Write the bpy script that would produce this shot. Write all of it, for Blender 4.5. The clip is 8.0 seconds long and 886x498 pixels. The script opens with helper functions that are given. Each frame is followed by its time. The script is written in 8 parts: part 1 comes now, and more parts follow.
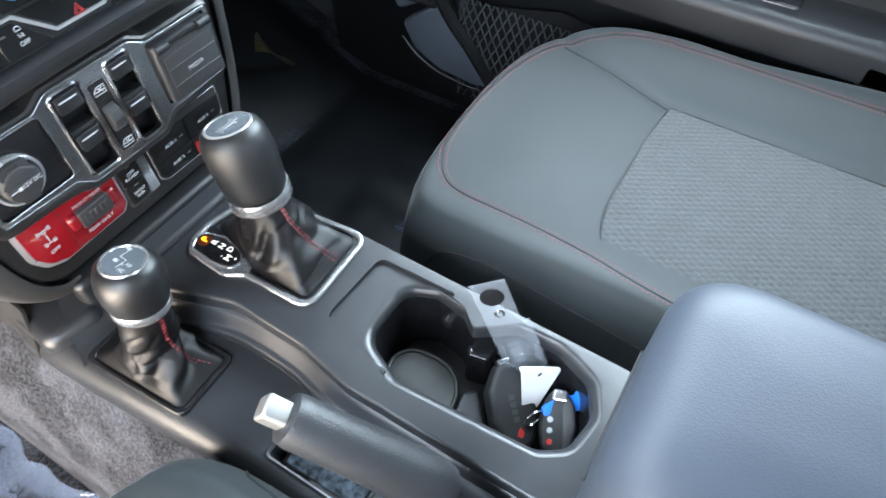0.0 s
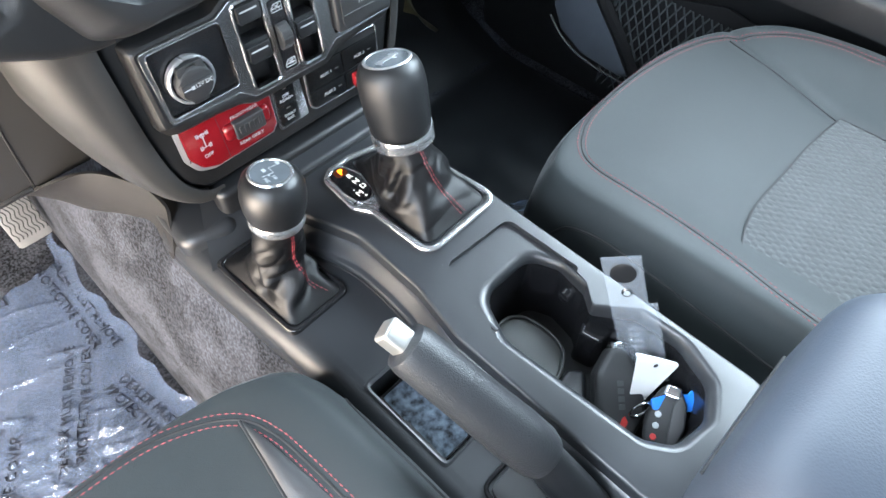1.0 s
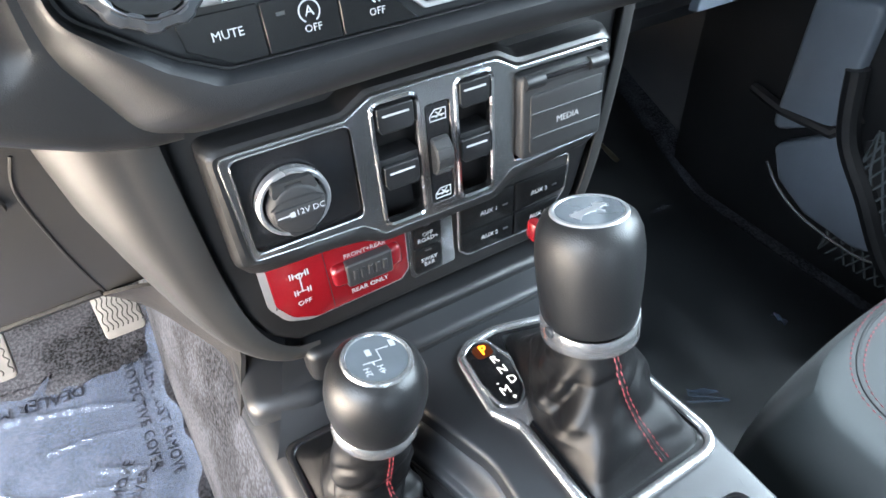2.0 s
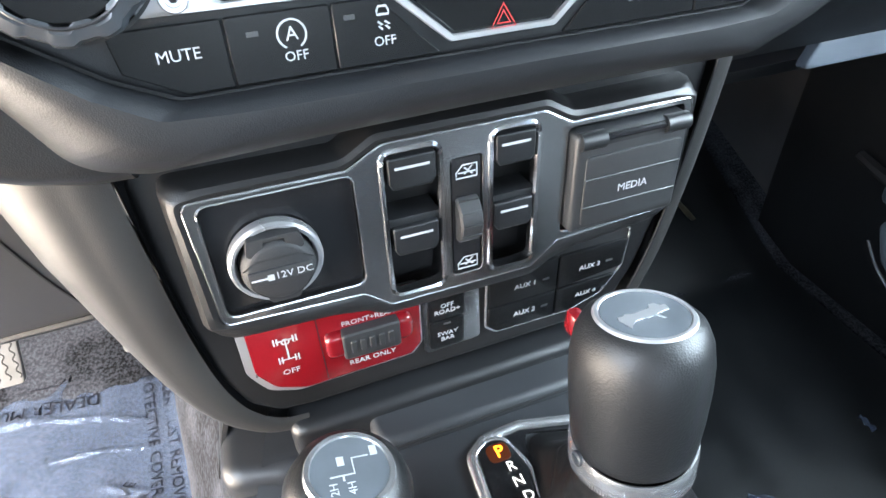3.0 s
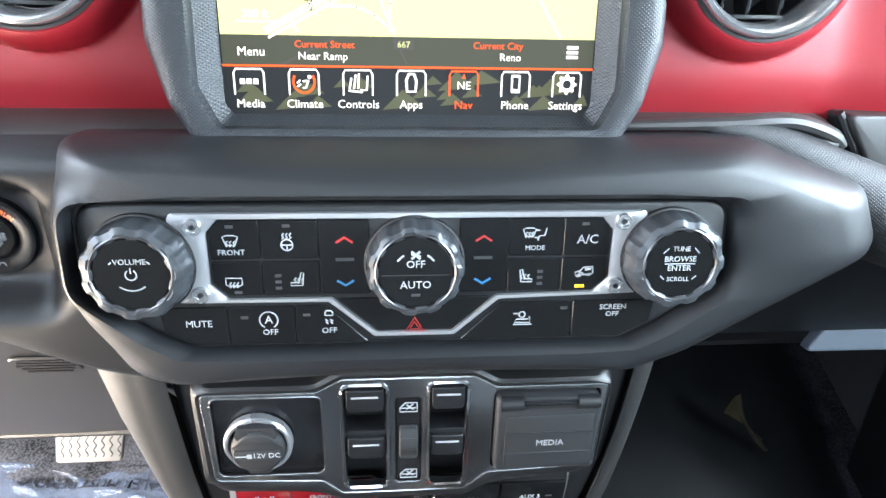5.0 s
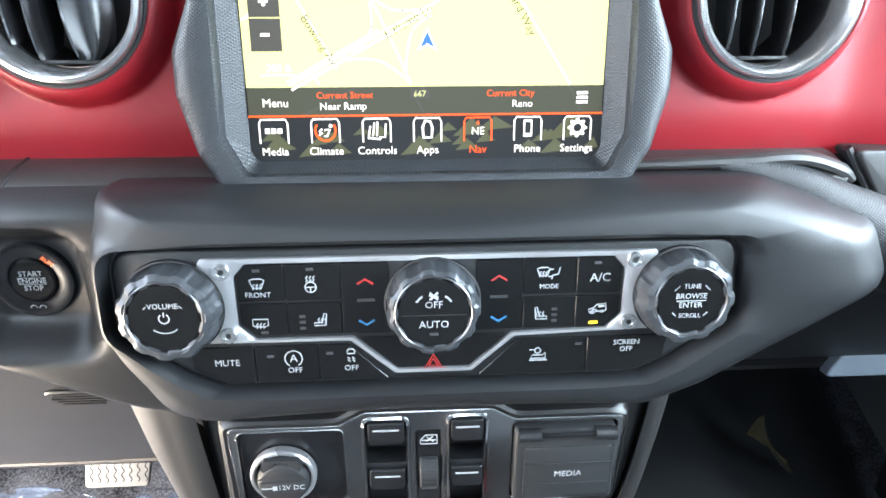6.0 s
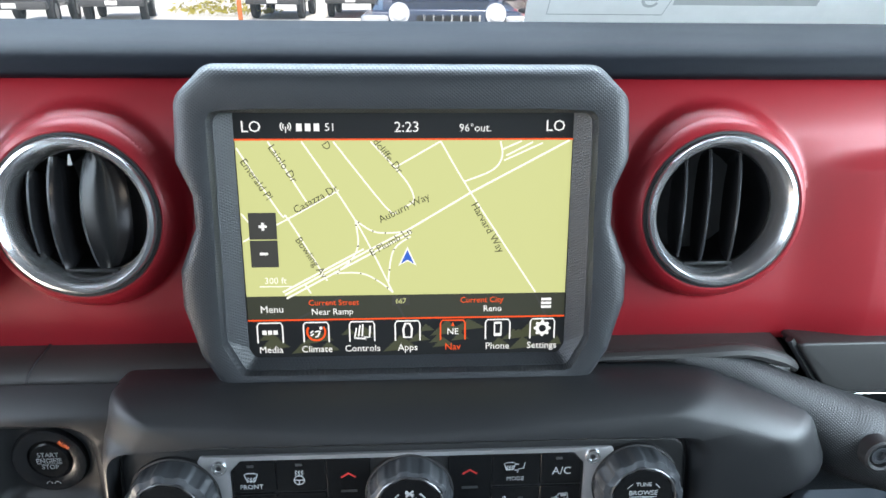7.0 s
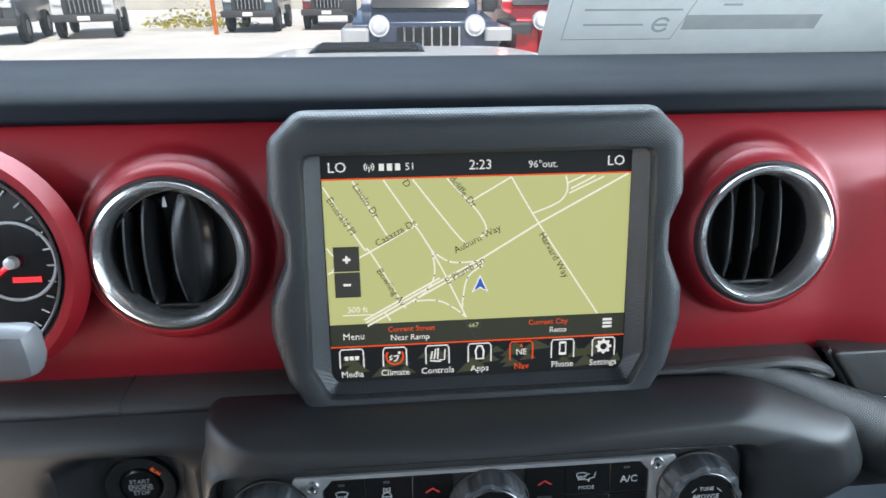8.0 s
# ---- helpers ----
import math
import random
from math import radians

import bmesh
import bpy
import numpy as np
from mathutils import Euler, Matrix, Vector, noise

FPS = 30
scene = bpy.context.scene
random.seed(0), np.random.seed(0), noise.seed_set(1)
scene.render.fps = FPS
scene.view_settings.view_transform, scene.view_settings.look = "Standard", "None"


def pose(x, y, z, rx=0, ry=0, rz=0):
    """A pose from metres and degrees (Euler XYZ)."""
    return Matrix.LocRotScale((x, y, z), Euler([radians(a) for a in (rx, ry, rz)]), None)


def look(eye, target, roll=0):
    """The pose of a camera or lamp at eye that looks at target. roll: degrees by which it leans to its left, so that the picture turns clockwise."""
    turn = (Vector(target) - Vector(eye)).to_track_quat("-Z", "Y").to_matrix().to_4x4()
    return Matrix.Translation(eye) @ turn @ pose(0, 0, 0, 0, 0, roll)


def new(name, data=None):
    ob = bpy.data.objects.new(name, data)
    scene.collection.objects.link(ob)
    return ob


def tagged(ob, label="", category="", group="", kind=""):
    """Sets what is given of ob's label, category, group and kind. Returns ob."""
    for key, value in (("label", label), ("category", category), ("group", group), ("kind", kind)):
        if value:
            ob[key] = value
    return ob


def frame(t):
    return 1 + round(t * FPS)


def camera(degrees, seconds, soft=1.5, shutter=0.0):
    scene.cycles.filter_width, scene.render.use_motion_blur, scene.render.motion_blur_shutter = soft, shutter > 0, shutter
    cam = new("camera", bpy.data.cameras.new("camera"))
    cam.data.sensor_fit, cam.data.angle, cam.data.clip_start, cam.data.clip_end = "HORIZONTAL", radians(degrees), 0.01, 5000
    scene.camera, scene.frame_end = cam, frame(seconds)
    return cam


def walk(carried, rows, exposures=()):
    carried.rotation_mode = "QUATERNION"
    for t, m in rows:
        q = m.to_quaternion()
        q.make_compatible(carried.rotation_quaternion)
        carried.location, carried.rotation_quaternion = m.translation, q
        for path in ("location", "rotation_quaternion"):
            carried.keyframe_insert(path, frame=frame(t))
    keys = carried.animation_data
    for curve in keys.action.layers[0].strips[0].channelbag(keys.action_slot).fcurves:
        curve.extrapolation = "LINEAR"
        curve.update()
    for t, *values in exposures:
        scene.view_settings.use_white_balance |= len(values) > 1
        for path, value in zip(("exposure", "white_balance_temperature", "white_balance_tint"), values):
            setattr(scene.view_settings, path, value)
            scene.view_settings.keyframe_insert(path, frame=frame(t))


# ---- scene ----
cam = camera(70.7, 8.0, shutter=0.12)
PATH = [
    (0, (-0.196, -0.445, 1.424), (0.863, 0.177, -0.155), 1.0),
    (0.5, (-0.231, -0.438, 1.408), (0.663, 0.351, -0.198), -0.1),
    (1, (-0.229, -0.431, 1.398), (0.642, 0.408, -0.195), 0.5),
    (1.5, (-0.196, -0.371, 1.36), (0.604, 0.67, -0.149), -1.2),
    (2, (-0.14, -0.283, 1.296), (0.564, 1.002, -0.065), -2.0),
    (2.2, (-0.123, -0.263, 1.284), (0.541, 1.07, -0.051), -1.9),
    (3.3, (-0.078, -0.234, 1.272), (0.426, 1.227, 0.002), 0.1),
    (3.5, (-0.065, -0.244, 1.273), (0.405, 1.262, 0.043), 0.5),
    (4, (-0.041, -0.274, 1.316), (0.3, 1.352, 0.202), 2.6),
    (4.5, (-0.013, -0.295, 1.36), (0.214, 1.425, 0.366), 3.0),
    (4.7, (-0.011, -0.296, 1.368), (0.187, 1.442, 0.399), 2.7),
    (5.8, (-0.012, -0.303, 1.379), (0.104, 1.461, 0.443), 0.4),
    (6, (-0.011, -0.302, 1.388), (0.099, 1.475, 0.477), 0.3),
    (6.5, (0.0, -0.296, 1.436), (0.101, 1.503, 0.567), 0.5),
    (7, (0.003, -0.298, 1.481), (0.1, 1.528, 0.67), 0.6),
    (7.5, (0.003, -0.301, 1.487), (0.117, 1.534, 0.702), 0.5),
    (8, (-0.049, -0.313, 1.501), (0.11, 1.519, 0.716), -0.1),
]
walk(cam, [(t, look(eye, target, roll)) for t, eye, target, roll in PATH],
     exposures=[(0.0, 1.56), (1.0, 1.61), (1.5, 1.76), (2.0, 1.84), (4.0, 1.88), (4.7, 1.74), (6.5, 1.79), (6.8, 0.65), (7.0, 0.55), (7.5, 0.15), (8.0, 0.1)])

# ---- world and light ----
world = bpy.data.worlds.new("sky")
scene.world = world
world.use_nodes = True
wn = world.node_tree.nodes
sky = wn.new("ShaderNodeTexSky")
sky.sky_type, sky.sun_disc = "NISHITA", False
sky.sun_elevation, sky.sun_rotation = radians(58), radians(167)
world.node_tree.links.new(sky.outputs[0], wn["Background"].inputs[0])
wn["Background"].inputs[1].default_value = 0.15
sun = new("sun", bpy.data.lights.new("sun", "SUN"))
sun.data.energy, sun.data.angle, sun.data.color = 5.0, radians(0.5), (1.0, 0.95, 0.87)
sun.matrix_world = look((0.22 * 5, -0.97 * 5, 8.2), (0, 0, 0))


def opening_light(name, eye, target, w, h, power, colour):
    """Daylight that enters by one opening of the cabin."""
    ob = new(name, bpy.data.lights.new(name, "AREA"))
    ob.data.shape, ob.data.size, ob.data.size_y = "RECTANGLE", w, h
    ob.data.energy, ob.data.color = power, colour
    ob.matrix_world = look(eye, target)
    return ob


opening_light("door_opening_sky", (-0.80, -0.25, 1.54), (0.0, -0.15, 1.05), 0.95, 0.42, 11.5, (0.76, 0.87, 1.0))
opening_light("door_opening_ground_bounce", (-0.80, -0.12, 0.94), (-0.2, 0.08, 1.02), 0.75, 0.40, 11.5, (1.0, 0.85, 0.70))
opening_light("side_window_daylight", (0.78, -0.30, 1.53), (0.0, -0.25, 1.15), 0.85, 0.38, 15.5, (0.72, 0.88, 1.0))
opening_light("windscreen_daylight", (0.0, 0.26, 1.75), (0.0, -0.16, 1.0), 1.2, 0.28, 18.0, (0.70, 0.86, 1.0))
opening_light("rear_window_daylight", (0.0, -1.95, 1.55), (0.0, 0.2, 1.2), 1.1, 0.40, 7.0, (0.70, 0.85, 1.0))


# ---- materials ----
def material(name, colour, rough=0.5, metal=0.0, var=0.0, var_scale=6.0, grain=0.0, grain_scale=900.0, kind="NOISE",
             coat=0.0, emit=None, strength=0.0, rough_var=0.0, stretch=(1, 1, 1), spec=0.5, sheen=0.0, spin=0):
    """A procedural surface: base colour with slow variation, fine relief, uneven gloss."""
    m = bpy.data.materials.new(name)
    m.use_nodes = True
    nt = m.node_tree
    b = nt.nodes["Principled BSDF"]
    b.inputs["Base Color"].default_value = (*colour, 1)
    b.inputs["Roughness"].default_value = rough
    b.inputs["Metallic"].default_value = metal
    b.inputs["Coat Weight"].default_value = coat
    b.inputs["Coat Roughness"].default_value = 0.08
    b.inputs["Specular IOR Level"].default_value = spec
    b.inputs["Sheen Weight"].default_value = sheen
    tc = nt.nodes.new("ShaderNodeTexCoord")
    mp = nt.nodes.new("ShaderNodeMapping")
    mp.inputs["Scale"].default_value = stretch
    mp.inputs["Rotation"].default_value = (0, radians(spin), 0)
    nt.links.new(tc.outputs["Object"], mp.inputs["Vector"])
    if var or rough_var:
        n = nt.nodes.new("ShaderNodeTexNoise")
        n.inputs["Scale"].default_value, n.inputs["Detail"].default_value = var_scale, 6.0
        nt.links.new(mp.outputs[0], n.inputs["Vector"])
        if var:
            ramp = nt.nodes.new("ShaderNodeMapRange")
            ramp.inputs["From Min"].default_value, ramp.inputs["From Max"].default_value = 0.3, 0.7
            ramp.inputs["To Min"].default_value, ramp.inputs["To Max"].default_value = 1 - var, 1 + var
            mul = nt.nodes.new("ShaderNodeVectorMath")
            mul.operation = "SCALE"
            mul.inputs[0].default_value = colour
            nt.links.new(n.outputs["Fac"], ramp.inputs["Value"])
            nt.links.new(ramp.outputs[0], mul.inputs["Scale"])
            nt.links.new(mul.outputs[0], b.inputs["Base Color"])
        if rough_var:
            r2 = nt.nodes.new("ShaderNodeMapRange")
            r2.inputs["From Min"].default_value, r2.inputs["From Max"].default_value = 0.3, 0.7
            r2.inputs["To Min"].default_value, r2.inputs["To Max"].default_value = rough - rough_var, rough + rough_var
            nt.links.new(n.outputs["Fac"], r2.inputs["Value"])
            nt.links.new(r2.outputs[0], b.inputs["Roughness"])
    if grain:
        if kind == "VORONOI":
            g = nt.nodes.new("ShaderNodeTexVoronoi")
            out = g.outputs["Distance"]
        elif kind == "CHECKER":
            g = nt.nodes.new("ShaderNodeTexChecker")
            out = g.outputs["Fac"]
        elif kind == "WAVE":
            g = nt.nodes.new("ShaderNodeTexWave")
            out = g.outputs["Fac"]
        elif kind == "CROSS":
            # two sets of fine ribs that cross: small raised diamonds
            g = nt.nodes.new("ShaderNodeTexWave")
            mp2 = nt.nodes.new("ShaderNodeMapping")
            mp2.inputs["Rotation"].default_value = (0, radians(-spin), 0)
            nt.links.new(tc.outputs["Object"], mp2.inputs["Vector"])
            g2 = nt.nodes.new("ShaderNodeTexWave")
            g2.inputs["Scale"].default_value = grain_scale
            nt.links.new(mp2.outputs[0], g2.inputs["Vector"])
            both = nt.nodes.new("ShaderNodeMath")
            both.operation = "MULTIPLY"
            nt.links.new(g.outputs["Fac"], both.inputs[0])
            nt.links.new(g2.outputs["Fac"], both.inputs[1])
            out = both.outputs[0]
        else:
            g = nt.nodes.new("ShaderNodeTexNoise")
            g.inputs["Detail"].default_value = 3.0
            out = g.outputs["Fac"]
        g.inputs["Scale"].default_value = grain_scale
        nt.links.new(mp.outputs[0], g.inputs["Vector"])
        bump = nt.nodes.new("ShaderNodeBump")
        bump.inputs["Strength"].default_value, bump.inputs["Distance"].default_value = min(1.0, grain), (0.0012 if kind == "CHECKER" else 0.0006)
        nt.links.new(out, bump.inputs["Height"])
        nt.links.new(bump.outputs[0], b.inputs["Normal"])
    if emit:
        b.inputs["Emission Color"].default_value = (*emit, 1)
        b.inputs["Emission Strength"].default_value = strength
    return m


PAD = material("grained black dash plastic", (0.0095, 0.0102, 0.0118), 0.45, var=0.10, var_scale=14, grain=0.13, grain_scale=1900, kind="VORONOI", rough_var=0.05, spec=0.50)
TOPPAD = material("grained dark navy dash top", (0.006, 0.0080, 0.0125), 0.68, var=0.10, var_scale=14, grain=0.2, grain_scale=1900, kind="VORONOI", rough_var=0.04, spec=0.14)
PLASTIC = material("satin black plastic", (0.0090, 0.0095, 0.0105), 0.38, var=0.12, var_scale=18, grain=0.25, grain_scale=2200, rough_var=0.06)
KNEE = material("grained dark grey plastic", (0.027, 0.0262, 0.0255), 0.44, var=0.08, var_scale=9, grain=0.14, grain_scale=2200, kind="VORONOI")
CONSOLE = material("console black plastic", (0.021, 0.0225, 0.025), 0.36, var=0.10, var_scale=16, grain=0.12, grain_scale=1900, kind="VORONOI", rough_var=0.05, spec=0.5)
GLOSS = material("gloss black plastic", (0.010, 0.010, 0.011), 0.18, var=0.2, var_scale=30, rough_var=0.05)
BUTTON = material("button black plastic", (0.0062, 0.0064, 0.0068), 0.27, var=0.15, var_scale=40, grain=0.05, grain_scale=3000, spec=0.26)
RUBBER = material("matt black rubber", (0.012, 0.012, 0.013), 0.62, var=0.15, var_scale=30, grain=0.3, grain_scale=1800)
DARK = material("dark cavity plastic", (0.007, 0.007, 0.008), 0.6, var=0.2, var_scale=20)
FRAME = material("cross-ribbed charcoal screen surround", (0.019, 0.0215, 0.025), 0.44, var=0.06, var_scale=12, grain=0.34, grain_scale=250, kind="CROSS", spin=52)
RED = material("satin red paint", (0.27, 0.009, 0.016), 0.42, metal=0.10, var=0.05, var_scale=5, grain=0.10, grain_scale=2600, coat=0.06, rough_var=0.03)
REDGLOSS = material("glossy red plastic", (0.15, 0.0045, 0.008), 0.25, var=0.05, var_scale=30, coat=0.3)
BRAKEGRIP = material("coarse grained black grip", (0.019, 0.020, 0.022), 0.42, var=0.12, var_scale=12, grain=0.38, grain_scale=900, kind="VORONOI", rough_var=0.05)
SILVERCAP = material("warm satin silver", (0.42, 0.41, 0.385), 0.36, metal=0.85, var=0.05, var_scale=40)
CHROME = material("satin chrome", (0.62, 0.62, 0.63), 0.16, metal=1.0, var=0.05, var_scale=40, rough_var=0.05)
SATIN = material("satin silver paint", (0.58, 0.58, 0.59), 0.27, metal=0.9, var=0.03, var_scale=30)
# pale blue-grey base stands in for sky mirrored in the lever badges
BADGE = material("smoked badge glass paled for sky", (0.17, 0.19, 0.21), 0.16, metal=0.5, var=0.12, var_scale=60, coat=0.5)
STACKBLACK = material("grained black stack plastic", (0.0105, 0.0105, 0.011), 0.36, var=0.10, var_scale=16, grain=0.12, grain_scale=2000, kind="VORONOI", rough_var=0.05, spec=0.45)
SILVER = material("brushed silver plastic", (0.46, 0.46, 0.47), 0.32, metal=0.7, var=0.08, var_scale=20, grain=0.08, grain_scale=2500, rough_var=0.05)
GUNMETAL = material("satin gunmetal trim", (0.40, 0.40, 0.405), 0.27, metal=1.0, var=0.04, var_scale=12)
KNOBM = material("smoked metallic knob", (0.052, 0.056, 0.062), 0.34, metal=0.35, var=0.1, var_scale=30)
PRINT = material("white print", (0.34, 0.35, 0.36), 0.5, var=0.05, var_scale=60)
PRINTRED = material("red print", (0.42, 0.022, 0.02), 0.5, var=0.05, var_scale=60)
PRINTBLUE = material("blue print", (0.035, 0.19, 0.40), 0.5, var=0.05, var_scale=60)
PRINTGREY = material("unlit lamp print", (0.035, 0.036, 0.038), 0.45, var=0.1, var_scale=60)
AMBER = material("lit amber lamp", (0.5, 0.3, 0.02), 0.4, emit=(1.0, 0.55, 0.02), strength=0.8)
ORANGE = material("lit orange letter", (0.5, 0.2, 0.02), 0.4, emit=(1.0, 0.20, 0.005), strength=4.0)
AMBERGLOW = material("dim amber backlight", (0.02, 0.008, 0.003), 0.3, emit=(1.0, 0.13, 0.005), strength=0.022)
DIMORANGE = material("dim lit orange letter", (0.5, 0.1, 0.02), 0.4, emit=(1.0, 0.16, 0.03), strength=0.45)
LEATHER = material("black leather", (0.0095, 0.0098, 0.0105), 0.42, var=0.12, var_scale=12, grain=0.2, grain_scale=1100, kind="VORONOI", rough_var=0.06, spec=0.42)
GAITER = material("soft black leather", (0.0042, 0.0042, 0.0047), 0.43, var=0.15, var_scale=25, grain=0.20, grain_scale=1500, kind="VORONOI", rough_var=0.06, spec=0.32)
BAR = material("cross-ribbed black rubber", (0.012, 0.013, 0.0145), 0.48, var=0.1, var_scale=12, grain=0.45, grain_scale=260, kind="CROSS", spin=52)
SEAT = material("charcoal seat upholstery", (0.0155, 0.0198, 0.0210), 0.58, var=0.08, var_scale=14, grain=0.4, grain_scale=1600, sheen=0.1, spec=0.3)
SEATSIDE = material("charcoal seat bolster vinyl", (0.030, 0.030, 0.031), 0.40, var=0.10, var_scale=12, grain=0.25, grain_scale=1200, kind="VORONOI")
CLOTH = material("woven grey seat insert", (0.024, 0.027, 0.028), 0.75, var=0.12, var_scale=40, grain=0.5, grain_scale=1300, kind="CHECKER", sheen=0.2)
DOORGREY = material("blue-grey door plastic", (0.11, 0.13, 0.155), 0.45, var=0.1, var_scale=12, grain=0.2, grain_scale=900)
SEAM = material("dark sewn seam", (0.010, 0.010, 0.011), 0.7, var=0.2, var_scale=60)
THREAD = material("red thread", (0.22, 0.026, 0.034), 0.6, var=0.15, var_scale=200)
ARMREST = material("soft grey armrest vinyl", (0.032, 0.039, 0.051), 0.52, var=0.06, var_scale=10, grain=0.16, grain_scale=800, kind="VORONOI", spec=0.35)

# bluish lift of the black stands in for veiling haze over the footwell
MAT = material("black rubber mat lifted for haze", (0.011, 0.0125, 0.0145), 0.40, var=0.2, var_scale=20, grain=0.3, grain_scale=500, rough_var=0.1)
METALPEDAL = material("pale worn pedal pad", (0.17, 0.17, 0.168), 0.5, metal=0.2, var=0.15, var_scale=60, grain=0.2, grain_scale=900)
INK = material("dark blue ink", (0.008, 0.009, 0.016), 0.6, var=0.2, var_scale=80)
PAPER = material("white paper", (0.74, 0.74, 0.72), 0.7, var=0.04, var_scale=40, grain=0.05)
GREYINK = material("grey print", (0.42, 0.43, 0.42), 0.7, var=0.06, var_scale=50)
BLUE = material("bright blue plastic", (0.01, 0.16, 0.62), 0.35, var=0.06, var_scale=40)
FOIL = material("yellowed foil paper", (0.10, 0.085, 0.045), 0.35, metal=0.4, var=0.4, var_scale=40, grain=0.5, grain_scale=120)
CAMO = material("mottled blue-grey mat", (0.17, 0.22, 0.28), 0.6, var=0.98, var_scale=150, grain=0.2)
NEEDLE = material("lit red needle", (0.5, 0.01, 0.02), 0.4, emit=(1.0, 0.02, 0.03), strength=0.9)
GREYPAINT = material("silver grey wheel spoke", (0.16, 0.16, 0.17), 0.45, metal=0.4, var=0.05, var_scale=30)


def carpet(name, dark, pale):
    """Loop-pile carpet: pale and dark fibres in fine speckle, brushed into broad patches, with a deep fibre relief."""
    m = bpy.data.materials.new(name)
    m.use_nodes = True
    nt = m.node_tree
    b = nt.nodes["Principled BSDF"]
    b.inputs["Roughness"].default_value = 0.95
    b.inputs["Specular IOR Level"].default_value = 0.1
    b.inputs["Sheen Weight"].default_value = 0.08
    tc = nt.nodes.new("ShaderNodeTexCoord")
    fac = []
    for scale, detail, low, high in ((300.0, 4.0, 0.40, 0.62), (15.0, 5.0, 0.42, 0.58)):
        n = nt.nodes.new("ShaderNodeTexNoise")
        n.inputs["Scale"].default_value, n.inputs["Detail"].default_value = scale, detail
        nt.links.new(tc.outputs["Object"], n.inputs["Vector"])
        k = nt.nodes.new("ShaderNodeMapRange")
        k.inputs["From Min"].default_value, k.inputs["From Max"].default_value = low, high
        nt.links.new(n.outputs["Fac"], k.inputs["Value"])
        fac.append((n, k))
    both = nt.nodes.new("ShaderNodeMath")
    both.operation = "MULTIPLY_ADD"
    both.inputs[1].default_value = 0.55
    nt.links.new(fac[0][1].outputs[0], both.inputs[0])
    half_patch = nt.nodes.new("ShaderNodeMath")
    half_patch.operation = "MULTIPLY"
    half_patch.inputs[1].default_value = 0.45
    nt.links.new(fac[1][1].outputs[0], half_patch.inputs[0])
    nt.links.new(half_patch.outputs[0], both.inputs[2])
    mix = nt.nodes.new("ShaderNodeMix")
    mix.data_type = "RGBA"
    mix.inputs[6].default_value, mix.inputs[7].default_value = (*dark, 1), (*pale, 1)
    nt.links.new(both.outputs[0], mix.inputs[0])
    nt.links.new(mix.outputs[2], b.inputs["Base Color"])
    bump = nt.nodes.new("ShaderNodeBump")
    bump.inputs["Strength"].default_value, bump.inputs["Distance"].default_value = 0.8, 0.0012
    nt.links.new(fac[0][0].outputs["Fac"], bump.inputs["Height"])
    nt.links.new(bump.outputs[0], b.inputs["Normal"])
    return m


CARPET = carpet("grey looped carpet", (0.004, 0.0045, 0.006), (0.072, 0.077, 0.092))


def lit(name, colour, strength):
    """A colour of the lit display."""
    m = bpy.data.materials.new(name)
    m.use_nodes = True
    b = m.node_tree.nodes["Principled BSDF"]
    b.inputs["Base Color"].default_value = (0.01, 0.01, 0.01, 1)
    b.inputs["Roughness"].default_value = 0.45
    b.inputs["Specular IOR Level"].default_value = 0.15
    b.inputs["Emission Color"].default_value = (*colour, 1)
    b.inputs["Emission Strength"].default_value = strength
    return m


GLOW = 0.84
D_BLACK = lit("display black", (0.010, 0.012, 0.014), 0.5 * GLOW)
D_MAP = lit("display map khaki", (0.565, 0.585, 0.245), GLOW)
D_ROAD = lit("display road white", (0.95, 0.93, 0.80), GLOW)
D_INFO = lit("display olive bar", (0.035, 0.038, 0.024), GLOW)
D_CAMO = lit("display olive shape", (0.055, 0.060, 0.030), GLOW)
D_WHITE = lit("display white", (0.90, 0.90, 0.88), GLOW)
D_RED = lit("display red", (0.85, 0.085, 0.006), GLOW)
D_INK = lit("display dark lettering", (0.07, 0.07, 0.03), GLOW)
D_BLUE = lit("display blue", (0.03, 0.12, 0.55), GLOW)
D_BUTTON = lit("display grey button", (0.045, 0.045, 0.040), GLOW)


def clear(name, tint, rough, gloss):
    """A thin clear sheet: see-through, with a glossy face."""
    m = bpy.data.materials.new(name)
    m.use_nodes = True
    nt = m.node_tree
    out = nt.nodes["Material Output"]
    b = nt.nodes["Principled BSDF"]
    b.inputs["Base Color"].default_value = (*tint, 1)
    b.inputs["Roughness"].default_value = rough
    t = nt.nodes.new("ShaderNodeBsdfTransparent")
    t.inputs[0].default_value = (0.975, 0.98, 0.985, 1)
    mix = nt.nodes.new("ShaderNodeMixShader")
    mix.inputs[0].default_value = gloss
    nt.links.new(t.outputs[0], mix.inputs[1])
    nt.links.new(b.outputs[0], mix.inputs[2])
    nt.links.new(mix.outputs[0], out.inputs[0])
    return m


FILM = clear("clear wrinkled plastic film", (0.15, 0.20, 0.30), 0.05, 0.40)
ACRYLIC = clear("clear acrylic", (0.55, 0.60, 0.66), 0.08, 0.12)
GLASS = clear("clear window glass", (0.75, 0.80, 0.80), 0.02, 0.035)


# ---- building helpers ----
def thing(name, label, category, group="", kind=""):
    """The Empty that carries the parts of one thing."""
    return tagged(new(name), label, category, group, kind)


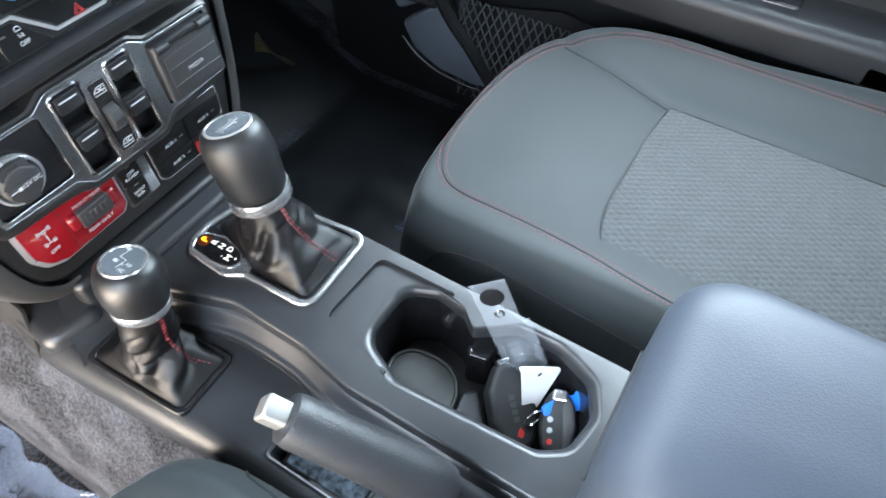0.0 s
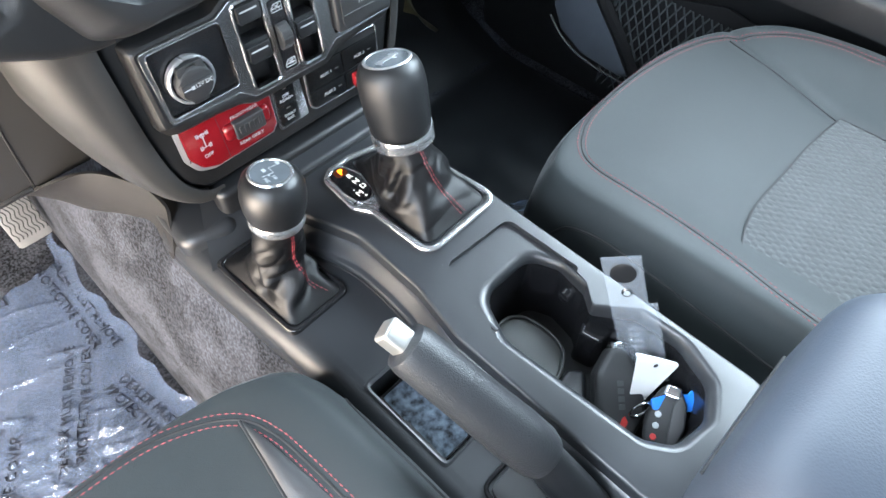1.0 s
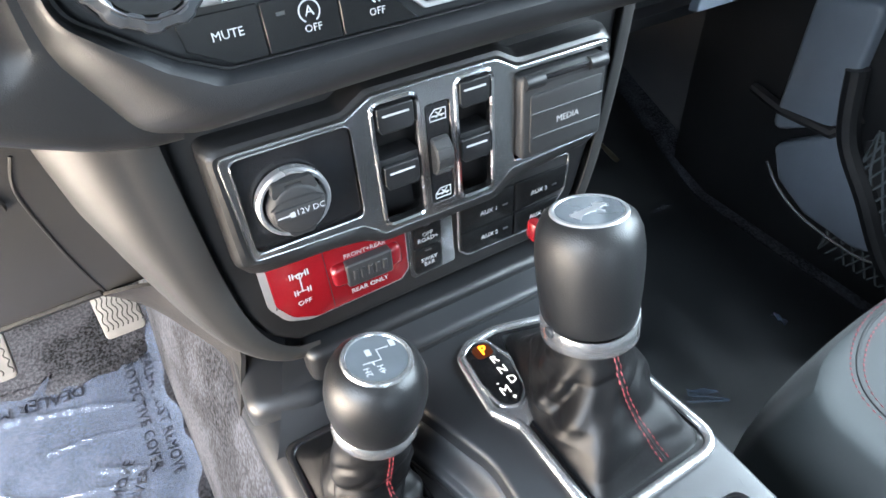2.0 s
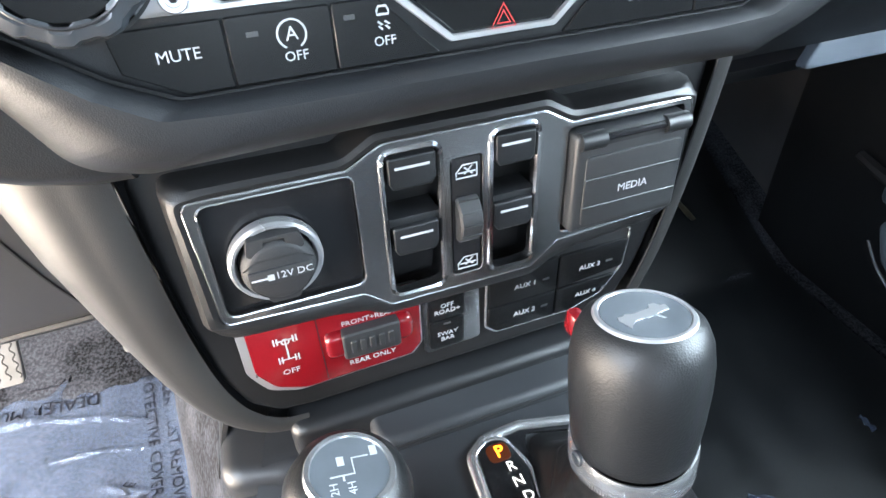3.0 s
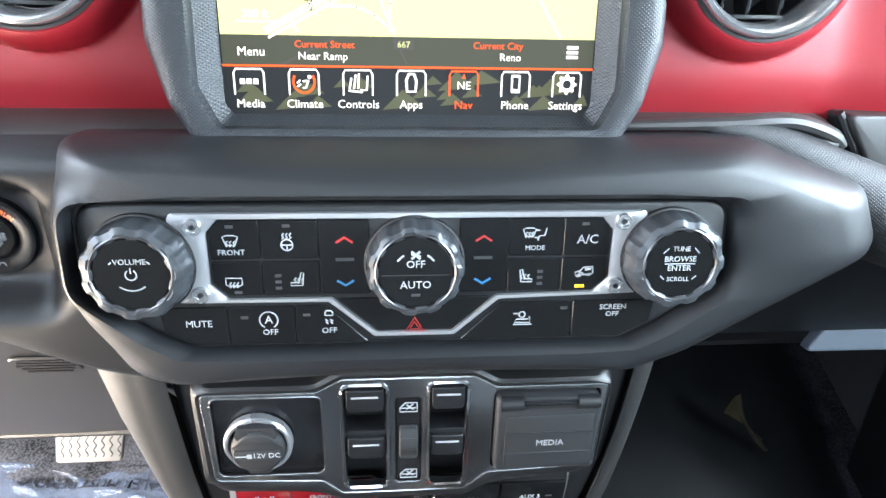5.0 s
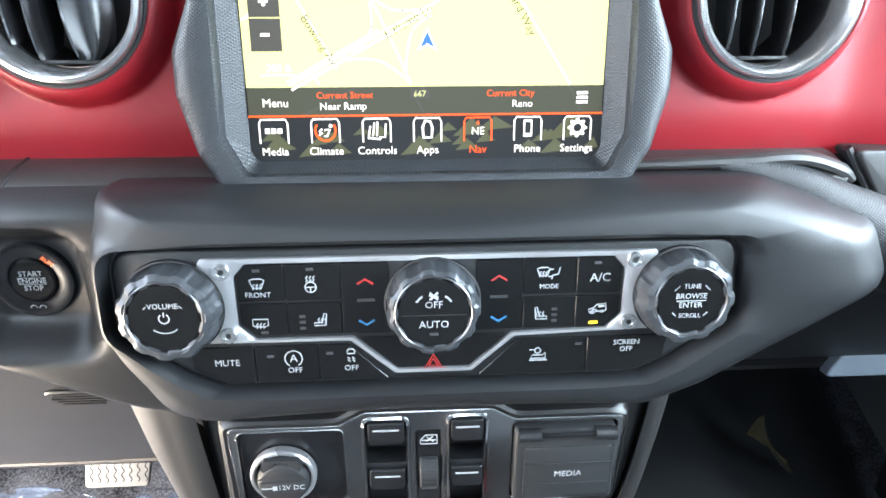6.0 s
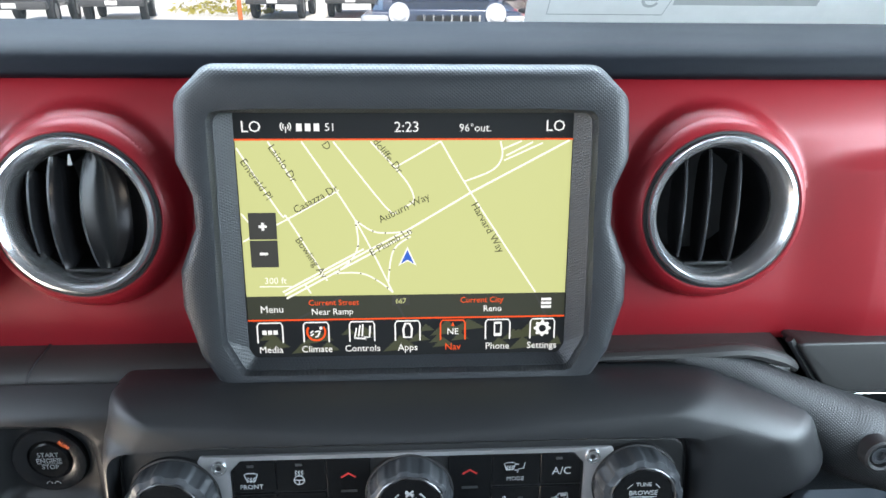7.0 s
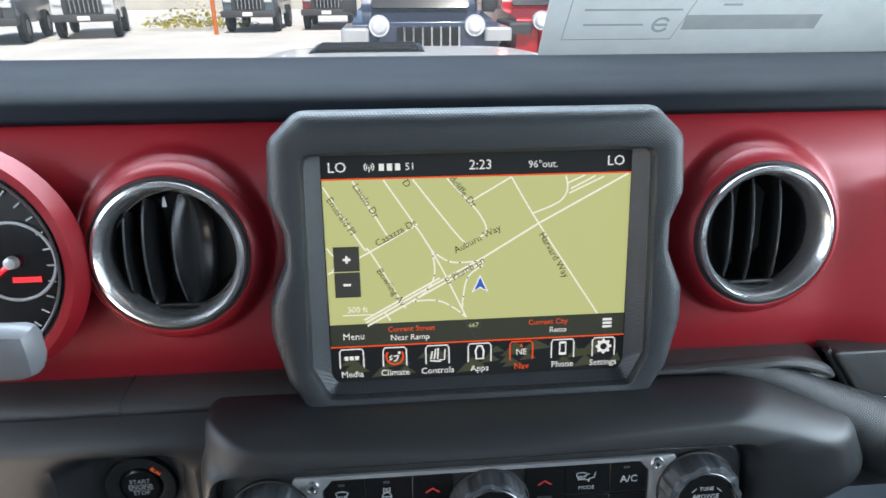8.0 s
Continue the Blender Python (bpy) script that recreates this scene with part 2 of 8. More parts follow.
def part(name, bm, mat, parent=None, label="", smooth=True, angle=35):
    """Links a bmesh as one mesh object under a thing or a part."""
    bmesh.ops.recalc_face_normals(bm, faces=bm.faces)
    me = bpy.data.meshes.new(name)
    bm.to_mesh(me)
    bm.free()
    me.materials.append(mat)
    if smooth:
        me.polygons.foreach_set("use_smooth", [True] * len(me.polygons))
        me.set_sharp_from_angle(angle=radians(angle))
    ob = new(name, me)
    if parent:
        ob.parent = parent
    if label:
        ob["label"] = label
    return ob


def plane_frame(origin, tilt):
    """Local axes on a face that leans back by tilt degrees: x right, y up along it, z out towards the cabin."""
    a = radians(tilt)
    m = Matrix.Identity(4)
    for c, v in enumerate(((1, 0, 0), (0, math.sin(a), math.cos(a)), (0, -math.cos(a), math.sin(a)), origin)):
        m[0][c], m[1][c], m[2][c] = v
    return m


def rounded(pts, r, n=5):
    """A polygon with its corners rounded by r (a number, or one for each corner)."""
    out, k = [], len(pts)
    for i, p in enumerate(pts):
        rr = r[i] if isinstance(r, (list, tuple)) else r
        p, a, b = Vector(p), Vector(pts[i - 1]), Vector(pts[(i + 1) % k])
        da, db = (a - p), (b - p)
        la, lb = da.length, db.length
        if rr <= 0:
            out.append(tuple(p))
            continue
        da, db = da / la, db / lb
        ang = math.acos(max(-1, min(1, da.dot(db))))
        cut = min(rr / max(0.05, math.tan(ang / 2)), la * 0.48, lb * 0.48)
        s, e = p + da * cut, p + db * cut
        for j in range(n + 1):
            t = j / n
            out.append(tuple(s * (1 - t) ** 2 + p * 2 * t * (1 - t) + e * t * t))
    return out


def box_pts(x0, y0, x1, y1):
    return [(x0, y0), (x1, y0), (x1, y1), (x0, y1)]


def circle_pts(x, y, r, n=32, ry=None, a0=0.0):
    return [(x + r * math.cos(a0 + 2 * math.pi * i / n), y + (ry or r) * math.sin(a0 + 2 * math.pi * i / n)) for i in range(n)]


def prism(pts, w0, w1, bevel=0.0, seg=2, m=None, holes=(), bm=None):
    """A plate with this outline (and holes), from w0 to w1, its front edges rounded."""
    own = bmesh.new()
    loops = [list(pts)] + [list(h) for h in holes]
    edges = []
    for loop in loops:
        vs = [own.verts.new((x, y, w0)) for x, y in loop]
        edges += [own.edges.new((vs[i - 1], vs[i])) for i in range(len(vs))]
    if holes:
        bmesh.ops.triangle_fill(own, use_beauty=True, use_dissolve=False, edges=edges)
    else:
        own.faces.new(own.verts)
    if holes:
        bad = []
        for f in own.faces:
            q = f.calc_center_median()
            for h in holes:
                odd = False
                for (xa, ya), (xb, yb) in zip(h, list(h[1:]) + [h[0]]):
                    if (ya > q.y) != (yb > q.y) and q.x < (xb - xa) * (q.y - ya) / (yb - ya) + xa:
                        odd = not odd
                if odd:
                    bad.append(f)
                    break
        bmesh.ops.delete(own, geom=bad, context="FACES_ONLY")
    base = list(own.faces)
    ext = bmesh.ops.extrude_face_region(own, geom=base, use_keep_orig=True)
    top = [g for g in ext["geom"] if isinstance(g, bmesh.types.BMFace)]
    bmesh.ops.translate(own, verts=list({v for f in top for v in f.verts}), vec=(0, 0, w1 - w0))
    if bevel:
        tops = set(top)
        rim = [e for e in own.edges if len(e.link_faces) == 2 and sum(f in tops for f in e.link_faces) == 1]
        bmesh.ops.bevel(own, geom=rim, offset=bevel, segments=seg, profile=0.5, affect="EDGES", clamp_overlap=True)
    if m is not None:
        bmesh.ops.transform(own, matrix=m, verts=own.verts)
    if bm is None:
        return own
    return merge(bm, own)


def dense(loop, n):
    """A closed outline, evenly divided into n points."""
    p = [Vector(q) for q in loop] + [Vector(loop[0])]
    total = sum((b - a).length for a, b in zip(p, p[1:]))
    out, k, done = [], 0, 0.0
    for i in range(n):
        want = total * i / n
        while done + (p[k + 1] - p[k]).length < want:
            done += (p[k + 1] - p[k]).length
            k += 1
        out.append(tuple(p[k].lerp(p[k + 1], (want - done) / max(1e-9, (p[k + 1] - p[k]).length))))
    return out


def merge(bm, other):
    """Adds another bmesh to bm."""
    me = bpy.data.meshes.new("joined")
    other.to_mesh(me)
    other.free()
    bm.from_mesh(me)
    bpy.data.meshes.remove(me)
    return bm


def polar(loop, c, angles):
    """Where rays from c at these angles leave a closed outline."""
    out = []
    for a in angles:
        dx, dy = math.cos(a), math.sin(a)
        best = 0.0
        for (x0, y0), (x1, y1) in zip(loop, loop[1:] + loop[:1]):
            ex, ey = x1 - x0, y1 - y0
            den = dx * ey - dy * ex
            if abs(den) < 1e-12:
                continue
            s = ((x0 - c[0]) * ey - (y0 - c[1]) * ex) / den
            t = ((x0 - c[0]) * dy - (y0 - c[1]) * dx) / den
            if s > 0 and -1e-6 <= t <= 1 + 1e-6:
                best = max(best, s)
        out.append((c[0] + dx * best, c[1] + dy * best))
    return out


def band(outer, inner, profile, c, m, n=120):
    """A moulded rim between two outlines; profile gives (share of the way inwards, height)."""
    angles = sorted({round(math.atan2(y - c[1], x - c[0]), 5) for x, y in outer + inner} | {round(-math.pi + 2 * math.pi * i / n, 5) for i in range(n)})
    o, i = polar(outer, c, angles), polar(inner, c, angles)
    bm = bmesh.new()
    rows = [[bm.verts.new(m @ Vector((a[0] + (b[0] - a[0]) * t, a[1] + (b[1] - a[1]) * t, w))) for a, b in zip(o, i)] for t, w in profile]
    for p, q in zip(rows, rows[1:]):
        for k in range(len(angles)):
            j = (k + 1) % len(angles)
            bm.faces.new((p[k], p[j], q[j], q[k]))
    return bm


def carve(ob, *cutters):
    """Cuts solid shapes out of a part."""
    for bm in cutters:
        bmesh.ops.recalc_face_normals(bm, faces=bm.faces)
        me = bpy.data.meshes.new("cutter")
        bm.to_mesh(me)
        bm.free()
        tool = new("cutter", me)
        mod = ob.modifiers.new("cut", "BOOLEAN")
        mod.operation, mod.solver, mod.object = "DIFFERENCE", "EXACT", tool
        old = ob.data
        made = bpy.data.meshes.new_from_object(ob.evaluated_get(bpy.context.evaluated_depsgraph_get()))
        ob.modifiers.clear()
        made.name = old.name
        ob.data = made
        bpy.data.objects.remove(tool)
    ob.data.polygons.foreach_set("use_smooth", [True] * len(ob.data.polygons))
    ob.data.set_sharp_from_angle(angle=radians(35))
    return ob


def lathe(profile, n=40, m=None, lobes=0, depth=0.0, bm=None):
    """Turns (radius, height) pairs round the local z axis; lobes ripple the radius."""
    own = bmesh.new()
    rings = []
    for r, w in profile:
        if r <= 1e-6:
            rings.append([own.verts.new((0, 0, w))])
            continue
        ring = []
        for i in range(n):
            a = 2 * math.pi * i / n
            rr = r + (depth * max(-0.6, min(0.6, 1.6 * math.cos(lobes * a))) if lobes and 0.0005 < w < 0.0155 else 0)
            ring.append(own.verts.new((rr * math.cos(a), rr * math.sin(a), w)))
        rings.append(ring)
    for a, b in zip(rings, rings[1:]):
        for i in range(n):
            j = (i + 1) % n
            if len(a) == 1 and len(b) == 1:
                continue
            if len(a) == 1:
                own.faces.new((a[0], b[i], b[j]))
            elif len(b) == 1:
                own.faces.new((a[i], a[j], b[0]))
            else:
                own.faces.new((a[i], a[j], b[j], b[i]))
    if m is not None:
        bmesh.ops.transform(own, matrix=m, verts=own.verts)
    return own if bm is None else merge(bm, own)


def sheet(fn, nu, nv, closed=False, thick=0.0):
    """A grid surface of fn(u, v), u and v from 0 to 1."""
    bm = bmesh.new()
    rows = [[bm.verts.new(fn(i / nu, j / nv)) for i in range(nu if closed else nu + 1)] for j in range(nv + 1)]
    for a, b in zip(rows, rows[1:]):
        for i in range(nu):
            k = (i + 1) % len(a)
            bm.faces.new((a[i], a[k], b[k], b[i]))
    if thick:
        bmesh.ops.recalc_face_normals(bm, faces=bm.faces)
        bmesh.ops.solidify(bm, geom=list(bm.faces), thickness=thick)
    return bm


def smooth_path(pts, n=8, loop=False):
    """A soft curve through points."""
    p = [Vector(q) for q in pts]
    out, k = [], len(p)
    for i in range(k if loop else k - 1):
        a = p[i - 1] if (loop or i) else p[0]
        b, c = p[i], p[(i + 1) % k]
        d = p[(i + 2) % k] if (loop or i + 2 < k) else p[-1]
        for j in range(n):
            t = j / n
            out.append(0.5 * (2 * b + (c - a) * t + (2 * a - 5 * b + 4 * c - d) * t * t + (3 * b - a - 3 * c + d) * t ** 3))
    if not loop:
        out.append(p[-1])
    return out


def tube(pts, r, n=8, loop=False, bm=None, flat=1.0):
    """A round bar along points; r is a number or one for each point."""
    own = bmesh.new()
    p = [Vector(q) for q in pts]
    k, rings = len(p), []
    for i in range(k):
        a = p[i - 1] if (loop or i) else p[0]
        b = p[(i + 1) % k] if (loop or i < k - 1) else p[-1]
        d = (b - a).normalized()
        side = d.cross(Vector((0, 0, 1)))
        side = side.normalized() if side.length > 1e-4 else Vector((1, 0, 0))
        up = side.cross(d)
        rr = r[i] if isinstance(r, (list, tuple)) else r
        rings.append([own.verts.new(p[i] + side * rr * math.cos(2 * math.pi * j / n) + up * rr * flat * math.sin(2 * math.pi * j / n)) for j in range(n)])
    for i in range(k if loop else k - 1):
        a, b = rings[i], rings[(i + 1) % k]
        for j in range(n):
            own.faces.new((a[j], a[(j + 1) % n], b[(j + 1) % n], b[j]))
    if not loop:
        own.faces.new(rings[0])
        own.faces.new(rings[-1])
    return own if bm is None else merge(bm, own)


def strokes(lines, width, m, w=0.0, high=0.0002):
    """Flat printed lines: each polyline becomes a thin raised ribbon."""
    bm = bmesh.new()
    for line in lines:
        pts = [Vector((x, y)) for x, y in line]
        n = len(pts)
        left, right = [], []
        for i in range(n):
            a, b = pts[max(0, i - 1)], pts[min(n - 1, i + 1)]
            shut = (pts[0] - pts[-1]).length < 1e-7
            if shut and i in (0, n - 1):
                a, b = pts[-2], pts[1]
            d = (b - a).normalized()
            s = Vector((-d.y, d.x)) * width / 2
            left.append(pts[i] + s), right.append(pts[i] - s)
        vs = [[bm.verts.new((q.x, q.y, w + hh)) for q in side] for side in (left, right) for hh in (high,)]
        for i in range(n - 1):
            bm.faces.new((vs[0][i], vs[1][i], vs[1][i + 1], vs[0][i + 1]))
    bmesh.ops.transform(bm, matrix=m, verts=bm.verts)
    return bm


def filled(shapes, m, w=0.0, high=0.0002):
    """Flat printed shapes, each a closed outline."""
    bm = bmesh.new()
    for pts in shapes:
        prism(pts, w, w + high, bm=bm)
    bmesh.ops.transform(bm, matrix=m, verts=bm.verts)
    return bm


def lettering(text, size, mat, parent, m, w=0.0, name="lettering", align="CENTER", squeeze=1.0, turn=0.0, pos=(0, 0)):
    """Words in the built-in font, flat on the frame m at pos."""
    cu = bpy.data.curves.new(name, "FONT")
    cu.body, cu.size, cu.align_x, cu.align_y = text, size, align, "CENTER"
    cu.resolution_u, cu.extrude, cu.space_line = 2, 0.00008, 0.8
    tmp = bpy.data.objects.new(name, cu)
    me = bpy.data.meshes.new_from_object(tmp)
    bpy.data.objects.remove(tmp)
    bpy.data.curves.remove(cu)
    me.transform(m @ Matrix.Translation((pos[0], pos[1], w)) @ Matrix.Rotation(radians(turn), 4, "Z") @ Matrix.Diagonal((squeeze, 1, 1, 1)))
    me.materials.clear()
    me.materials.append(mat)
    ob = new(name, me)
    ob.parent = parent
    return ob


def arc(x, y, r, a0, a1, n=12):
    return [(x + r * math.cos(radians(a0 + (a1 - a0) * i / n)), y + r * math.sin(radians(a0 + (a1 - a0) * i / n))) for i in range(n + 1)]


def stitches(path, r, step, fill=0.62):
    """A row of sewn stitches along a path."""
    bm = bmesh.new()
    p = [Vector(q) for q in path]
    rest, seg = 0.0, []
    for a, b in zip(p, p[1:]):
        length = (b - a).length
        at = rest
        while at < length:
            s = a + (b - a) * (at / length)
            d = (b - a) / length
            seg.append((s, s + d * step * fill))
            at += step
        rest = at - length
    for s, e in seg:
        d = (e - s).normalized()
        side = d.cross(Vector((0, 0, 1)))
        side = side.normalized() * r if side.length > 1e-4 else Vector((r, 0, 0))
        up = side.cross(d).normalized() * r
        mid = (s + e) / 2
        vs = [bm.verts.new(q) for q in (s, mid + side, mid + up, mid - side, mid - up, e)]
        for i, j in ((1, 2), (2, 3), (3, 4), (4, 1)):
            bm.faces.new((vs[0], vs[i], vs[j]))
            bm.faces.new((vs[5], vs[j], vs[i]))
    return bm



# ---- the ground, the cabin shell, the light surfaces round the car ----
ASPHALT = material("sunlit pale concrete", (0.60, 0.575, 0.53), 0.9, var=0.12, var_scale=0.6, grain=0.5, grain_scale=120)
# paler than black: veiling haze is put into the lining's base colour
SHELL = material("black lining lifted for haze", (0.065, 0.066, 0.07), 0.7, var=0.1, var_scale=6, grain=0.3, grain_scale=800)
WHITEPAINT = material("white car paint", (0.78, 0.78, 0.77), 0.25, var=0.02, var_scale=2, coat=0.5)


def boxed(x0, y0, z0, x1, y1, z1, bevel=0.0, bm=None, seg=2):
    """A block with all its edges rounded."""
    own = bmesh.new()
    bmesh.ops.create_cube(own, size=1.0, matrix=Matrix.LocRotScale(((x0 + x1) / 2, (y0 + y1) / 2, (z0 + z1) / 2), None, (abs(x1 - x0), abs(y1 - y0), abs(z1 - z0))))
    if bevel:
        bmesh.ops.bevel(own, geom=list(own.edges), offset=bevel, segments=seg, profile=0.5, affect="EDGES", clamp_overlap=True)
    return own if bm is None else merge(bm, own)


def structure(name, bm, mat, label):
    return tagged(part(name, bm, mat), label, name.split("_")[-1], kind="structure")


structure("ground", sheet(lambda u, v: ((u - 0.5) * 600, (v - 0.5) * 600, 0.0), 12, 12), ASPHALT, "pale sunlit concrete of a dealership lot")
structure("firewall", boxed(-0.75, 0.60, 0.52, 0.75, 0.66, 1.40), SHELL, "dark lining at the front of the footwells")
structure("cabin_roof", boxed(-0.76, -2.1, 1.82, 0.76, 0.18, 1.88, 0.01), SHELL, "black hard top lining over the cabin")
structure("rear_wall", prism(box_pts(-0.76, 0.5, 0.76, 1.88), 0, 0.05, holes=[box_pts(-0.6, 1.30, 0.6, 1.76)], m=plane_frame((0, -2.1, 0), 0)), SHELL, "dark rear wall with its window opening")
side = Matrix(((0, 0, 1, 0.74), (1, 0, 0, 0), (0, 1, 0, 0), (0, 0, 0, 1)))
structure("wall_right", prism(box_pts(-2.1, 0.5, 0.66, 1.86), 0, 0.05, holes=[box_pts(-0.80, 1.32, 0.10, 1.74), box_pts(-1.9, 1.32, -0.95, 1.74)], m=side), SHELL, "black door side with its window openings")
side_l = Matrix(((0, 0, 1, -0.79), (1, 0, 0, 0), (0, 1, 0, 0), (0, 0, 0, 1)))
structure("wall_left", prism(box_pts(-2.1, 0.5, 0.66, 1.86), 0, 0.05, holes=[box_pts(-0.80, 0.62, 0.32, 1.76), box_pts(-1.9, 1.32, -0.95, 1.74)], m=side_l), SHELL, "black body side with the open door aperture")
structure("cabin_floor", sheet(lambda u, v: (-0.75 + 1.5 * u, -2.1 + 2.7 * v, 0.585 + (0.0 if v < 0.86 else (v - 0.86) * 1.0)), 60, 60), CARPET, "grey carpeted cabin floor")


def tunnel_carpet(u, v):
    """The carpeted flank between the console and the footwell."""
    y = -0.45 + 1.02 * v
    top = Vector((-0.134, y, 0.925 + 0.02 * math.sin(y * 9) + max(0.0, y - 0.05) * 0.12))
    foot = Vector((-0.214, y, 0.592))
    p = top.lerp(foot, u)
    bulge = math.sin(u * math.pi)
    p.x += -(0.016 + 0.06 * max(0.0, min(0.2, y - 0.05))) * bulge
    p.z += 0.015 * bulge + 0.003 * noise.noise(p * 40)
    return p


structure("tunnel_carpet", sheet(tunnel_carpet, 30, 70), CARPET, "grey carpet over the flank of the transmission tunnel")
structure("door_sill", boxed(-0.80, -0.80, 0.50, -0.70, 0.32, 0.62, 0.01), PLASTIC, "black plastic door sill")

# windscreen and bonnet
screen_m = Matrix.Translation((0, 0.47, 1.40)) @ Matrix.Rotation(radians(35), 4, "X") @ plane_frame((0, 0, 0), 0)
ws = thing("windscreen", "clear upright windscreen with black edges", "windscreen", kind="structure")
ws.name = "windscreen"
pane = part("pane", prism(box_pts(-0.70, -0.02, 0.70, 0.50), 0, 0.005, m=screen_m), GLASS, ws)
pane.visible_shadow = False
part("pillar", prism(box_pts(-0.78, -0.05, -0.70, 0.52), -0.03, 0.03, m=screen_m, bevel=0.01), SHELL, ws)
part("pillar", prism(box_pts(0.70, -0.05, 0.78, 0.52), -0.03, 0.03, m=screen_m, bevel=0.01), SHELL, ws)
part("header_rail", prism(box_pts(-0.78, 0.46, 0.78, 0.56), -0.03, 0.04, m=screen_m, bevel=0.01), SHELL, ws)

bonnet = thing("bonnet", "white bonnet with a black louvred vent", "bonnet")
part("skin", sheet(lambda u, v: (-0.62 + 1.24 * u, 0.62 + 1.35 * v, 1.335 - 0.05 * v * v - 0.05 * (2 * u - 1) ** 4 + 0.012 * (1 if abs(u - 0.5) < 0.3 else 0)), 24, 16, thick=0.01), WHITEPAINT, bonnet)
part("cowl", boxed(-0.66, 0.50, 1.20, 0.66, 0.66, 1.27, 0.02), PLASTIC, bonnet)
vent = part("vent", boxed(-0.26, 1.45, 1.290, 0.06, 1.72, 1.330, 0.010), PLASTIC, bonnet, "black bonnet vent")
for i in range(5):
    part("louvre", boxed(-0.24, 1.48 + i * 0.046, 1.328, 0.04, 1.50 + i * 0.046, 1.336, 0.002), RUBBER, vent)

# ---- dashboard ----
dash = thing("dashboard", "black dashboard with red painted centre panel", "dashboard")


def swept(profile, x0, x1, nx=40, bow=0.0):
    """Sweeps a (y, z) profile across the car, with a slight bow."""
    pr = smooth_path([Vector((0, y, z)) for y, z in profile], 5)
    return sheet(lambda u, v: (x0 + (x1 - x0) * u, pr[round(v * (len(pr) - 1))].y + bow * (2 * u - 1) ** 2, pr[round(v * (len(pr) - 1))].z), nx, len(pr) - 1)


part("upper_pad", swept([(0.085, 1.418), (0.060, 1.4255), (0.050, 1.4290), (0.0490, 1.4335), (0.0515, 1.4395), (0.060, 1.4440), (0.074, 1.4470), (0.10, 1.4500), (0.14, 1.4505), (0.22, 1.4450), (0.36, 1.4280), (0.50, 1.40)], -0.74, 0.74, 60), TOPPAD, dash, "grained black top pad")


VX, VZ = 0.1720, 1.3625


def red_y(x, z):
    """Depth of the red panel: upright, with a soft round swelling about each vent and a flat brow above."""
    y = 0.030 + (z - 1.36) * 0.17 + 0.016 * max(0.0, (z - 1.395) / 0.035) ** 2
    for sx in (-1, 1):
        d = math.hypot(x - sx * VX, (z - VZ) * 1.0)
        if d < 0.080:
            t = max(0.0, min(1.0, (0.0515 - d) / 0.009 + 0.5))
            y -= 0.0125 * t * t * (3 - 2 * t)
    if x > 0.19:
        # the passenger side carries a long raised field below a crease
        t = max(0.0, min(1.0, (1.394 - z) / 0.012)) * max(0.0, min(1.0, (x - 0.222) / 0.06))
        y -= 0.012 * t * t * (3 - 2 * t)
    t = max(0.0, min(1.0, (1.306 - z) / 0.026))
    y += 0.006 * t * t
    return y


RED_X = [-0.74 + 0.47 * i / 16 for i in range(16)] + [-0.27 + 0.54 * i / 330 for i in range(331)] + [0.27 + 0.47 * i / 16 for i in range(1, 17)]
red_bm = sheet(lambda u, v: (lambda x, z: (x, red_y(x, z), z))(RED_X[round(u * (len(RED_X) - 1))], 1.277 + 0.156 * v), len(RED_X) - 1, 90)
bmesh.ops.delete(red_bm, geom=[f for f in red_bm.faces if math.hypot(abs(f.calc_center_median().x) - VX, f.calc_center_median().z - VZ) < 0.0385], context="FACES")
part("red_panel", red_bm, RED, dash, "satin red painted panel")
part("ledge", swept([(0.05, 1.2800), (0.020, 1.2802), (0.008, 1.2790), (0.000, 1.2758), (-0.004, 1.2710), (-0.003, 1.264)], -0.74, 0.222, 40), KNEE, dash, "grained ledge below the red panel")
part("ledge_split", tube([(-0.2080, 0.022, 1.2806), (-0.2085, 0.008, 1.2792), (-0.2095, 0.000, 1.2760), (-0.2100, -0.0038, 1.2712)], 0.0009, 6), DARK, dash)
part("ledge_cap", tube(smooth_path([(0.10, 0.000, 1.2795), (0.16, -0.001, 1.2815), (0.192, -0.001, 1.2830), (0.215, 0.000, 1.2770), (0.228, 0.002, 1.2690)], 6), [0.0030 + 0.0022 * min(1.0, k / 8) * (1.0 if k < 20 else (25 - k) / 5) for k in range(25)], 10, flat=0.8), KNEE, dash, "grey ledge cap")
DRAWER = plane_frame((0, 0.006, 1.268), 6)
drawer_pts = rounded([(0.2265, 0.0165), (0.74, 0.0165), (0.74, -0.0165), (0.2600, -0.0165), (0.2470, -0.0120)], [0.003, 0.003, 0.003, 0.012, 0.008], 6)
part("passenger_tray", prism(drawer_pts, -0.03, 0.006, 0.004, 4, DRAWER), KNEE, dash, "grained dark grey tray front")
part("tray_gap", tube([DRAWER @ Vector((x, y, 0.001)) for x, y in ((0.2245, 0.0170), (0.2450, -0.0125), (0.2520, -0.0172), (0.2620, -0.0192), (0.74, -0.0192))], 0.0024, 8), DARK, dash)
# gunmetal tube put in for the thin highlight along the tray's lower edge
part("tray_glint", tube([DRAWER @ Vector((x, y, 0.004)) for x, y in ((0.2505, -0.0162), (0.2600, -0.0186), (0.30, -0.0190), (0.73, -0.0190))], 0.0005, 6), GUNMETAL, dash, "fine metal tube in place of the highlight under the tray")

# the centre pad that carries the climate panel
H = plane_frame((0, -0.044, 1.247), 9.37)


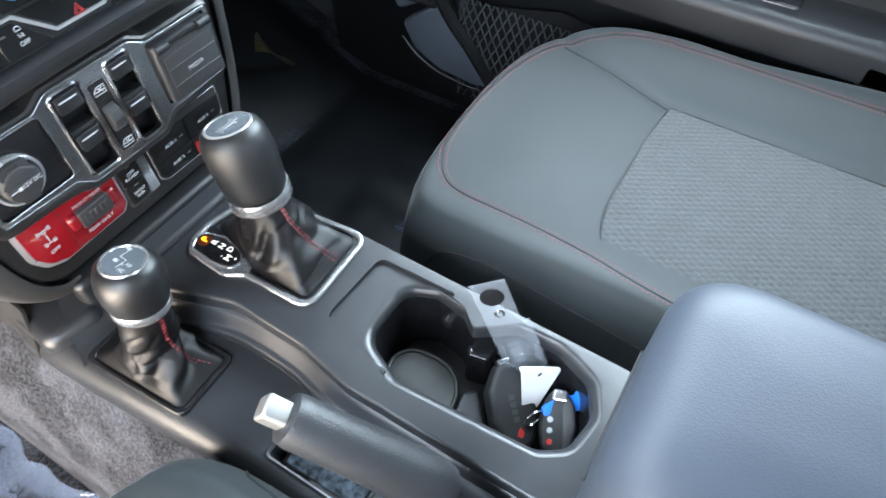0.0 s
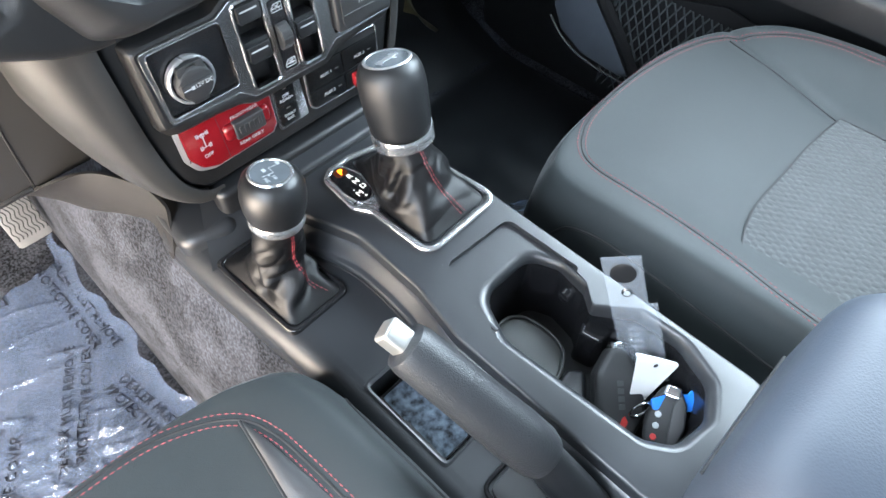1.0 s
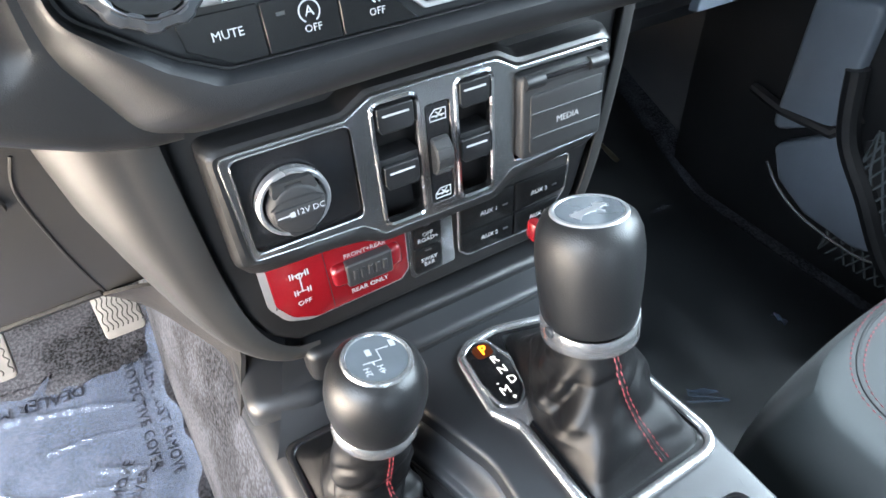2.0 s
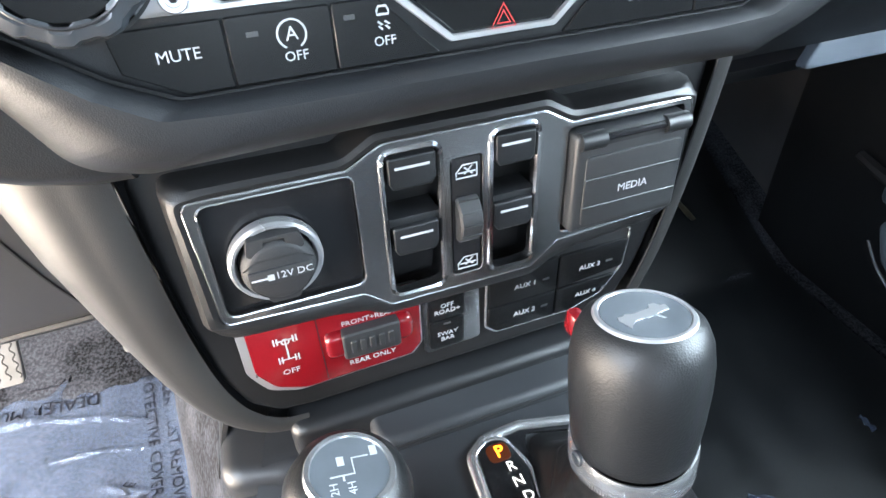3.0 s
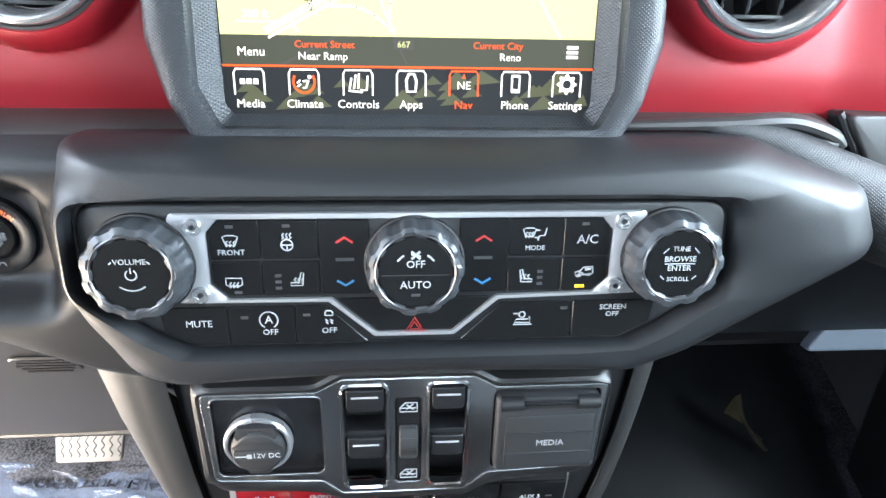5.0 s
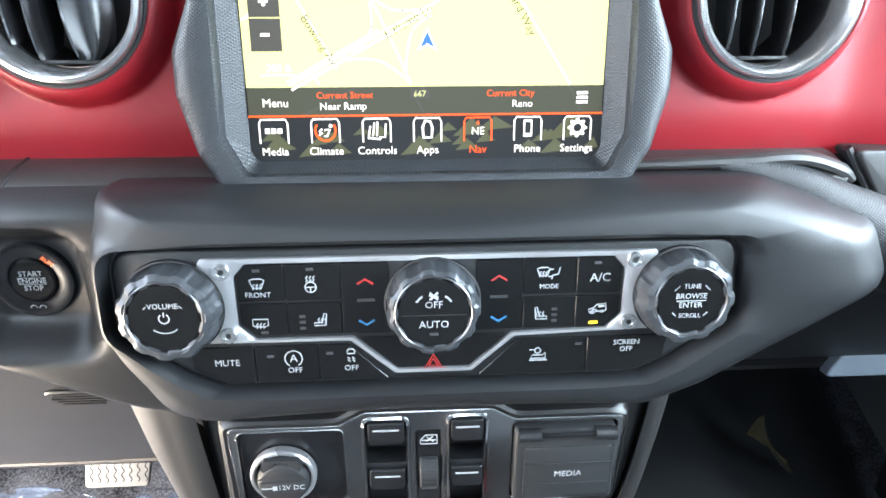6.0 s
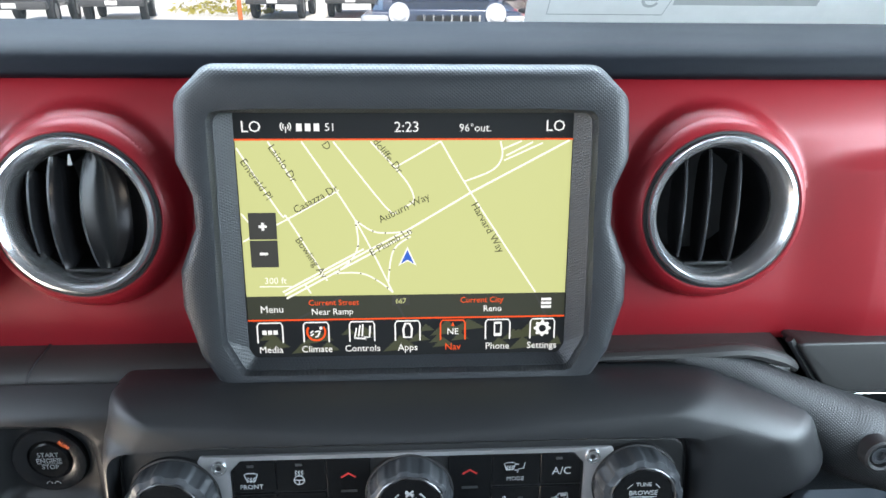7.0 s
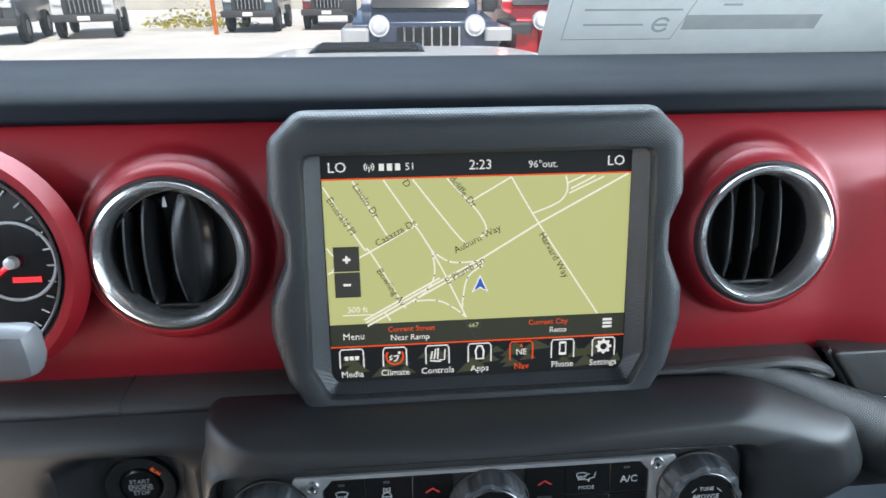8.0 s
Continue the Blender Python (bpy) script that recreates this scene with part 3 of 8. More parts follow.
def hv(x, z):
    return (x, (z - 1.247) / 0.9867)


pad_outline = rounded([hv(*p) for p in ((-0.157, 1.2830), (0.166, 1.2830), (0.228, 1.2610), (0.241, 1.2310), (0.150, 1.1760), (0.122, 1.1635), (-0.124, 1.1620), (-0.141, 1.1670), (-0.1605, 1.2020), (-0.1620, 1.2720))],
                      [0.024, 0.04, 0.016, 0.012, 0.02, 0.012, 0.012, 0.02, 0.03, 0.024], 6)
hvac_pts = [hv(*p) for p in ((-0.1478, 1.2575), (0.1478, 1.2575), (0.1492, 1.2170), (0.1190, 1.1960), (0.1020, 1.1880), (-0.1020, 1.1880), (-0.1190, 1.1960), (-0.1492, 1.2170))]
hvac_outline = rounded(hvac_pts, [0.012, 0.012, 0.014, 0.01, 0.01, 0.01, 0.01, 0.014], 7)
hvac_hole = rounded([(x * 1.010, (y + 0.025) * 1.03 - 0.025) for x, y in hvac_pts], [0.013, 0.013, 0.014, 0.01, 0.01, 0.01, 0.01, 0.014], 7)


def pad_band(outer, inner, steps, c, m, n=140):
    """A padded rim: each step gives (metres in from the outline, greatest share of the width, height)."""
    angles = sorted({round(math.atan2(y - c[1], x - c[0]), 5) for x, y in outer + inner} | {round(-math.pi + 2 * math.pi * i / n, 5) for i in range(n)})
    o, i = [Vector(p) for p in polar(outer, c, angles)], [Vector(p) for p in polar(inner, c, angles)]
    bm = bmesh.new()
    rows = []
    for d, share, w in steps:
        row = []
        for a, b in zip(o, i):
            width = (b - a).length
            want = d / width
            q = a.lerp(b, share if d > 1 or share >= 1 else 0.0 if d <= 0 else (share ** -3 + want ** -3) ** (-1 / 3))
            row.append(bm.verts.new(m @ Vector((q.x, q.y, w))))
        rows.append(row)
    for p, q in zip(rows, rows[1:]):
        for k in range(len(angles)):
            j = (k + 1) % len(angles)
            bm.faces.new((p[k], p[j], q[j], q[k]))
    return bm


part("centre_pad", pad_band(pad_outline, hvac_hole, [(0, 0, -0.055), (0, 0, -0.024), (0.0016, 0.05, -0.0185), (0.0045, 0.14, -0.0130), (0.0085, 0.25, -0.0074), (0.0135, 0.38, -0.0022), (0.0195, 0.54, 0.0022), (0.0260, 0.68, 0.0052), (0.034, 0.78, 0.0068), (9, 0.86, 0.0072), (9, 0.94, 0.0052), (9, 0.985, 0.0022), (9, 1.0, -0.0004), (9, 1.0, -0.006)], (0, -0.024), H), PAD, dash, "rounded grained black centre pad")
part("recess", prism(hvac_hole, -0.02, -0.0035, m=H), DARK, dash)
# textured grab-bar end that sweeps off to the passenger side
part("grab_bar", tube(smooth_path([(0.148, 0.000, 1.2805), (0.185, -0.003, 1.2705), (0.222, -0.010, 1.2510), (0.260, -0.019, 1.2330), (0.31, -0.028, 1.2260), (0.40, -0.030, 1.2240), (0.52, -0.025, 1.2260), (0.60, 0.0, 1.2300)], 6), [0.0035 + 0.0215 * min(1, i / 17) for i in range(43)], 22), BAR, dash, "cross-ribbed black passenger grab bar")
BOLT = plane_frame((0.2560, -0.0445, 1.2425), 8)
part("bolt_cup", lathe([(0.0062, -0.004), (0.0066, 0.0016), (0.0080, 0.0022), (0.0092, 0.0012), (0.0098, -0.006)], 28, BOLT), RUBBER, dash)
part("bar_bolt", lathe([(0.0, -0.0010), (0.0024, -0.0010), (0.0030, 0.0008), (0.0050, 0.0008), (0.0058, -0.0004), (0.0060, -0.008)], 24, BOLT), KNOBM, dash, "metal bolt of the grab bar")
# lower dash at the passenger's side, with the glove box
part("lower_panel", swept([(0.03, 1.277), (0.012, 1.262), (0.012, 1.235), (0.030, 1.185), (0.070, 1.110), (0.085, 1.085)], 0.13, 0.74, 24), PLASTIC, dash, "black lower dash panel")
part("glovebox_edge", prism(rounded([(0.322, -0.014), (0.72, -0.016), (0.72, 0.018), (0.342, 0.016)], 0.004), 0.0, 0.010, 0.004, 3, plane_frame((0, 0.094, 1.078), 12)), DOORGREY, dash, "blue-grey glove box edge")
part("lower_return", swept([(0.10, 1.066), (0.16, 1.02), (0.30, 0.98), (0.58, 0.96)], 0.12, 0.74, 20), DARK, dash)
# driver's side: knee panel that runs into the flank of the centre stack


EDGE = smooth_path([(-0.1365, 0, 1.205), (-0.1355, 0, 1.150), (-0.1335, 0, 1.110), (-0.1305, 0, 1.065), (-0.1255, 0, 1.028), (-0.1175, 0, 1.003), (-0.1040, 0, 0.9870), (-0.088, 0, 0.9835)], 8)


def knee_y(z):
    v = max(0.0, min(1.3, (1.205 - z) / 0.262))
    return -0.004 + 0.105 * v + 0.045 * v * v


def flank(u, v):
    """From the edge of the stack a broad rounded shoulder falls back to the knee panel."""
    k = round(v * (len(EDGE) - 1))
    p, d = EDGE[k], (EDGE[min(k + 1, len(EDGE) - 1)] - EDGE[max(0, k - 1)]).normalized()
    out = Vector((d.z, 0, -d.x))
    low = max(0.0, min(1.0, (v - 0.30) / 0.60))
    w1, w2 = 0.017 - 0.006 * low, 0.034 - 0.020 * low
    deep = max(0.035, min(0.175, knee_y(p.z) + 0.022))
    if u < 0.4:
        t = u / 0.4
        return p + out * w1 * t + Vector((0, -0.0205 - 0.0012 * math.sin(t * math.pi), 0))
    t = (u - 0.4) / 0.6 * math.pi / 2
    return p + out * (w1 + w2 * math.sin(t)) + Vector((0, -0.0205 + deep * (1 - math.cos(t)), 0))


def knee(u, v):
    z = 1.205 - 0.262 * v
    return (-0.150 - 0.54 * u, knee_y(z), z)


part("knee_panel", sheet(knee, 30, 24), KNEE, dash, "dark grey knee panel")
part("gap_fill", tube([p + Vector((0.0025, -0.0085, 0)) for p in EDGE], 0.0045, 8), DARK, dash)
part("stack_flank", sheet(flank, 28, len(EDGE) - 1), KNEE, dash, "rounded shoulder flowing into the centre stack")
# knee plastic darkened to brown: the shade under the shoulder is in the colour
SKIRTSHADE = material("grained plastic with brown shade", (0.017, 0.0155, 0.0145), 0.5, var=0.08, var_scale=9, grain=0.14, grain_scale=2200, kind="VORONOI")
SKIRT_TOP = smooth_path([(-0.216, 0.148, 0.944), (-0.165, 0.118, 0.956), (-0.138, 0.055, 0.966), (-0.132, 0.022, 0.958), (-0.137, 0.012, 0.944), (-0.1420, 0.004, 0.932)], 8)
SKIRT_FOOT = smooth_path([(-0.208, 0.262, 0.862), (-0.166, 0.176, 0.846), (-0.142, 0.100, 0.838), (-0.147, 0.058, 0.862), (-0.1490, 0.030, 0.880), (-0.1480, 0.008, 0.906)], 8)


def skirt(u, v):
    """Plastic that runs from under the shoulder down to the tunnel carpet."""
    k = round(v * (len(SKIRT_TOP) - 1))
    p = SKIRT_TOP[k].lerp(SKIRT_FOOT[k], u)
    return p + Vector((-0.008, -0.006, 0.003)) * math.sin(u * math.pi) * (1 - v)


part("stack_skirt", sheet(skirt, 14, len(SKIRT_TOP) - 1, thick=0.003), SKIRTSHADE, dash, "plastic skirt above the tunnel carpet, coloured dark to recede")
part("knee_lip", tube([(-0.21, 0.139, 0.952), (-0.30, 0.146, 0.945), (-0.69, 0.146, 0.945)], 0.004, 8), PLASTIC, dash)
grille = part("speaker_grille", prism(rounded(box_pts(-0.021, -0.010, 0.021, 0.010), 0.006), 0, 0.0015, 0.001, 1, plane_frame((-0.2328, 0.0398, 1.1076), -26)), KNEE, dash, "small slotted grille")
for i in range(5):
    part("slot", prism(box_pts(-0.018 + abs(i - 2) * 0.002, -0.0082 + i * 0.0038, 0.018 - abs(i - 2) * 0.002, -0.0066 + i * 0.0038), 0.0015, 0.0022, m=plane_frame((-0.2328, 0.0398, 1.1076), -26)), DARK, grille)
part("knee_seam", tube(smooth_path([knee(0.085, 0.26), knee(0.101, 0.36), knee(0.105, 0.55), knee(0.107, 0.75), knee(0.107, 0.98)], 6), 0.0010, 6), DARK, dash)
# pod that carries the start button
POD_LOW = [(-0.60, 1.225), (-0.30, 1.205), (-0.229, 1.1845), (-0.205, 1.1745), (-0.176, 1.1615), (-0.159, 1.1545), (-0.138, 1.1495), (-0.120, 1.1490)]


def pod_low(x):
    for (a, za), (b, zb) in zip(POD_LOW, POD_LOW[1:]):
        if x <= b:
            return za + (zb - za) * max(0.0, min(1.0, (x - a) / (b - a)))
    return POD_LOW[-1][1]


def pod(u, v):
    """The driver's side of the dash: a flat pod that swells into the centre pad, rolled under along its foot."""
    x = -0.52 + 0.395 * u ** 0.7
    low = pod_low(x)
    z = low + (1.2790 - low) * v
    # a shallow pocket about the button; its rim swells forward and runs into the pad
    out = math.hypot(max(0.0, abs(x + 0.2015) - 0.020), max(0.0, abs(z - 1.2285) - 0.018))
    t = max(0.0, min(1.0, (out - 0.002) / 0.018))
    y = -0.0135 + (z - 1.228) * 0.07 - 0.021 * t * t * (3 - 2 * t)
    foot = max(0.0, 1 - (z - low) / 0.014)
    top = max(0.0, 1 - (1.2790 - z) / 0.012)
    return (x, y + 0.016 * foot ** 2 + 0.016 * top ** 2, z)


part("switch_pod", sheet(pod, 60, 40, thick=0.004), PAD, dash, "black driver's side pod flowing into the centre pad")

start = thing("start_button", "round black engine start button with pale lettering", "button")
SB = plane_frame((-0.2015, -0.0140, 1.2285), 4)
part("collar", lathe([(0.0, 0.000), (0.0118, 0.000), (0.0126, 0.0012), (0.0184, 0.0026), (0.0200, 0.0024), (0.0208, 0.0008), (0.0210, -0.01)], 44, SB), GLOSS, start)
part("button", lathe([(0.0, 0.0022), (0.0103, 0.0022), (0.0112, 0.0014), (0.0115, 0.000)], 36, SB), BUTTON, start)
for k, wd in enumerate(("START", "ENGINE", "STOP")):
    lettering(wd, 0.0040, PRINT, start, SB, 0.0024, pos=(0, 0.0039 - 0.0040 * k))
for dy in (0.0018, -0.0018):
    part("rule", strokes([[(-0.0068, dy), (0.0068, dy)]], 0.0003, SB, 0.0023), PRINT, start)
lettering("RUN", 0.0032, DIMORANGE, start, SB, 0.0030, pos=(0.0100, 0.0108), turn=-43)
part("lamp_mark", strokes([arc(-0.0022, -0.0150, 0.0016, 0, 180, 6), arc(0.0022, -0.0150, 0.0016, 0, 180, 6)], 0.0004, SB, 0.0028), PRINT, start)

# ---- air vents ----


def air_vent(sx, angles, label):
    """A round vent: red flange, satin ring, dark bowl and upright vanes."""
    v = thing("air_vent", label, "air vent", "round dash vents")
    m = plane_frame((sx * VX, 0.0150, VZ), 9.6)
    part("ring", lathe([(0.0343, -0.014), (0.0346, -0.008), (0.0355, -0.002), (0.0370, 0.0022), (0.0390, 0.0042), (0.0408, 0.0034), (0.0418, 0.0008), (0.0418, -0.006)], 64, m), SATIN, v, "satin chrome ring")
    part("flange", lathe([(0.0425, -0.006), (0.0428, -0.0005), (0.0445, 0.0008), (0.0470, -0.0004), (0.0500, -0.0050), (0.0530, -0.0130)], 72, m), RED, v, "red collar")
    part("gasket", lathe([(0.0418, -0.004), (0.0421, 0.0006), (0.0436, 0.0004), (0.0436, -0.006)], 64, m), DARK, v)
    part("bowl", lathe([(0.0338, -0.012), (0.0335, -0.03), (0.031, -0.045), (0.0, -0.048)], 48, m), DARK, v, "dark hollow bowl")
    for x, a in angles:
        half = math.sqrt(max(0.0001, 0.0330 ** 2 - x * x))
        vm = m @ Matrix.Translation((x, 0, -0.010)) @ Matrix.Rotation(radians(a), 4, "Y")

        def fin(u, w, half=half):
            yy = (2 * u - 1) * half
            front = 0.007 * (1 - (yy / 0.036) ** 2)
            return vm @ Vector((0.0020 * math.sin(w * math.pi), yy, front - 0.024 * w * (0.3 + 0.7 * math.sqrt(max(0.0, 1 - (yy / half) ** 2)))))
        vane = part("vane", sheet(fin, 18, 8, thick=0.0011), GLOSS if sx < 0 else DARK, v, "curved black vane")
        part("vane_edge", tube([fin(k / 18, 0.0) for k in range(1, 18)], 0.00055, 6), KNOBM, vane)
    if sx < 0:
        part("pointer", prism([(-0.0012, 0.0), (0.0012, 0.0), (0.0004, 0.0055), (-0.0004, 0.0055)], 0, 0.0006, m=m @ Matrix.Translation((-0.001, 0.0265, -0.004))), PRINT, v)
    part("link", boxed(-0.014, -0.0325, -0.012, 0.014, -0.0305, -0.008, 0.0005), PLASTIC, v).matrix_basis = m
    return v


air_vent(-1, ((-0.0235, -12), (-0.0130, -15), (0.006, -58)), "round air vent with satin chrome ring and tilted vanes")
air_vent(1, ((-0.0185, -4), (-0.0048, -6), (0.0120, -8)), "round air vent with satin chrome ring and upright vanes")

# ---- touchscreen ----
S = plane_frame((0, 0, 1.30), 10.15)
screen = thing("touchscreen", "lit touchscreen with a street map in a ribbed charcoal surround", "touchscreen")
half = [(0.098, 0.141), (0.114, 0.1255), (0.116, 0.094), (0.1083, 0.0775), (0.1083, 0.060), (0.1185, 0.037), (0.1190, 0.0175), (0.1115, -0.0100), (0.1010, -0.0282)]
sur = half + [(-x, y) for x, y in reversed(half)]
opening = [(-0.0950, 0.1175), (0.0950, 0.1175), (0.0968, -0.0020), (0.0880, -0.0198), (-0.0880, -0.0198), (-0.0968, -0.0020)]
rr = [0.012, 0.012, 0.01, 0.005, 0.005, 0.008, 0.012, 0.012, 0.006]
part("surround", band(rounded(sur, rr + rr[::-1], 5), rounded(opening, 0.006, 4), [(0, -0.035), (0, 0.0015), (0.05, 0.0060), (0.14, 0.0098), (0.28, 0.0122), (0.45, 0.0130), (0.75, 0.0128), (0.92, 0.0118), (1.0, 0.0092), (1.0, 0.0058)], (0, 0.055), S), FRAME, screen, "ribbed charcoal surround with notched sides")
glass_in = [(-0.0866, 0.1240), (0.0866, 0.1240), (0.0870, -0.0100), (0.0840, -0.0148), (-0.0840, -0.0148), (-0.0870, -0.0100)]


def slope(u, v):
    a, b = slope.front, slope.back
    i = round(u * len(a)) % len(a)
    p = Vector((*a[i], 0.0060)).lerp(Vector((*b[i], -0.0006)), v)
    return S @ p


slope.front, slope.back = rounded(opening, 0.006, 4), rounded(glass_in, 0.004, 4)
part("inner_bezel", sheet(slope, len(slope.front), 3, closed=True), FRAME, screen, "sloped inner bezel")
display = part("display", prism(rounded(box_pts(-0.0885, -0.0160, 0.0885, 0.1250), 0.003), -0.004, -0.0004, m=S), D_BLACK, screen, "lit glass display")
part("map_ground", filled([box_pts(-0.0866, 0.0203, 0.0866, 0.1035)], S, -0.0002), D_MAP, display, "khaki street map")
part("info_bar", filled([box_pts(-0.0866, 0.0074, 0.0866, 0.0205)], S, 0.0001), D_INFO, display)
rng = random.Random(4)
tri = []
for i in range(26):
    x, y = -0.084 + rng.random() * 0.168, -0.014 + rng.random() * 0.014
    s = 0.004 + rng.random() * 0.006
    tri.append([(max(-0.086, x - s), y), (min(0.086, x + s), y + s * 0.2), (x, min(0.006, y + s))])
part("pattern", filled(tri, S, -0.0003, 0.0001), D_CAMO, display)
for y in (0.1040, 0.0070):
    part("red_rule", strokes([[(-0.0868, y), (0.0868, y)]], 0.0009, S, 0.0004), D_RED, display)


def mm(pts):
    return [(x / 1000, y / 1000) for x, y in pts]


roads = ([(-86, 100), (-66, 66), (-62, 63), (-43, 29)], [(-70, 103), (-52, 72)], [(-53, 103), (-27, 62), (-8, 22)],
         [(-37, 103), (-11, 69), (-5, 66)], [(-18, 103), (-1, 84), (4, 73), (-1, 69)], [(-5, 90), (18, 103)],
         [(18, 103), (34, 76), (70, 21)], [(-27, 62), (-18, 56), (-9, 55), (2, 56)], [(-27, 62), (-26, 48), (-32, 38), (-40, 33)],
         [(-40, 33), (-25, 33), (-15, 28), (-8, 22)], [(2, 53), (-7, 46), (-10, 32), (-10, 28)], [(30, 82), (45, 88), (50, 95), (49, 103)],
         [(50, 98.7), (60, 103)], [(51, 93), (71, 102)], [(52, 95.5), (66, 102.5)], [(-86, 51), (-62, 63), (-35, 78)], [(-86, 66), (-80, 57), (-83, 53)], [(-55, 27), (-52, 22)])
soft_roads = [[(p.x, p.y) for p in smooth_path([Vector((x, y, 0)) for x, y in mm(r)], 4)] for r in roads]
for r in soft_roads:
    part("street", strokes([r], 0.0009, S, 0.0003), D_ROAD, display)
avenue = mm([(-66, 20.5), (-22, 44), (2, 56.5), (34, 75.5), (85, 102.5)])
part("avenue", strokes([[(x, y + 0.0009) for x, y in avenue], [(x + 0.0008, y - 0.0012) for x, y in avenue[:3]], [(x - 0.001, y + 0.0024) for x, y in avenue[:2]]], 0.0011, S, 0.0004), D_ROAD, display)
for wd, x, y, a in (("Emerald Pl", -77, 83.7, -58), ("Laiolo Dr", -63, 91.8, -58), ("Casazza Dr", -47.2, 73.3, 28), ("dcliffe Dr", -9.2, 95.4, -52), ("Auburn Way", -1.3, 68.3, 26),
                    ("E Plumb Ln", -8.6, 50.1, 30), ("Harvard Way", 43.1, 57.3, -60), ("Bowling Av", -50.9, 41.8, -58), ("D", -40.5, 100.8, -58)):
    lettering(wd, 0.0056, D_INK, display, S, 0.0007, name="street_name", turn=a, pos=(x / 1000, y / 1000))
part("position_arrow_edge", filled([mm([(0.2, 47.5), (5, 37), (0.2, 39.5), (-4.8, 37)])], S, 0.0007), D_WHITE, display)
part("position_arrow", filled([mm([(0.2, 45.8), (3.6, 38.2), (0.2, 40.4), (-3.4, 38.2)])], S, 0.0010), D_BLUE, display, "blue position arrow")
part("zoom_button", filled([box_pts(-0.0825, 0.0522, -0.0681, 0.0664), box_pts(-0.0825, 0.0370, -0.0681, 0.0516)], S, 0.0007), D_BUTTON, display)
part("zoom_sign", filled([box_pts(-0.0773, 0.0584, -0.0731, 0.0598), box_pts(-0.0759, 0.0570, -0.0745, 0.0612), box_pts(-0.0776, 0.0437, -0.0734, 0.0451)], S, 0.0010), D_WHITE, display)
part("scale_bar", strokes([[(-0.079, 0.0262), (-0.062, 0.0262)]], 0.0006, S, 0.0006), D_ROAD, display)
lettering("300 ft", 0.0050, D_ROAD, display, S, 0.0006, name="scale_text", pos=(-0.0705, 0.0292))
for path in ([(-27, 62), (-18, 56), (-9, 55), (2, 56)], [(-27, 62), (-26, 48), (-32, 38), (-40, 33)], [(-40, 33), (-25, 33), (-15, 28), (-8, 22)], [(2, 53), (-7, 46), (-10, 32)]):
    curve = smooth_path([Vector((x, y, 0)) for x, y in mm(path)], 4)
    part("ramp_marks", filled([circle_pts(q.x, q.y, 0.00045, 8) for q in curve[1:-1:3]], S, 0.0006), D_INK, display, "dark direction marks on the ramps")
part("route_shield", filled([box_pts(-0.0085, 0.0148, 0.001, 0.0194)], S, 0.0006), D_BUTTON, display)
lettering("667", 0.0040, D_MAP, display, S, 0.0009, name="route_number", pos=(-0.0038, 0.0170))
for line in ([(-60, 7.5), (-35, 20.2)], [(-8, 20), (-2, 7.6)], [(70, 20.3), (76, 7.6)]):
    part("dim_street", strokes([mm(line)], 0.0011, S, 0.0003), D_BUTTON, display)
for wd, x, y, sz, mt in (("LO", -77.9, 110.2, 8.0, D_WHITE), ("2:23", 0.7, 110.0, 7.6, D_WHITE), ("96°out.", 35.8, 109.6, 5.6, D_WHITE), ("LO", 77.3, 110.5, 8.0, D_WHITE),
                         ("Menu", -73.4, 13.1, 5.6, D_WHITE), ("Current Street", -40.1, 16.6, 4.5, D_RED), ("Near Ramp", -41.0, 11.4, 4.9, D_WHITE), ("Current City", 40.5, 17.0, 4.5, D_RED), ("Reno", 46.5, 11.9, 4.9, D_WHITE)):
    lettering(wd, sz / 1000, mt, display, S, 0.0008, name="display_text", pos=(x / 1000, y / 1000))
part("radio_text", filled([box_pts(-0.0552 + i * 0.0044, 0.1082, -0.0552 + i * 0.0044 + 0.0028, 0.1120) for i in (0, 1, 2)], S, 0.0006), D_WHITE, display, "unlettered station bars")
lettering("51", 0.0056, D_WHITE, display, S, 0.0008, name="display_text", pos=(-0.0382, 0.1100))
part("signal_mark", strokes([[(-0.0605, 0.1075), (-0.0605, 0.1105)], arc(-0.0605, 0.1105, 0.0014, -50, 50, 5), arc(-0.0605, 0.1105, 0.0014, 130, 230, 5), arc(-0.0605, 0.1105, 0.0026, -50, 50, 5), arc(-0.0605, 0.1105, 0.0026, 130, 230, 5)], 0.0006, S, 0.0006), D_WHITE, display)
part("menu_bars", filled([box_pts(0.0735, 0.0118 + i * 0.0022, 0.0790, 0.0132 + i * 0.0022) for i in range(3)], S, 0.0006), D_WHITE, display)
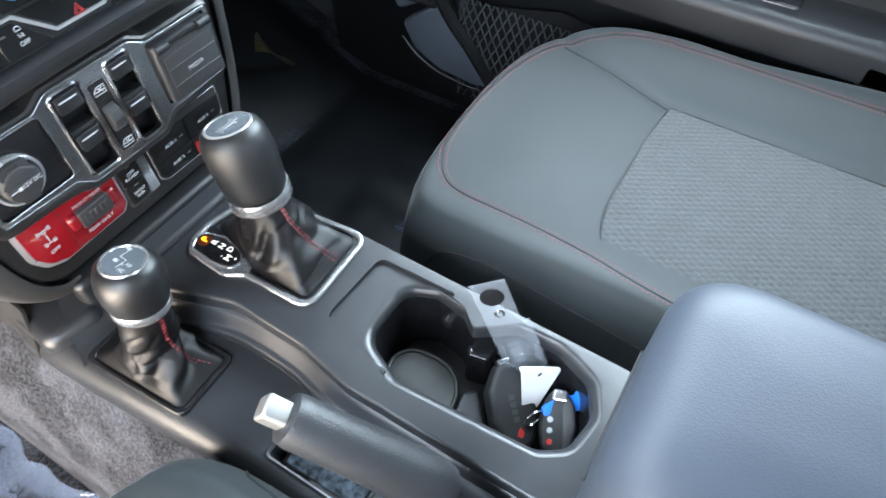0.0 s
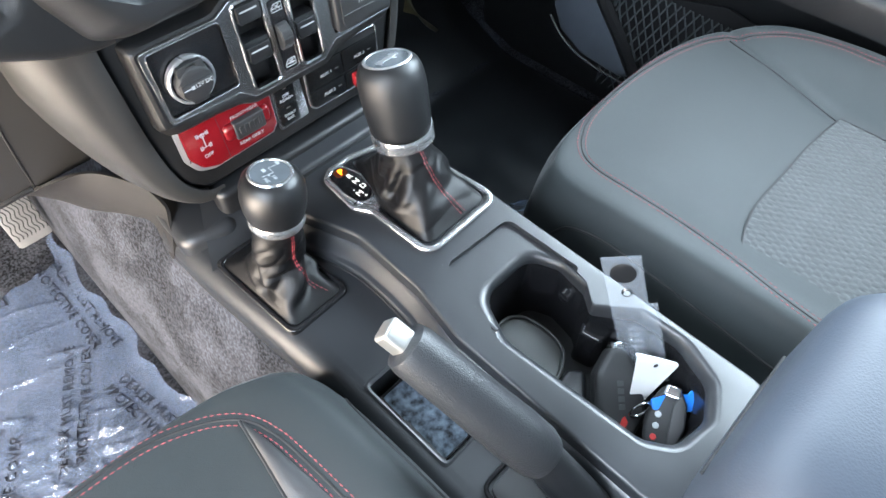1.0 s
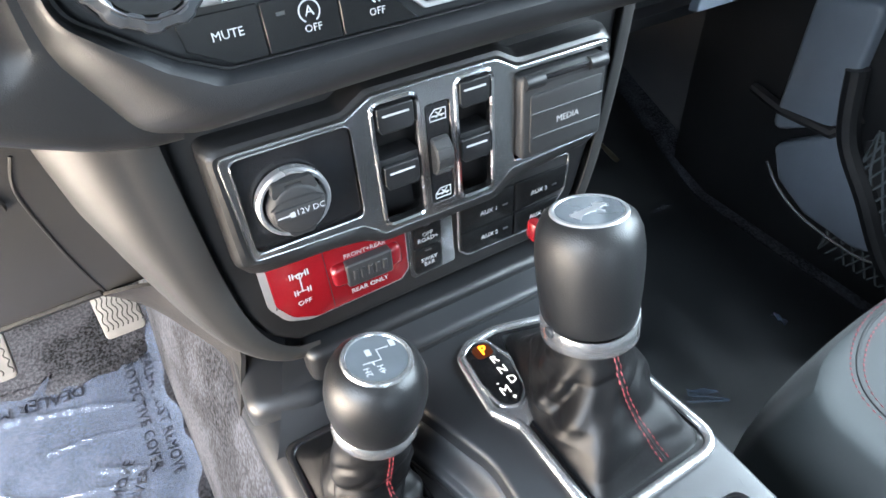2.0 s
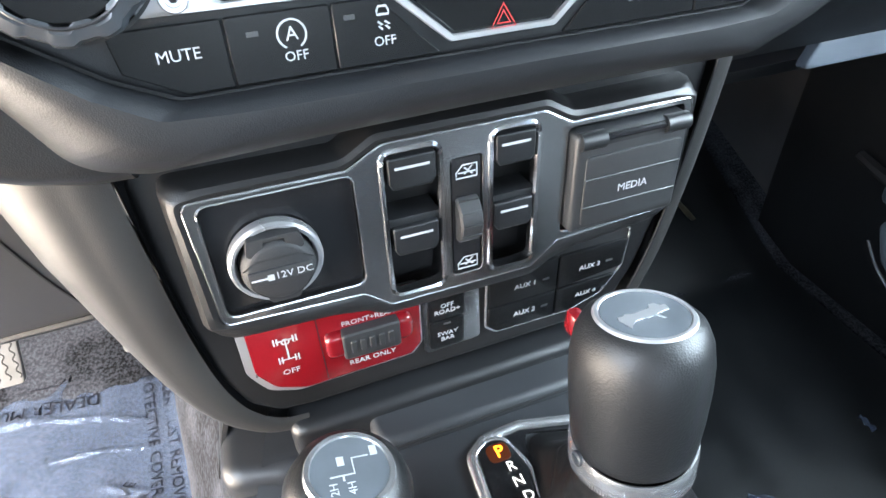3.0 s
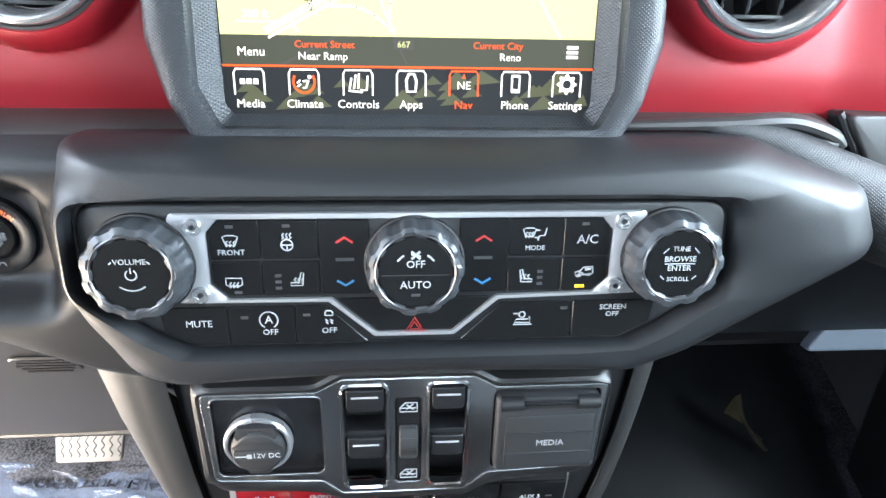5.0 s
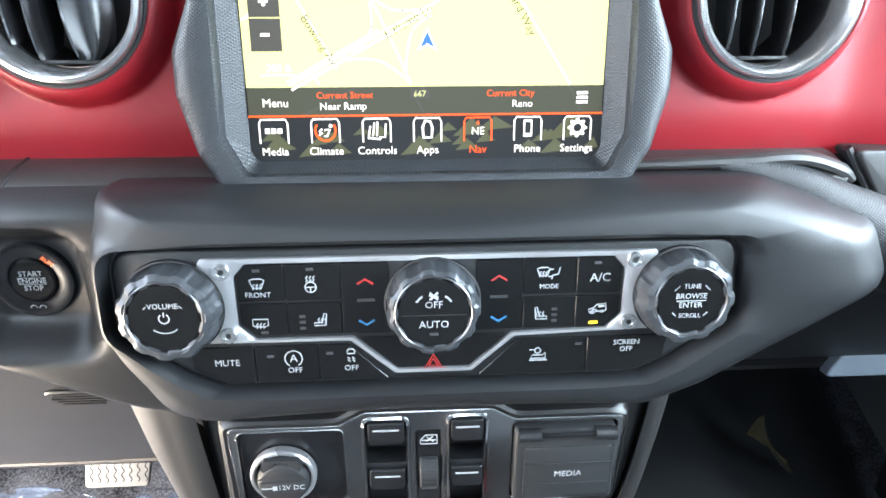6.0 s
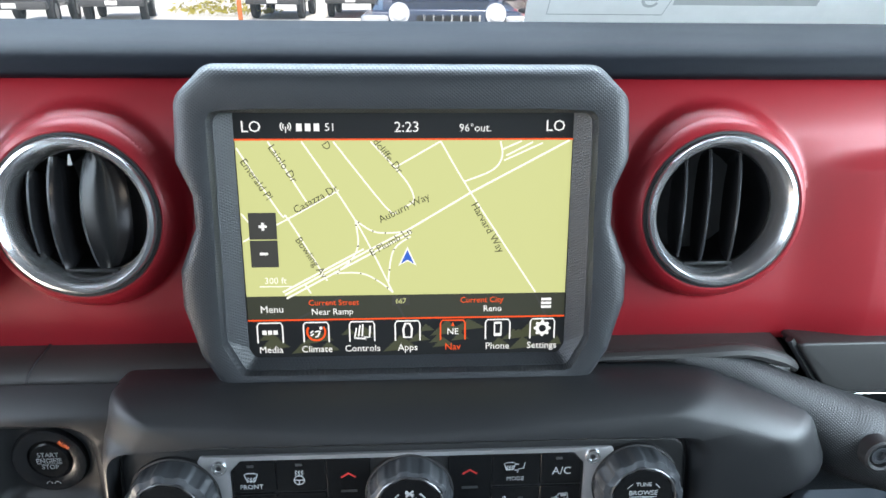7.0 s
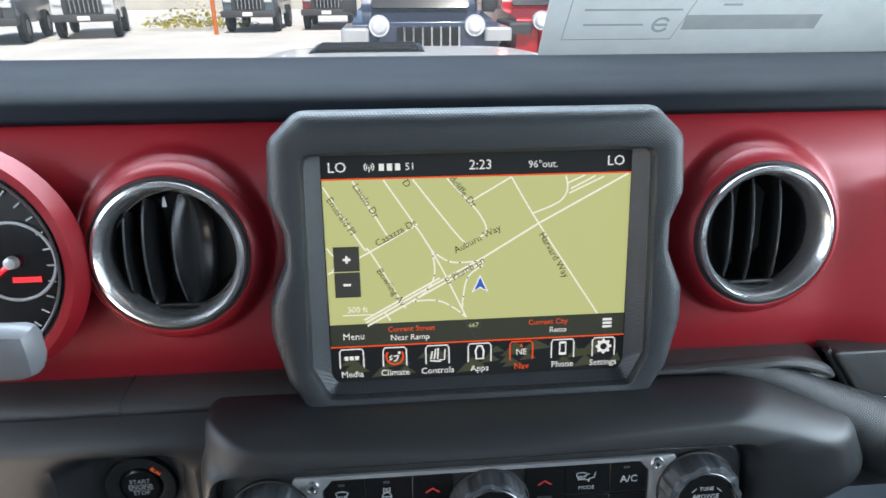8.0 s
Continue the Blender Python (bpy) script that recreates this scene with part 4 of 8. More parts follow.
for k, wd in enumerate(("Media", "Climate", "Controls", "Apps", "Nav", "Phone", "Settings")):
    x = -0.0752 + k * 0.02497
    hot = wd == "Nav"
    tab = part("app_tab", strokes([[(x - 0.0068, -0.006), (x - 0.0068, 0.0038), (x - 0.0058, 0.0055), (x + 0.0058, 0.0055), (x + 0.0068, 0.0038), (x + 0.0068, -0.006)]], 0.0008, S, 0.0006), D_RED if hot else D_WHITE, display)
    lettering(wd, 0.0054, D_RED if hot else D_WHITE, tab, S, 0.0008, name="app_name", pos=(x, -0.0102))
    if wd == "Media":
        part("app_icon", filled([box_pts(x - 0.0042 + i * 0.0030, -0.0012, x - 0.0019 + i * 0.0030, 0.0012) for i in range(3)], S, 0.0007), D_WHITE, tab)
    elif wd == "Climate":
        part("app_icon", strokes([arc(x, 0, 0.0049, -215, 35, 26)], 0.0011, S, 0.0007), D_RED, tab)
        part("app_icon", strokes([[(x - 0.0032, -0.0006), (x - 0.0016, 0.0008)], [(x - 0.0032, -0.0022), (x - 0.0014, -0.0010)], [(x - 0.0006, -0.0028), (x + 0.0008, -0.0026), (x + 0.0022, 0.0006)], [(x - 0.0006, 0.0002), (x + 0.0018, 0.0006)]], 0.0008, S, 0.0009), D_WHITE, tab)
        part("app_icon", filled([circle_pts(x + 0.0026, 0.0022, 0.0009, 10)], S, 0.0009), D_WHITE, tab)
    elif wd == "Controls":
        part("app_icon", strokes([[(x - 0.004, -0.003), (x - 0.003, 0.002)], [(x - 0.002, -0.003), (x - 0.001, 0.0035)], [(x, -0.003), (x + 0.0005, 0.004)], [(x + 0.001, -0.0035), (x + 0.004, -0.0035), (x + 0.0045, 0.003)], [(x - 0.0045, -0.0038), (x + 0.002, -0.0045)]], 0.0009, S, 0.0007), D_WHITE, tab)
    elif wd == "Apps":
        part("app_icon", strokes([[(x - 0.002, -0.004), (x + 0.002, -0.004), (x + 0.0024, 0.001), (x + 0.0012, 0.004), (x - 0.0012, 0.004), (x - 0.0024, 0.001), (x - 0.002, -0.004)]], 0.0012, S, 0.0007), D_WHITE, tab)
    elif hot:
        lettering("NE", 0.0052, D_WHITE, tab, S, 0.0008, name="app_icon", pos=(x, -0.0012))
        part("app_icon", filled([[(x - 0.0009, 0.0022), (x + 0.0009, 0.0022), (x, 0.0044)]], S, 0.0007), D_RED, tab)
    elif wd == "Phone":
        part("app_icon", filled([rounded(box_pts(x - 0.0022, -0.0042, x + 0.0022, 0.0042), 0.0006, 2)], S, 0.0007), D_WHITE, tab)
        part("app_icon", filled([box_pts(x - 0.0014, -0.0024, x + 0.0014, 0.0030)], S, 0.0010), D_BLACK, tab)
    else:
        cog = [(x + (0.0048 if i % 4 < 2 else 0.0037) * math.cos(i * math.pi / 16 - 0.1), (0.0048 if i % 4 < 2 else 0.0037) * math.sin(i * math.pi / 16 - 0.1)) for i in range(32)]
        part("app_icon", filled([cog], S, 0.0007), D_WHITE, tab)
        part("app_icon", filled([circle_pts(x, 0, 0.0020, 20)], S, 0.0010), D_BLACK, tab)

# ---- climate panel ----
hvac = thing("climate_panel", "black climate control panel with metal trim and three knobs", "control panel")
part("faceplate", prism(hvac_outline, -0.006, -0.0005, 0.0025, 3, H), PLASTIC, hvac, "satin black faceplate")
trim_out = rounded([hv(*p) for p in ((-0.107, 1.2530), (0.107, 1.2530), (0.1085, 1.2500), (0.1005, 1.2310), (0.1085, 1.2125), (0.0400, 1.2105), (0.0190, 1.1925), (-0.0190, 1.1925), (-0.0400, 1.2105), (-0.1085, 1.2110), (-0.1005, 1.2300), (-0.1085, 1.2500))], 0.002, 3)
trim_in = rounded([hv(*p) for p in ((-0.0870, 1.2502), (0.0870, 1.2502), (0.0925, 1.2440), (0.0925, 1.2205), (0.0850, 1.2135), (0.0385, 1.2125), (0.0178, 1.1945), (-0.0178, 1.1945), (-0.0385, 1.2125), (-0.0850, 1.2125), (-0.0925, 1.2195), (-0.0925, 1.2440))], 0.002, 3)
part("metal_trim", band(trim_out, trim_in, [(0, -0.0005), (0, 0.0008), (0.12, 0.0013), (0.88, 0.0013), (1, 0.0008), (1, -0.0005)], (0, -0.022), H), SILVER, hvac, "brushed metal trim ring")
for x, z in ((-0.0975, 1.2470), (-0.0972, 1.2152), (0.0968, 1.2482), (0.0960, 1.2166)):
    s = part("screw", lathe([(0.0, 0.0022), (0.0022, 0.0022), (0.0024, 0.0030), (0.0036, 0.0030), (0.0041, 0.0018), (0.0041, 0.0)], 20, H @ Matrix.Translation((*hv(x, z), 0.0))), SATIN, hvac, "small metal screw")
    part("screw_slot", filled([circle_pts(*hv(x, z), 0.0013, 6)], H, 0.0023), DARK, s)

cols = (-0.0915, -0.0694, -0.0432, -0.0205)
row1, row2 = (1.2316, 1.2496), (1.2140, 1.2304)


def key(pts, name="key"):
    return part(name, prism(rounded([hv(*p) for p in pts], 0.001, 2), -0.001, 0.0006, 0.0004, 1, H), BUTTON, hvac)


def led(parent, x, z, w=0.0034, mat=None):
    part("lamp", filled([box_pts(hv(x, z)[0] - w / 2, hv(x, z)[1] - 0.0007, hv(x, z)[0] + w / 2, hv(x, z)[1] + 0.0007)], H, 0.0006), mat or PRINTGREY, parent)


def icon(parent, lines, width=0.0005, mat=None, w=0.0006):
    part("icon", strokes(lines, width, H, w), mat or PRINT, parent)


def at(x, z, pts, s=0.001):
    cx, cy = hv(x, z)
    return [(cx + px * s, cy + py * s) for px, py in pts]


WAVE = [(-0.5, -1.6), (0.4, -0.8), (-0.4, 0.2), (0.5, 1.2)]


def waves(x, z, dx=1.6, n=3, dy=0.0):
    return [at(x, z, [(px + dx * (i - (n - 1) / 2), py + dy) for px, py in WAVE]) for i in range(n)]


SHIELD = [(-3.4, 2.2), (-1.6, 2.9), (1.6, 2.9), (3.4, 2.2), (2.0, -1.6), (-2.0, -1.6), (-3.4, 2.2)]
REARW = [(-3.6, 2.0), (3.6, 2.0), (3.6, -1.2), (2.4, -1.8), (-2.4, -1.8), (-3.6, -1.2), (-3.6, 2.0)]
SEATI = [(-1.8, 2.6), (-1.0, 2.9), (-0.2, -0.6), (2.6, -0.8), (2.6, -1.8), (-1.4, -1.8), (-1.8, 2.6)]
for sx in (-1, 1):
    c = [-sx * q for q in cols]
    k1 = key([(c[1], row1[0]), (c[1], row1[1]), (sx * 0.0868, row1[1]), (c[0], 1.2440), (c[0], row1[0])])
    k2 = key([(c[2] + sx * 0.0004, row1[0]), (c[2] + sx * 0.0004, row1[1]), (c[1] - sx * 0.0004, row1[1]), (c[1] - sx * 0.0004, row1[0])])
    k3 = key([(c[3], row2[0]), (c[3], row1[1]), (c[2], row1[1]), (c[2], row2[0])])
    k4 = key([(c[1], row2[0]), (c[1], row2[1]), (c[0], row2[1]), (c[0], 1.2205), (sx * 0.0848, row2[0])])
    k5 = key([(c[2] + sx * 0.0004, row2[0]), (c[2] + sx * 0.0004, row2[1]), (c[1] - sx * 0.0004, row2[1]), (c[1] - sx * 0.0004, row2[0])])
    xm = sx * 0.0318
    part("arrow_up", strokes([at(xm, 1.2402, [(-3.8, -1.1), (0, 1.3), (3.8, -1.1)])], 0.0011, H, 0.0007), PRINTRED, k3, "red chevron")
    part("arrow_down", strokes([at(xm, 1.2198, [(-3.8, 1.1), (0, -1.3), (3.8, 1.1)])], 0.0011, H, 0.0007), PRINTBLUE, k3, "blue chevron")
    led(k3, xm, 1.2310, 0.0085)
    if sx < 0:
        icon(k1, [at(-0.082, 1.2400, SHIELD)] + waves(-0.082, 1.2392), 0.0006)
        lettering("FRONT", 0.0037, PRINT, k1, H, 0.0007, pos=hv(-0.082, 1.2348))
        led(k1, -0.082, 1.2468)
        icon(k2, [at(-0.0573, 1.2382, [(2.6 * math.cos(a * math.pi / 8), 2.6 * math.sin(a * math.pi / 8)) for a in range(17)]), at(-0.0573, 1.2382, [(-2.6, 0), (2.6, 0)]), at(-0.0573, 1.2382, [(0, 0), (0, -2.6)])] + waves(-0.0573, 1.2425), 0.0006)
        led(k2, -0.0573, 1.2470)
        icon(k4, [at(-0.082, 1.2208, REARW)] + waves(-0.082, 1.2196), 0.0006)
        led(k4, -0.0805, 1.2158)
        icon(k5, [at(-0.0532, 1.2212, [(-q[0], q[1]) for q in SEATI], 0.00135)] + waves(-0.0530, 1.2214), 0.0006)
        for i in range(3):
            led(k5, -0.0622, 1.2176 + i * 0.0030, 0.0028)
    else:
        lettering("A/C", 0.0062, PRINT, k1, H, 0.0007, pos=hv(0.0808, 1.2392))
        led(k1, 0.0792, 1.2468)
        icon(k2, [at(0.0530, 1.2425, SHIELD, 0.0009), at(0.0592, 1.2420, [(1.8, 3), (1.0, -0.5), (-1.6, -0.8), (-2.2, -3)]), at(0.0585, 1.2440, [(-2.6, 0), (-0.6, 0)]), at(0.0580, 1.2405, [(-2.6, 0), (-0.6, 0)])] + waves(0.0530, 1.2420, 1.4), 0.0006)
        lettering("MODE", 0.0033, PRINT, k2, H, 0.0007, pos=hv(0.0560, 1.2354))
        icon(k4, [at(0.0805, 1.2230, [(-4.2, -1.4), (-4.4, 0.2), (-2.0, 0.8), (-0.6, 2.6), (3.8, 3.0), (4.2, -0.2), (3.4, -0.8), (-4.2, -1.4)]), at(0.0790, 1.2220, [(-1.4, 0.2), (-0.6, 1.0), (0.6, 0.9), (1.2, 0.0)])], 0.0007)
        part("icon", filled([at(0.0805, 1.2230, [(0.4, 0.9), (3.2, 1.2), (3.4, 2.4), (0.2, 2.1)]), at(0.0805, 1.2230, [(-3.6, -2.4), (-1.6, -2.2), (-1.4, -0.9), (-3.4, -1.1)]), at(0.0805, 1.2230, [(1.4, -1.8), (3.2, -1.6), (3.2, -0.4), (1.6, -0.5)])], H, 0.0006), PRINT, k4)
        led(k4, 0.0787, 1.2162, 0.0044, AMBER)
        icon(k5, [at(0.0520, 1.2212, SEATI, 0.00135)] + waves(0.0520, 1.2214), 0.0006)
        for i in range(3):
            led(k5, 0.0592, 1.2178 + i * 0.0030, 0.0026)

kz = (1.1895, 1.2085)
km = key([(-0.1000, kz[0]), (-0.0868, kz[0]), (-0.0868, kz[1]), (-0.1170, kz[1]), (-0.1155, 1.1975)])
lettering("MUTE", 0.0047, PRINT, km, H, 0.0007, pos=hv(-0.0998, 1.2003))
ka = key([(-0.0862, kz[0]), (-0.0560, kz[0]), (-0.0560, kz[1]), (-0.0862, kz[1])])
icon(ka, [[(x, y) for x, y in arc(*hv(-0.0680, 1.2018), 0.0042, -60, 240, 16)]], 0.0006)
lettering("A", 0.0056, PRINT, ka, H, 0.0007, pos=hv(-0.0680, 1.2018))
lettering("OFF", 0.0041, PRINT, ka, H, 0.0007, pos=hv(-0.0676, 1.1955))
led(ka, -0.0790, 1.2032)
ke = key([(-0.0555, kz[0]), (-0.0215, kz[0]), (-0.0245, 1.1920), (-0.0415, kz[1]), (-0.0555, kz[1])])
icon(ke, [at(-0.0402, 1.2042, [(-1.8, -0.6), (-1.8, 0.6), (-1.2, 1.8), (1.2, 1.8), (1.8, 0.6), (1.8, -0.6), (-1.8, -0.6)]), at(-0.0412, 1.2005, [(-0.8, 1.2), (0.6, 0.2), (-0.6, -0.2), (0.6, -1.2)]), at(-0.0390, 1.2005, [(-0.8, 1.2), (0.6, 0.2), (-0.6, -0.2), (0.6, -1.2)])], 0.0007)
lettering("OFF", 0.0041, PRINT, ke, H, 0.0007, pos=hv(-0.0402, 1.1958))
led(ke, -0.0505, 1.2040)
kh = key([(-0.0172, 1.1952), (0.0172, 1.1952), (0.0365, 1.2118), (-0.0365, 1.2118)])
for r in (4.4, 2.3):
    part("warning_triangle", strokes([at(0.0, 1.1972, [(-r, -r * 0.62), (r, -r * 0.62), (0, r * 1.05), (-r, -r * 0.62)])], 0.0007, H, 0.0007), PRINTRED, kh, "red hazard triangle")
kd = key([(0.0215, kz[0]), (0.0760, kz[0]), (0.0760, kz[1]), (0.0415, kz[1]), (0.0245, 1.1920)])
icon(kd, [at(0.0522, 1.1990, [(-4, -1.2), (-3, 0.6), (2.2, 0.6), (3.4, 2.0), (3.6, -1.2), (-4, -1.2)]), at(0.0522, 1.1990, [(-4.5, -2.2), (4.5, -2.2)]), [(x, y) for x, y in arc(*hv(0.0518, 1.2020), 0.0015, 0, 360, 10)], at(0.0490, 1.2025, [(-1.5, 0), (1, 0)])], 0.0006)
led(kd, 0.0722, 1.2050)
ks = key([(0.0765, kz[0]), (0.1000, kz[0]), (0.1155, 1.1975), (0.1170, kz[1]), (0.0765, kz[1])])
lettering("SCREEN", 0.0038, PRINT, ks, H, 0.0007, pos=hv(0.0965, 1.2050))
lettering("OFF", 0.0038, PRINT, ks, H, 0.0007, pos=hv(0.0965, 1.2013))


KNOBRIM = material("dim metal knob rim", (0.13, 0.13, 0.135), 0.32, metal=0.9, var=0.05, var_scale=40)


def knob(x, z, r, cap_r, label):
    """A lobed knob with a bright rim and a dark cap."""
    m = H @ Matrix.Translation((*hv(x, z), 0.0))
    k = part("knob", lathe([(r * 0.98, -0.001), (r * 0.98, 0.003), (r * 0.965, 0.004), (r * 0.955, 0.0105), (r * 0.91, 0.0128), (cap_r + 0.0016, 0.0138), (cap_r, 0.0132), (cap_r, 0.008)], 144, m, 11, 0.0009), KNOBM, hvac, label)
    part("rim", lathe([(cap_r + 0.0003, 0.0136), (cap_r + 0.0008, 0.0141), (cap_r + 0.0013, 0.0137)], 64, m), KNOBRIM, k)
    part("cap", lathe([(0.0, 0.0132), (cap_r - 0.0006, 0.0132), (cap_r, 0.0126), (cap_r, 0.008)], 48, m), BUTTON, k)
    part("skirt", lathe([(r * 1.045, -0.0004), (r * 1.035, 0.0016), (r * 0.99, 0.0020)], 64, m), DARK, k)
    return k, m


kl, ml = knob(-0.1212, 1.2298, 0.0228, 0.0163, "smoked metallic volume knob")
lettering("VOLUME", 0.0035, PRINT, kl, ml, 0.0134, pos=(0, 0.0058))
part("icon", strokes([arc(0, 0, 0.0023, -240, 60, 14), [(0, 0.0006), (0, 0.0032)], arc(0, 0.001, 0.0082, 230, 310, 12), [(-0.0085, 0.0048), (-0.0072, 0.0060)], [(0.0085, 0.0048), (0.0072, 0.0060)]], 0.0006, ml, 0.0133), PRINT, kl)
kr, mr = knob(0.1207, 1.2310, 0.0228, 0.0163, "smoked metallic tuning knob")
for wd, dy, sz in (("TUNE", 0.0075, 0.0032), ("BROWSE", 0.0026, 0.0038), ("ENTER", -0.0018, 0.0038), ("SCROLL", -0.0072, 0.0030)):
    lettering(wd, sz, PRINT, kr, mr, 0.0134, pos=(0, dy))
part("icon", strokes([[(-0.0072, 0.0004), (0.0072, 0.0004)], [(-0.0085, 0.0055), (-0.0060, 0.0080)], [(0.0085, 0.0055), (0.0060, 0.0080)], [(-0.0085, -0.0055), (-0.0066, -0.0072)], [(0.0085, -0.0055), (0.0066, -0.0072)]], 0.0005, mr, 0.0133), PRINT, kr)
kc, mc = knob(0.0, 1.2288, 0.0225, 0.0170, "smoked metallic fan knob")
lettering("OFF", 0.0048, PRINT, kc, mc, 0.0134, pos=(0, 0.0040))
lettering("AUTO", 0.0050, PRINT, kc, mc, 0.0134, pos=(0, -0.0058))
part("split", strokes([[(-0.0150, -0.0010), (0.0150, -0.0010)]], 0.0005, mc, 0.0133), DARK, kc)
part("icon", strokes([[(-0.0019, 0.0066), (0.0019, 0.0102)], [(0.0019, 0.0066), (-0.0019, 0.0102)], [(-0.0021, 0.0090), (0.0021, 0.0078)]], 0.0011, mc, 0.0133), PRINT, kc)
part("icon", strokes([arc(0, 0, 0.0098, 122, 145, 6), arc(0, 0, 0.0098, 35, 58, 6)], 0.0009, mc, 0.0133), PRINT, kc)
part("lamp", filled([box_pts(-0.002, -0.0112, 0.002, -0.0100)], mc, 0.0133), PRINTGREY, kc)

# ---- lower centre stack ----
MEDIA = material("satin charcoal plastic", (0.022, 0.0225, 0.0235), 0.42, var=0.08, var_scale=20, grain=0.12, grain_scale=2200)
stack = thing("centre_stack", "black lower centre stack with rounded edges", "centre stack")
L = plane_frame((0, -0.031, 1.10), 4.57)
K = plane_frame((0, -0.019, 1.03), 2.0)


def kv(pts):
    return [(x, z - 1.03) for x, z in pts]


def lv(pts):
    return [(x, (z - 1.10) / 0.9968) for x, z in pts]


stack_pts = kv([(-0.1345, 1.190), (0.134, 1.190), (0.130, 1.115), (0.1240, 1.066), (0.1130, 1.022), (0.1000, 0.9960), (0.0800, 0.9900), (-0.0850, 0.9880), (-0.1020, 0.9900), (-0.1160, 1.0020), (-0.1245, 1.0250), (-0.1302, 1.0650), (-0.1335, 1.1100)])
part("face", prism(rounded(stack_pts, 0.012, 5), -0.05, 0.0, 0.005, 4, K), STACKBLACK, stack, "satin black face")
STRIP = smooth_path([(0.1345, -0.016, 1.185), (0.1325, -0.0175, 1.140), (0.1270, -0.019, 1.085), (0.1185, -0.0205, 1.035), (0.105, -0.022, 0.998), (0.090, -0.022, 0.984)], 8)


def strip(u, v):
    """The grained strip beside the face, bulged across and turned back on its far side."""
    k = round(v * (len(STRIP) - 1))
    p, d = STRIP[k], (STRIP[min(k + 1, len(STRIP) - 1)] - STRIP[max(0, k - 1)]).normalized()
    out = Vector((-d.z, 0, d.x))
    w = -0.001 + 0.0165 * u
    return p + out * w + Vector((0, 0.010 * u ** 3 - 0.0022 * math.sin(u * math.pi) + (0.05 if u > 0.95 else 0), 0))


part("side_strip", sheet(strip, 12, len(STRIP) - 1), KNEE, stack, "grained side strip")
part("strip_gap", tube([p + Vector((-0.001, -0.0012, 0)) for p in STRIP], 0.0008, 6), DARK, stack)
part("right_flank", sheet(lambda u, v: (0.128 - 0.008 * v + 0.03 * u, -0.015 + 0.30 * u, 1.19 - 0.22 * v), 8, 10), DARK, stack)

# ---- window switch panel with power socket and media door ----
sw = thing("switch_panel", "gunmetal switch panel with power socket, window switches and media door", "switch panel")
lip = lv([(-0.1225, 1.1440), (-0.0560, 1.1435), (-0.0420, 1.1520), (0.0370, 1.1520), (0.0505, 1.1440), (0.1160, 1.1445), (0.1165, 1.1340), (0.1130, 1.0690), (0.0480, 1.0625), (0.0335, 1.0545), (-0.0435, 1.0545), (-0.0555, 1.0605), (-0.1160, 1.0630), (-0.1225, 1.0720)])
bez = lv([(-0.1155, 1.1370), (-0.0530, 1.1368), (-0.0385, 1.1450), (0.0345, 1.1450), (0.0480, 1.1372), (0.1125, 1.1372), (0.1098, 1.0785), (0.0455, 1.0755), (0.0315, 1.0637), (-0.0408, 1.0637), (-0.0530, 1.0740), (-0.1133, 1.0768)])
part("housing", band(rounded(lip, 0.006, 4), rounded(bez, 0.004, 4), [(0, -0.018), (0, -0.008), (0.12, -0.0035), (0.35, 0.0005), (0.65, 0.0018), (0.9, 0.0014), (1.0, 0.0002), (1.0, -0.004)], (0, 0.002), L), STACKBLACK, sw, "raised rounded black housing")
part("backing", prism(rounded(bez, 0.004, 4), -0.0185, -0.0160, m=L), DARK, sw)
dc_hole = rounded(lv(box_pts(-0.1112, 1.0800, -0.0505, 1.1345)), 0.005, 4)
win_l = rounded(lv(box_pts(-0.0392, 1.0680, -0.0136, 1.1410)), 0.005, 4)
win_m = rounded(lv(box_pts(-0.0094, 1.0708, 0.0054, 1.1318)), 0.0022, 3)
win_r = rounded(lv(box_pts(0.0092, 1.0680, 0.0318, 1.1415)), 0.005, 4)
med_h = rounded(lv(box_pts(0.0468, 1.0795, 0.1085, 1.1345)), 0.003, 3)
part("bezel", prism(rounded(bez, 0.004, 4), -0.0045, 0.0016, 0.0006, 2, L, holes=[dc_hole, win_l, win_m, win_r, med_h]), GUNMETAL, sw, "brushed gunmetal bezel", angle=10)


def bright_edge(pts, r=0.0006, mat=None):
    part("bright_edge", tube([L @ Vector((x, y, 0.0014)) for x, y in pts], r, 6, loop=True), mat or CHROME, sw, "bright edge line")


for loop in (rounded(bez, 0.004, 4), dc_hole):
    bright_edge(loop, 0.0005, GUNMETAL)
for loop in (win_l, win_r):
    bright_edge(loop, 0.0015, CHROME)
part("socket_plate", prism(rounded(lv(box_pts(-0.1107, 1.0805, -0.0510, 1.1340)), 0.005, 4), -0.004, -0.0012, 0.0002, 1, L), GLOSS, sw, "gloss black socket plate")
DC = L @ Matrix.Translation((*lv([(-0.0865, 1.1045)])[0], 0))
sock = part("power_socket", lathe([(0.0190, 0.0), (0.0190, 0.0042), (0.0180, 0.0056), (0.0166, 0.0054), (0.0158, 0.0040), (0.0156, 0.0)], 56, DC), SILVER, sw, "silver power socket ring")
capm = DC @ Matrix.Translation((0.0004, -0.0014, 0.0))
part("socket_cap", lathe([(0.0, 0.0098), (0.0118, 0.0098), (0.0132, 0.0092), (0.0142, 0.0078), (0.0150, 0.0062), (0.0152, 0.0)], 48, capm), RUBBER, sock, "black rubber socket cap")
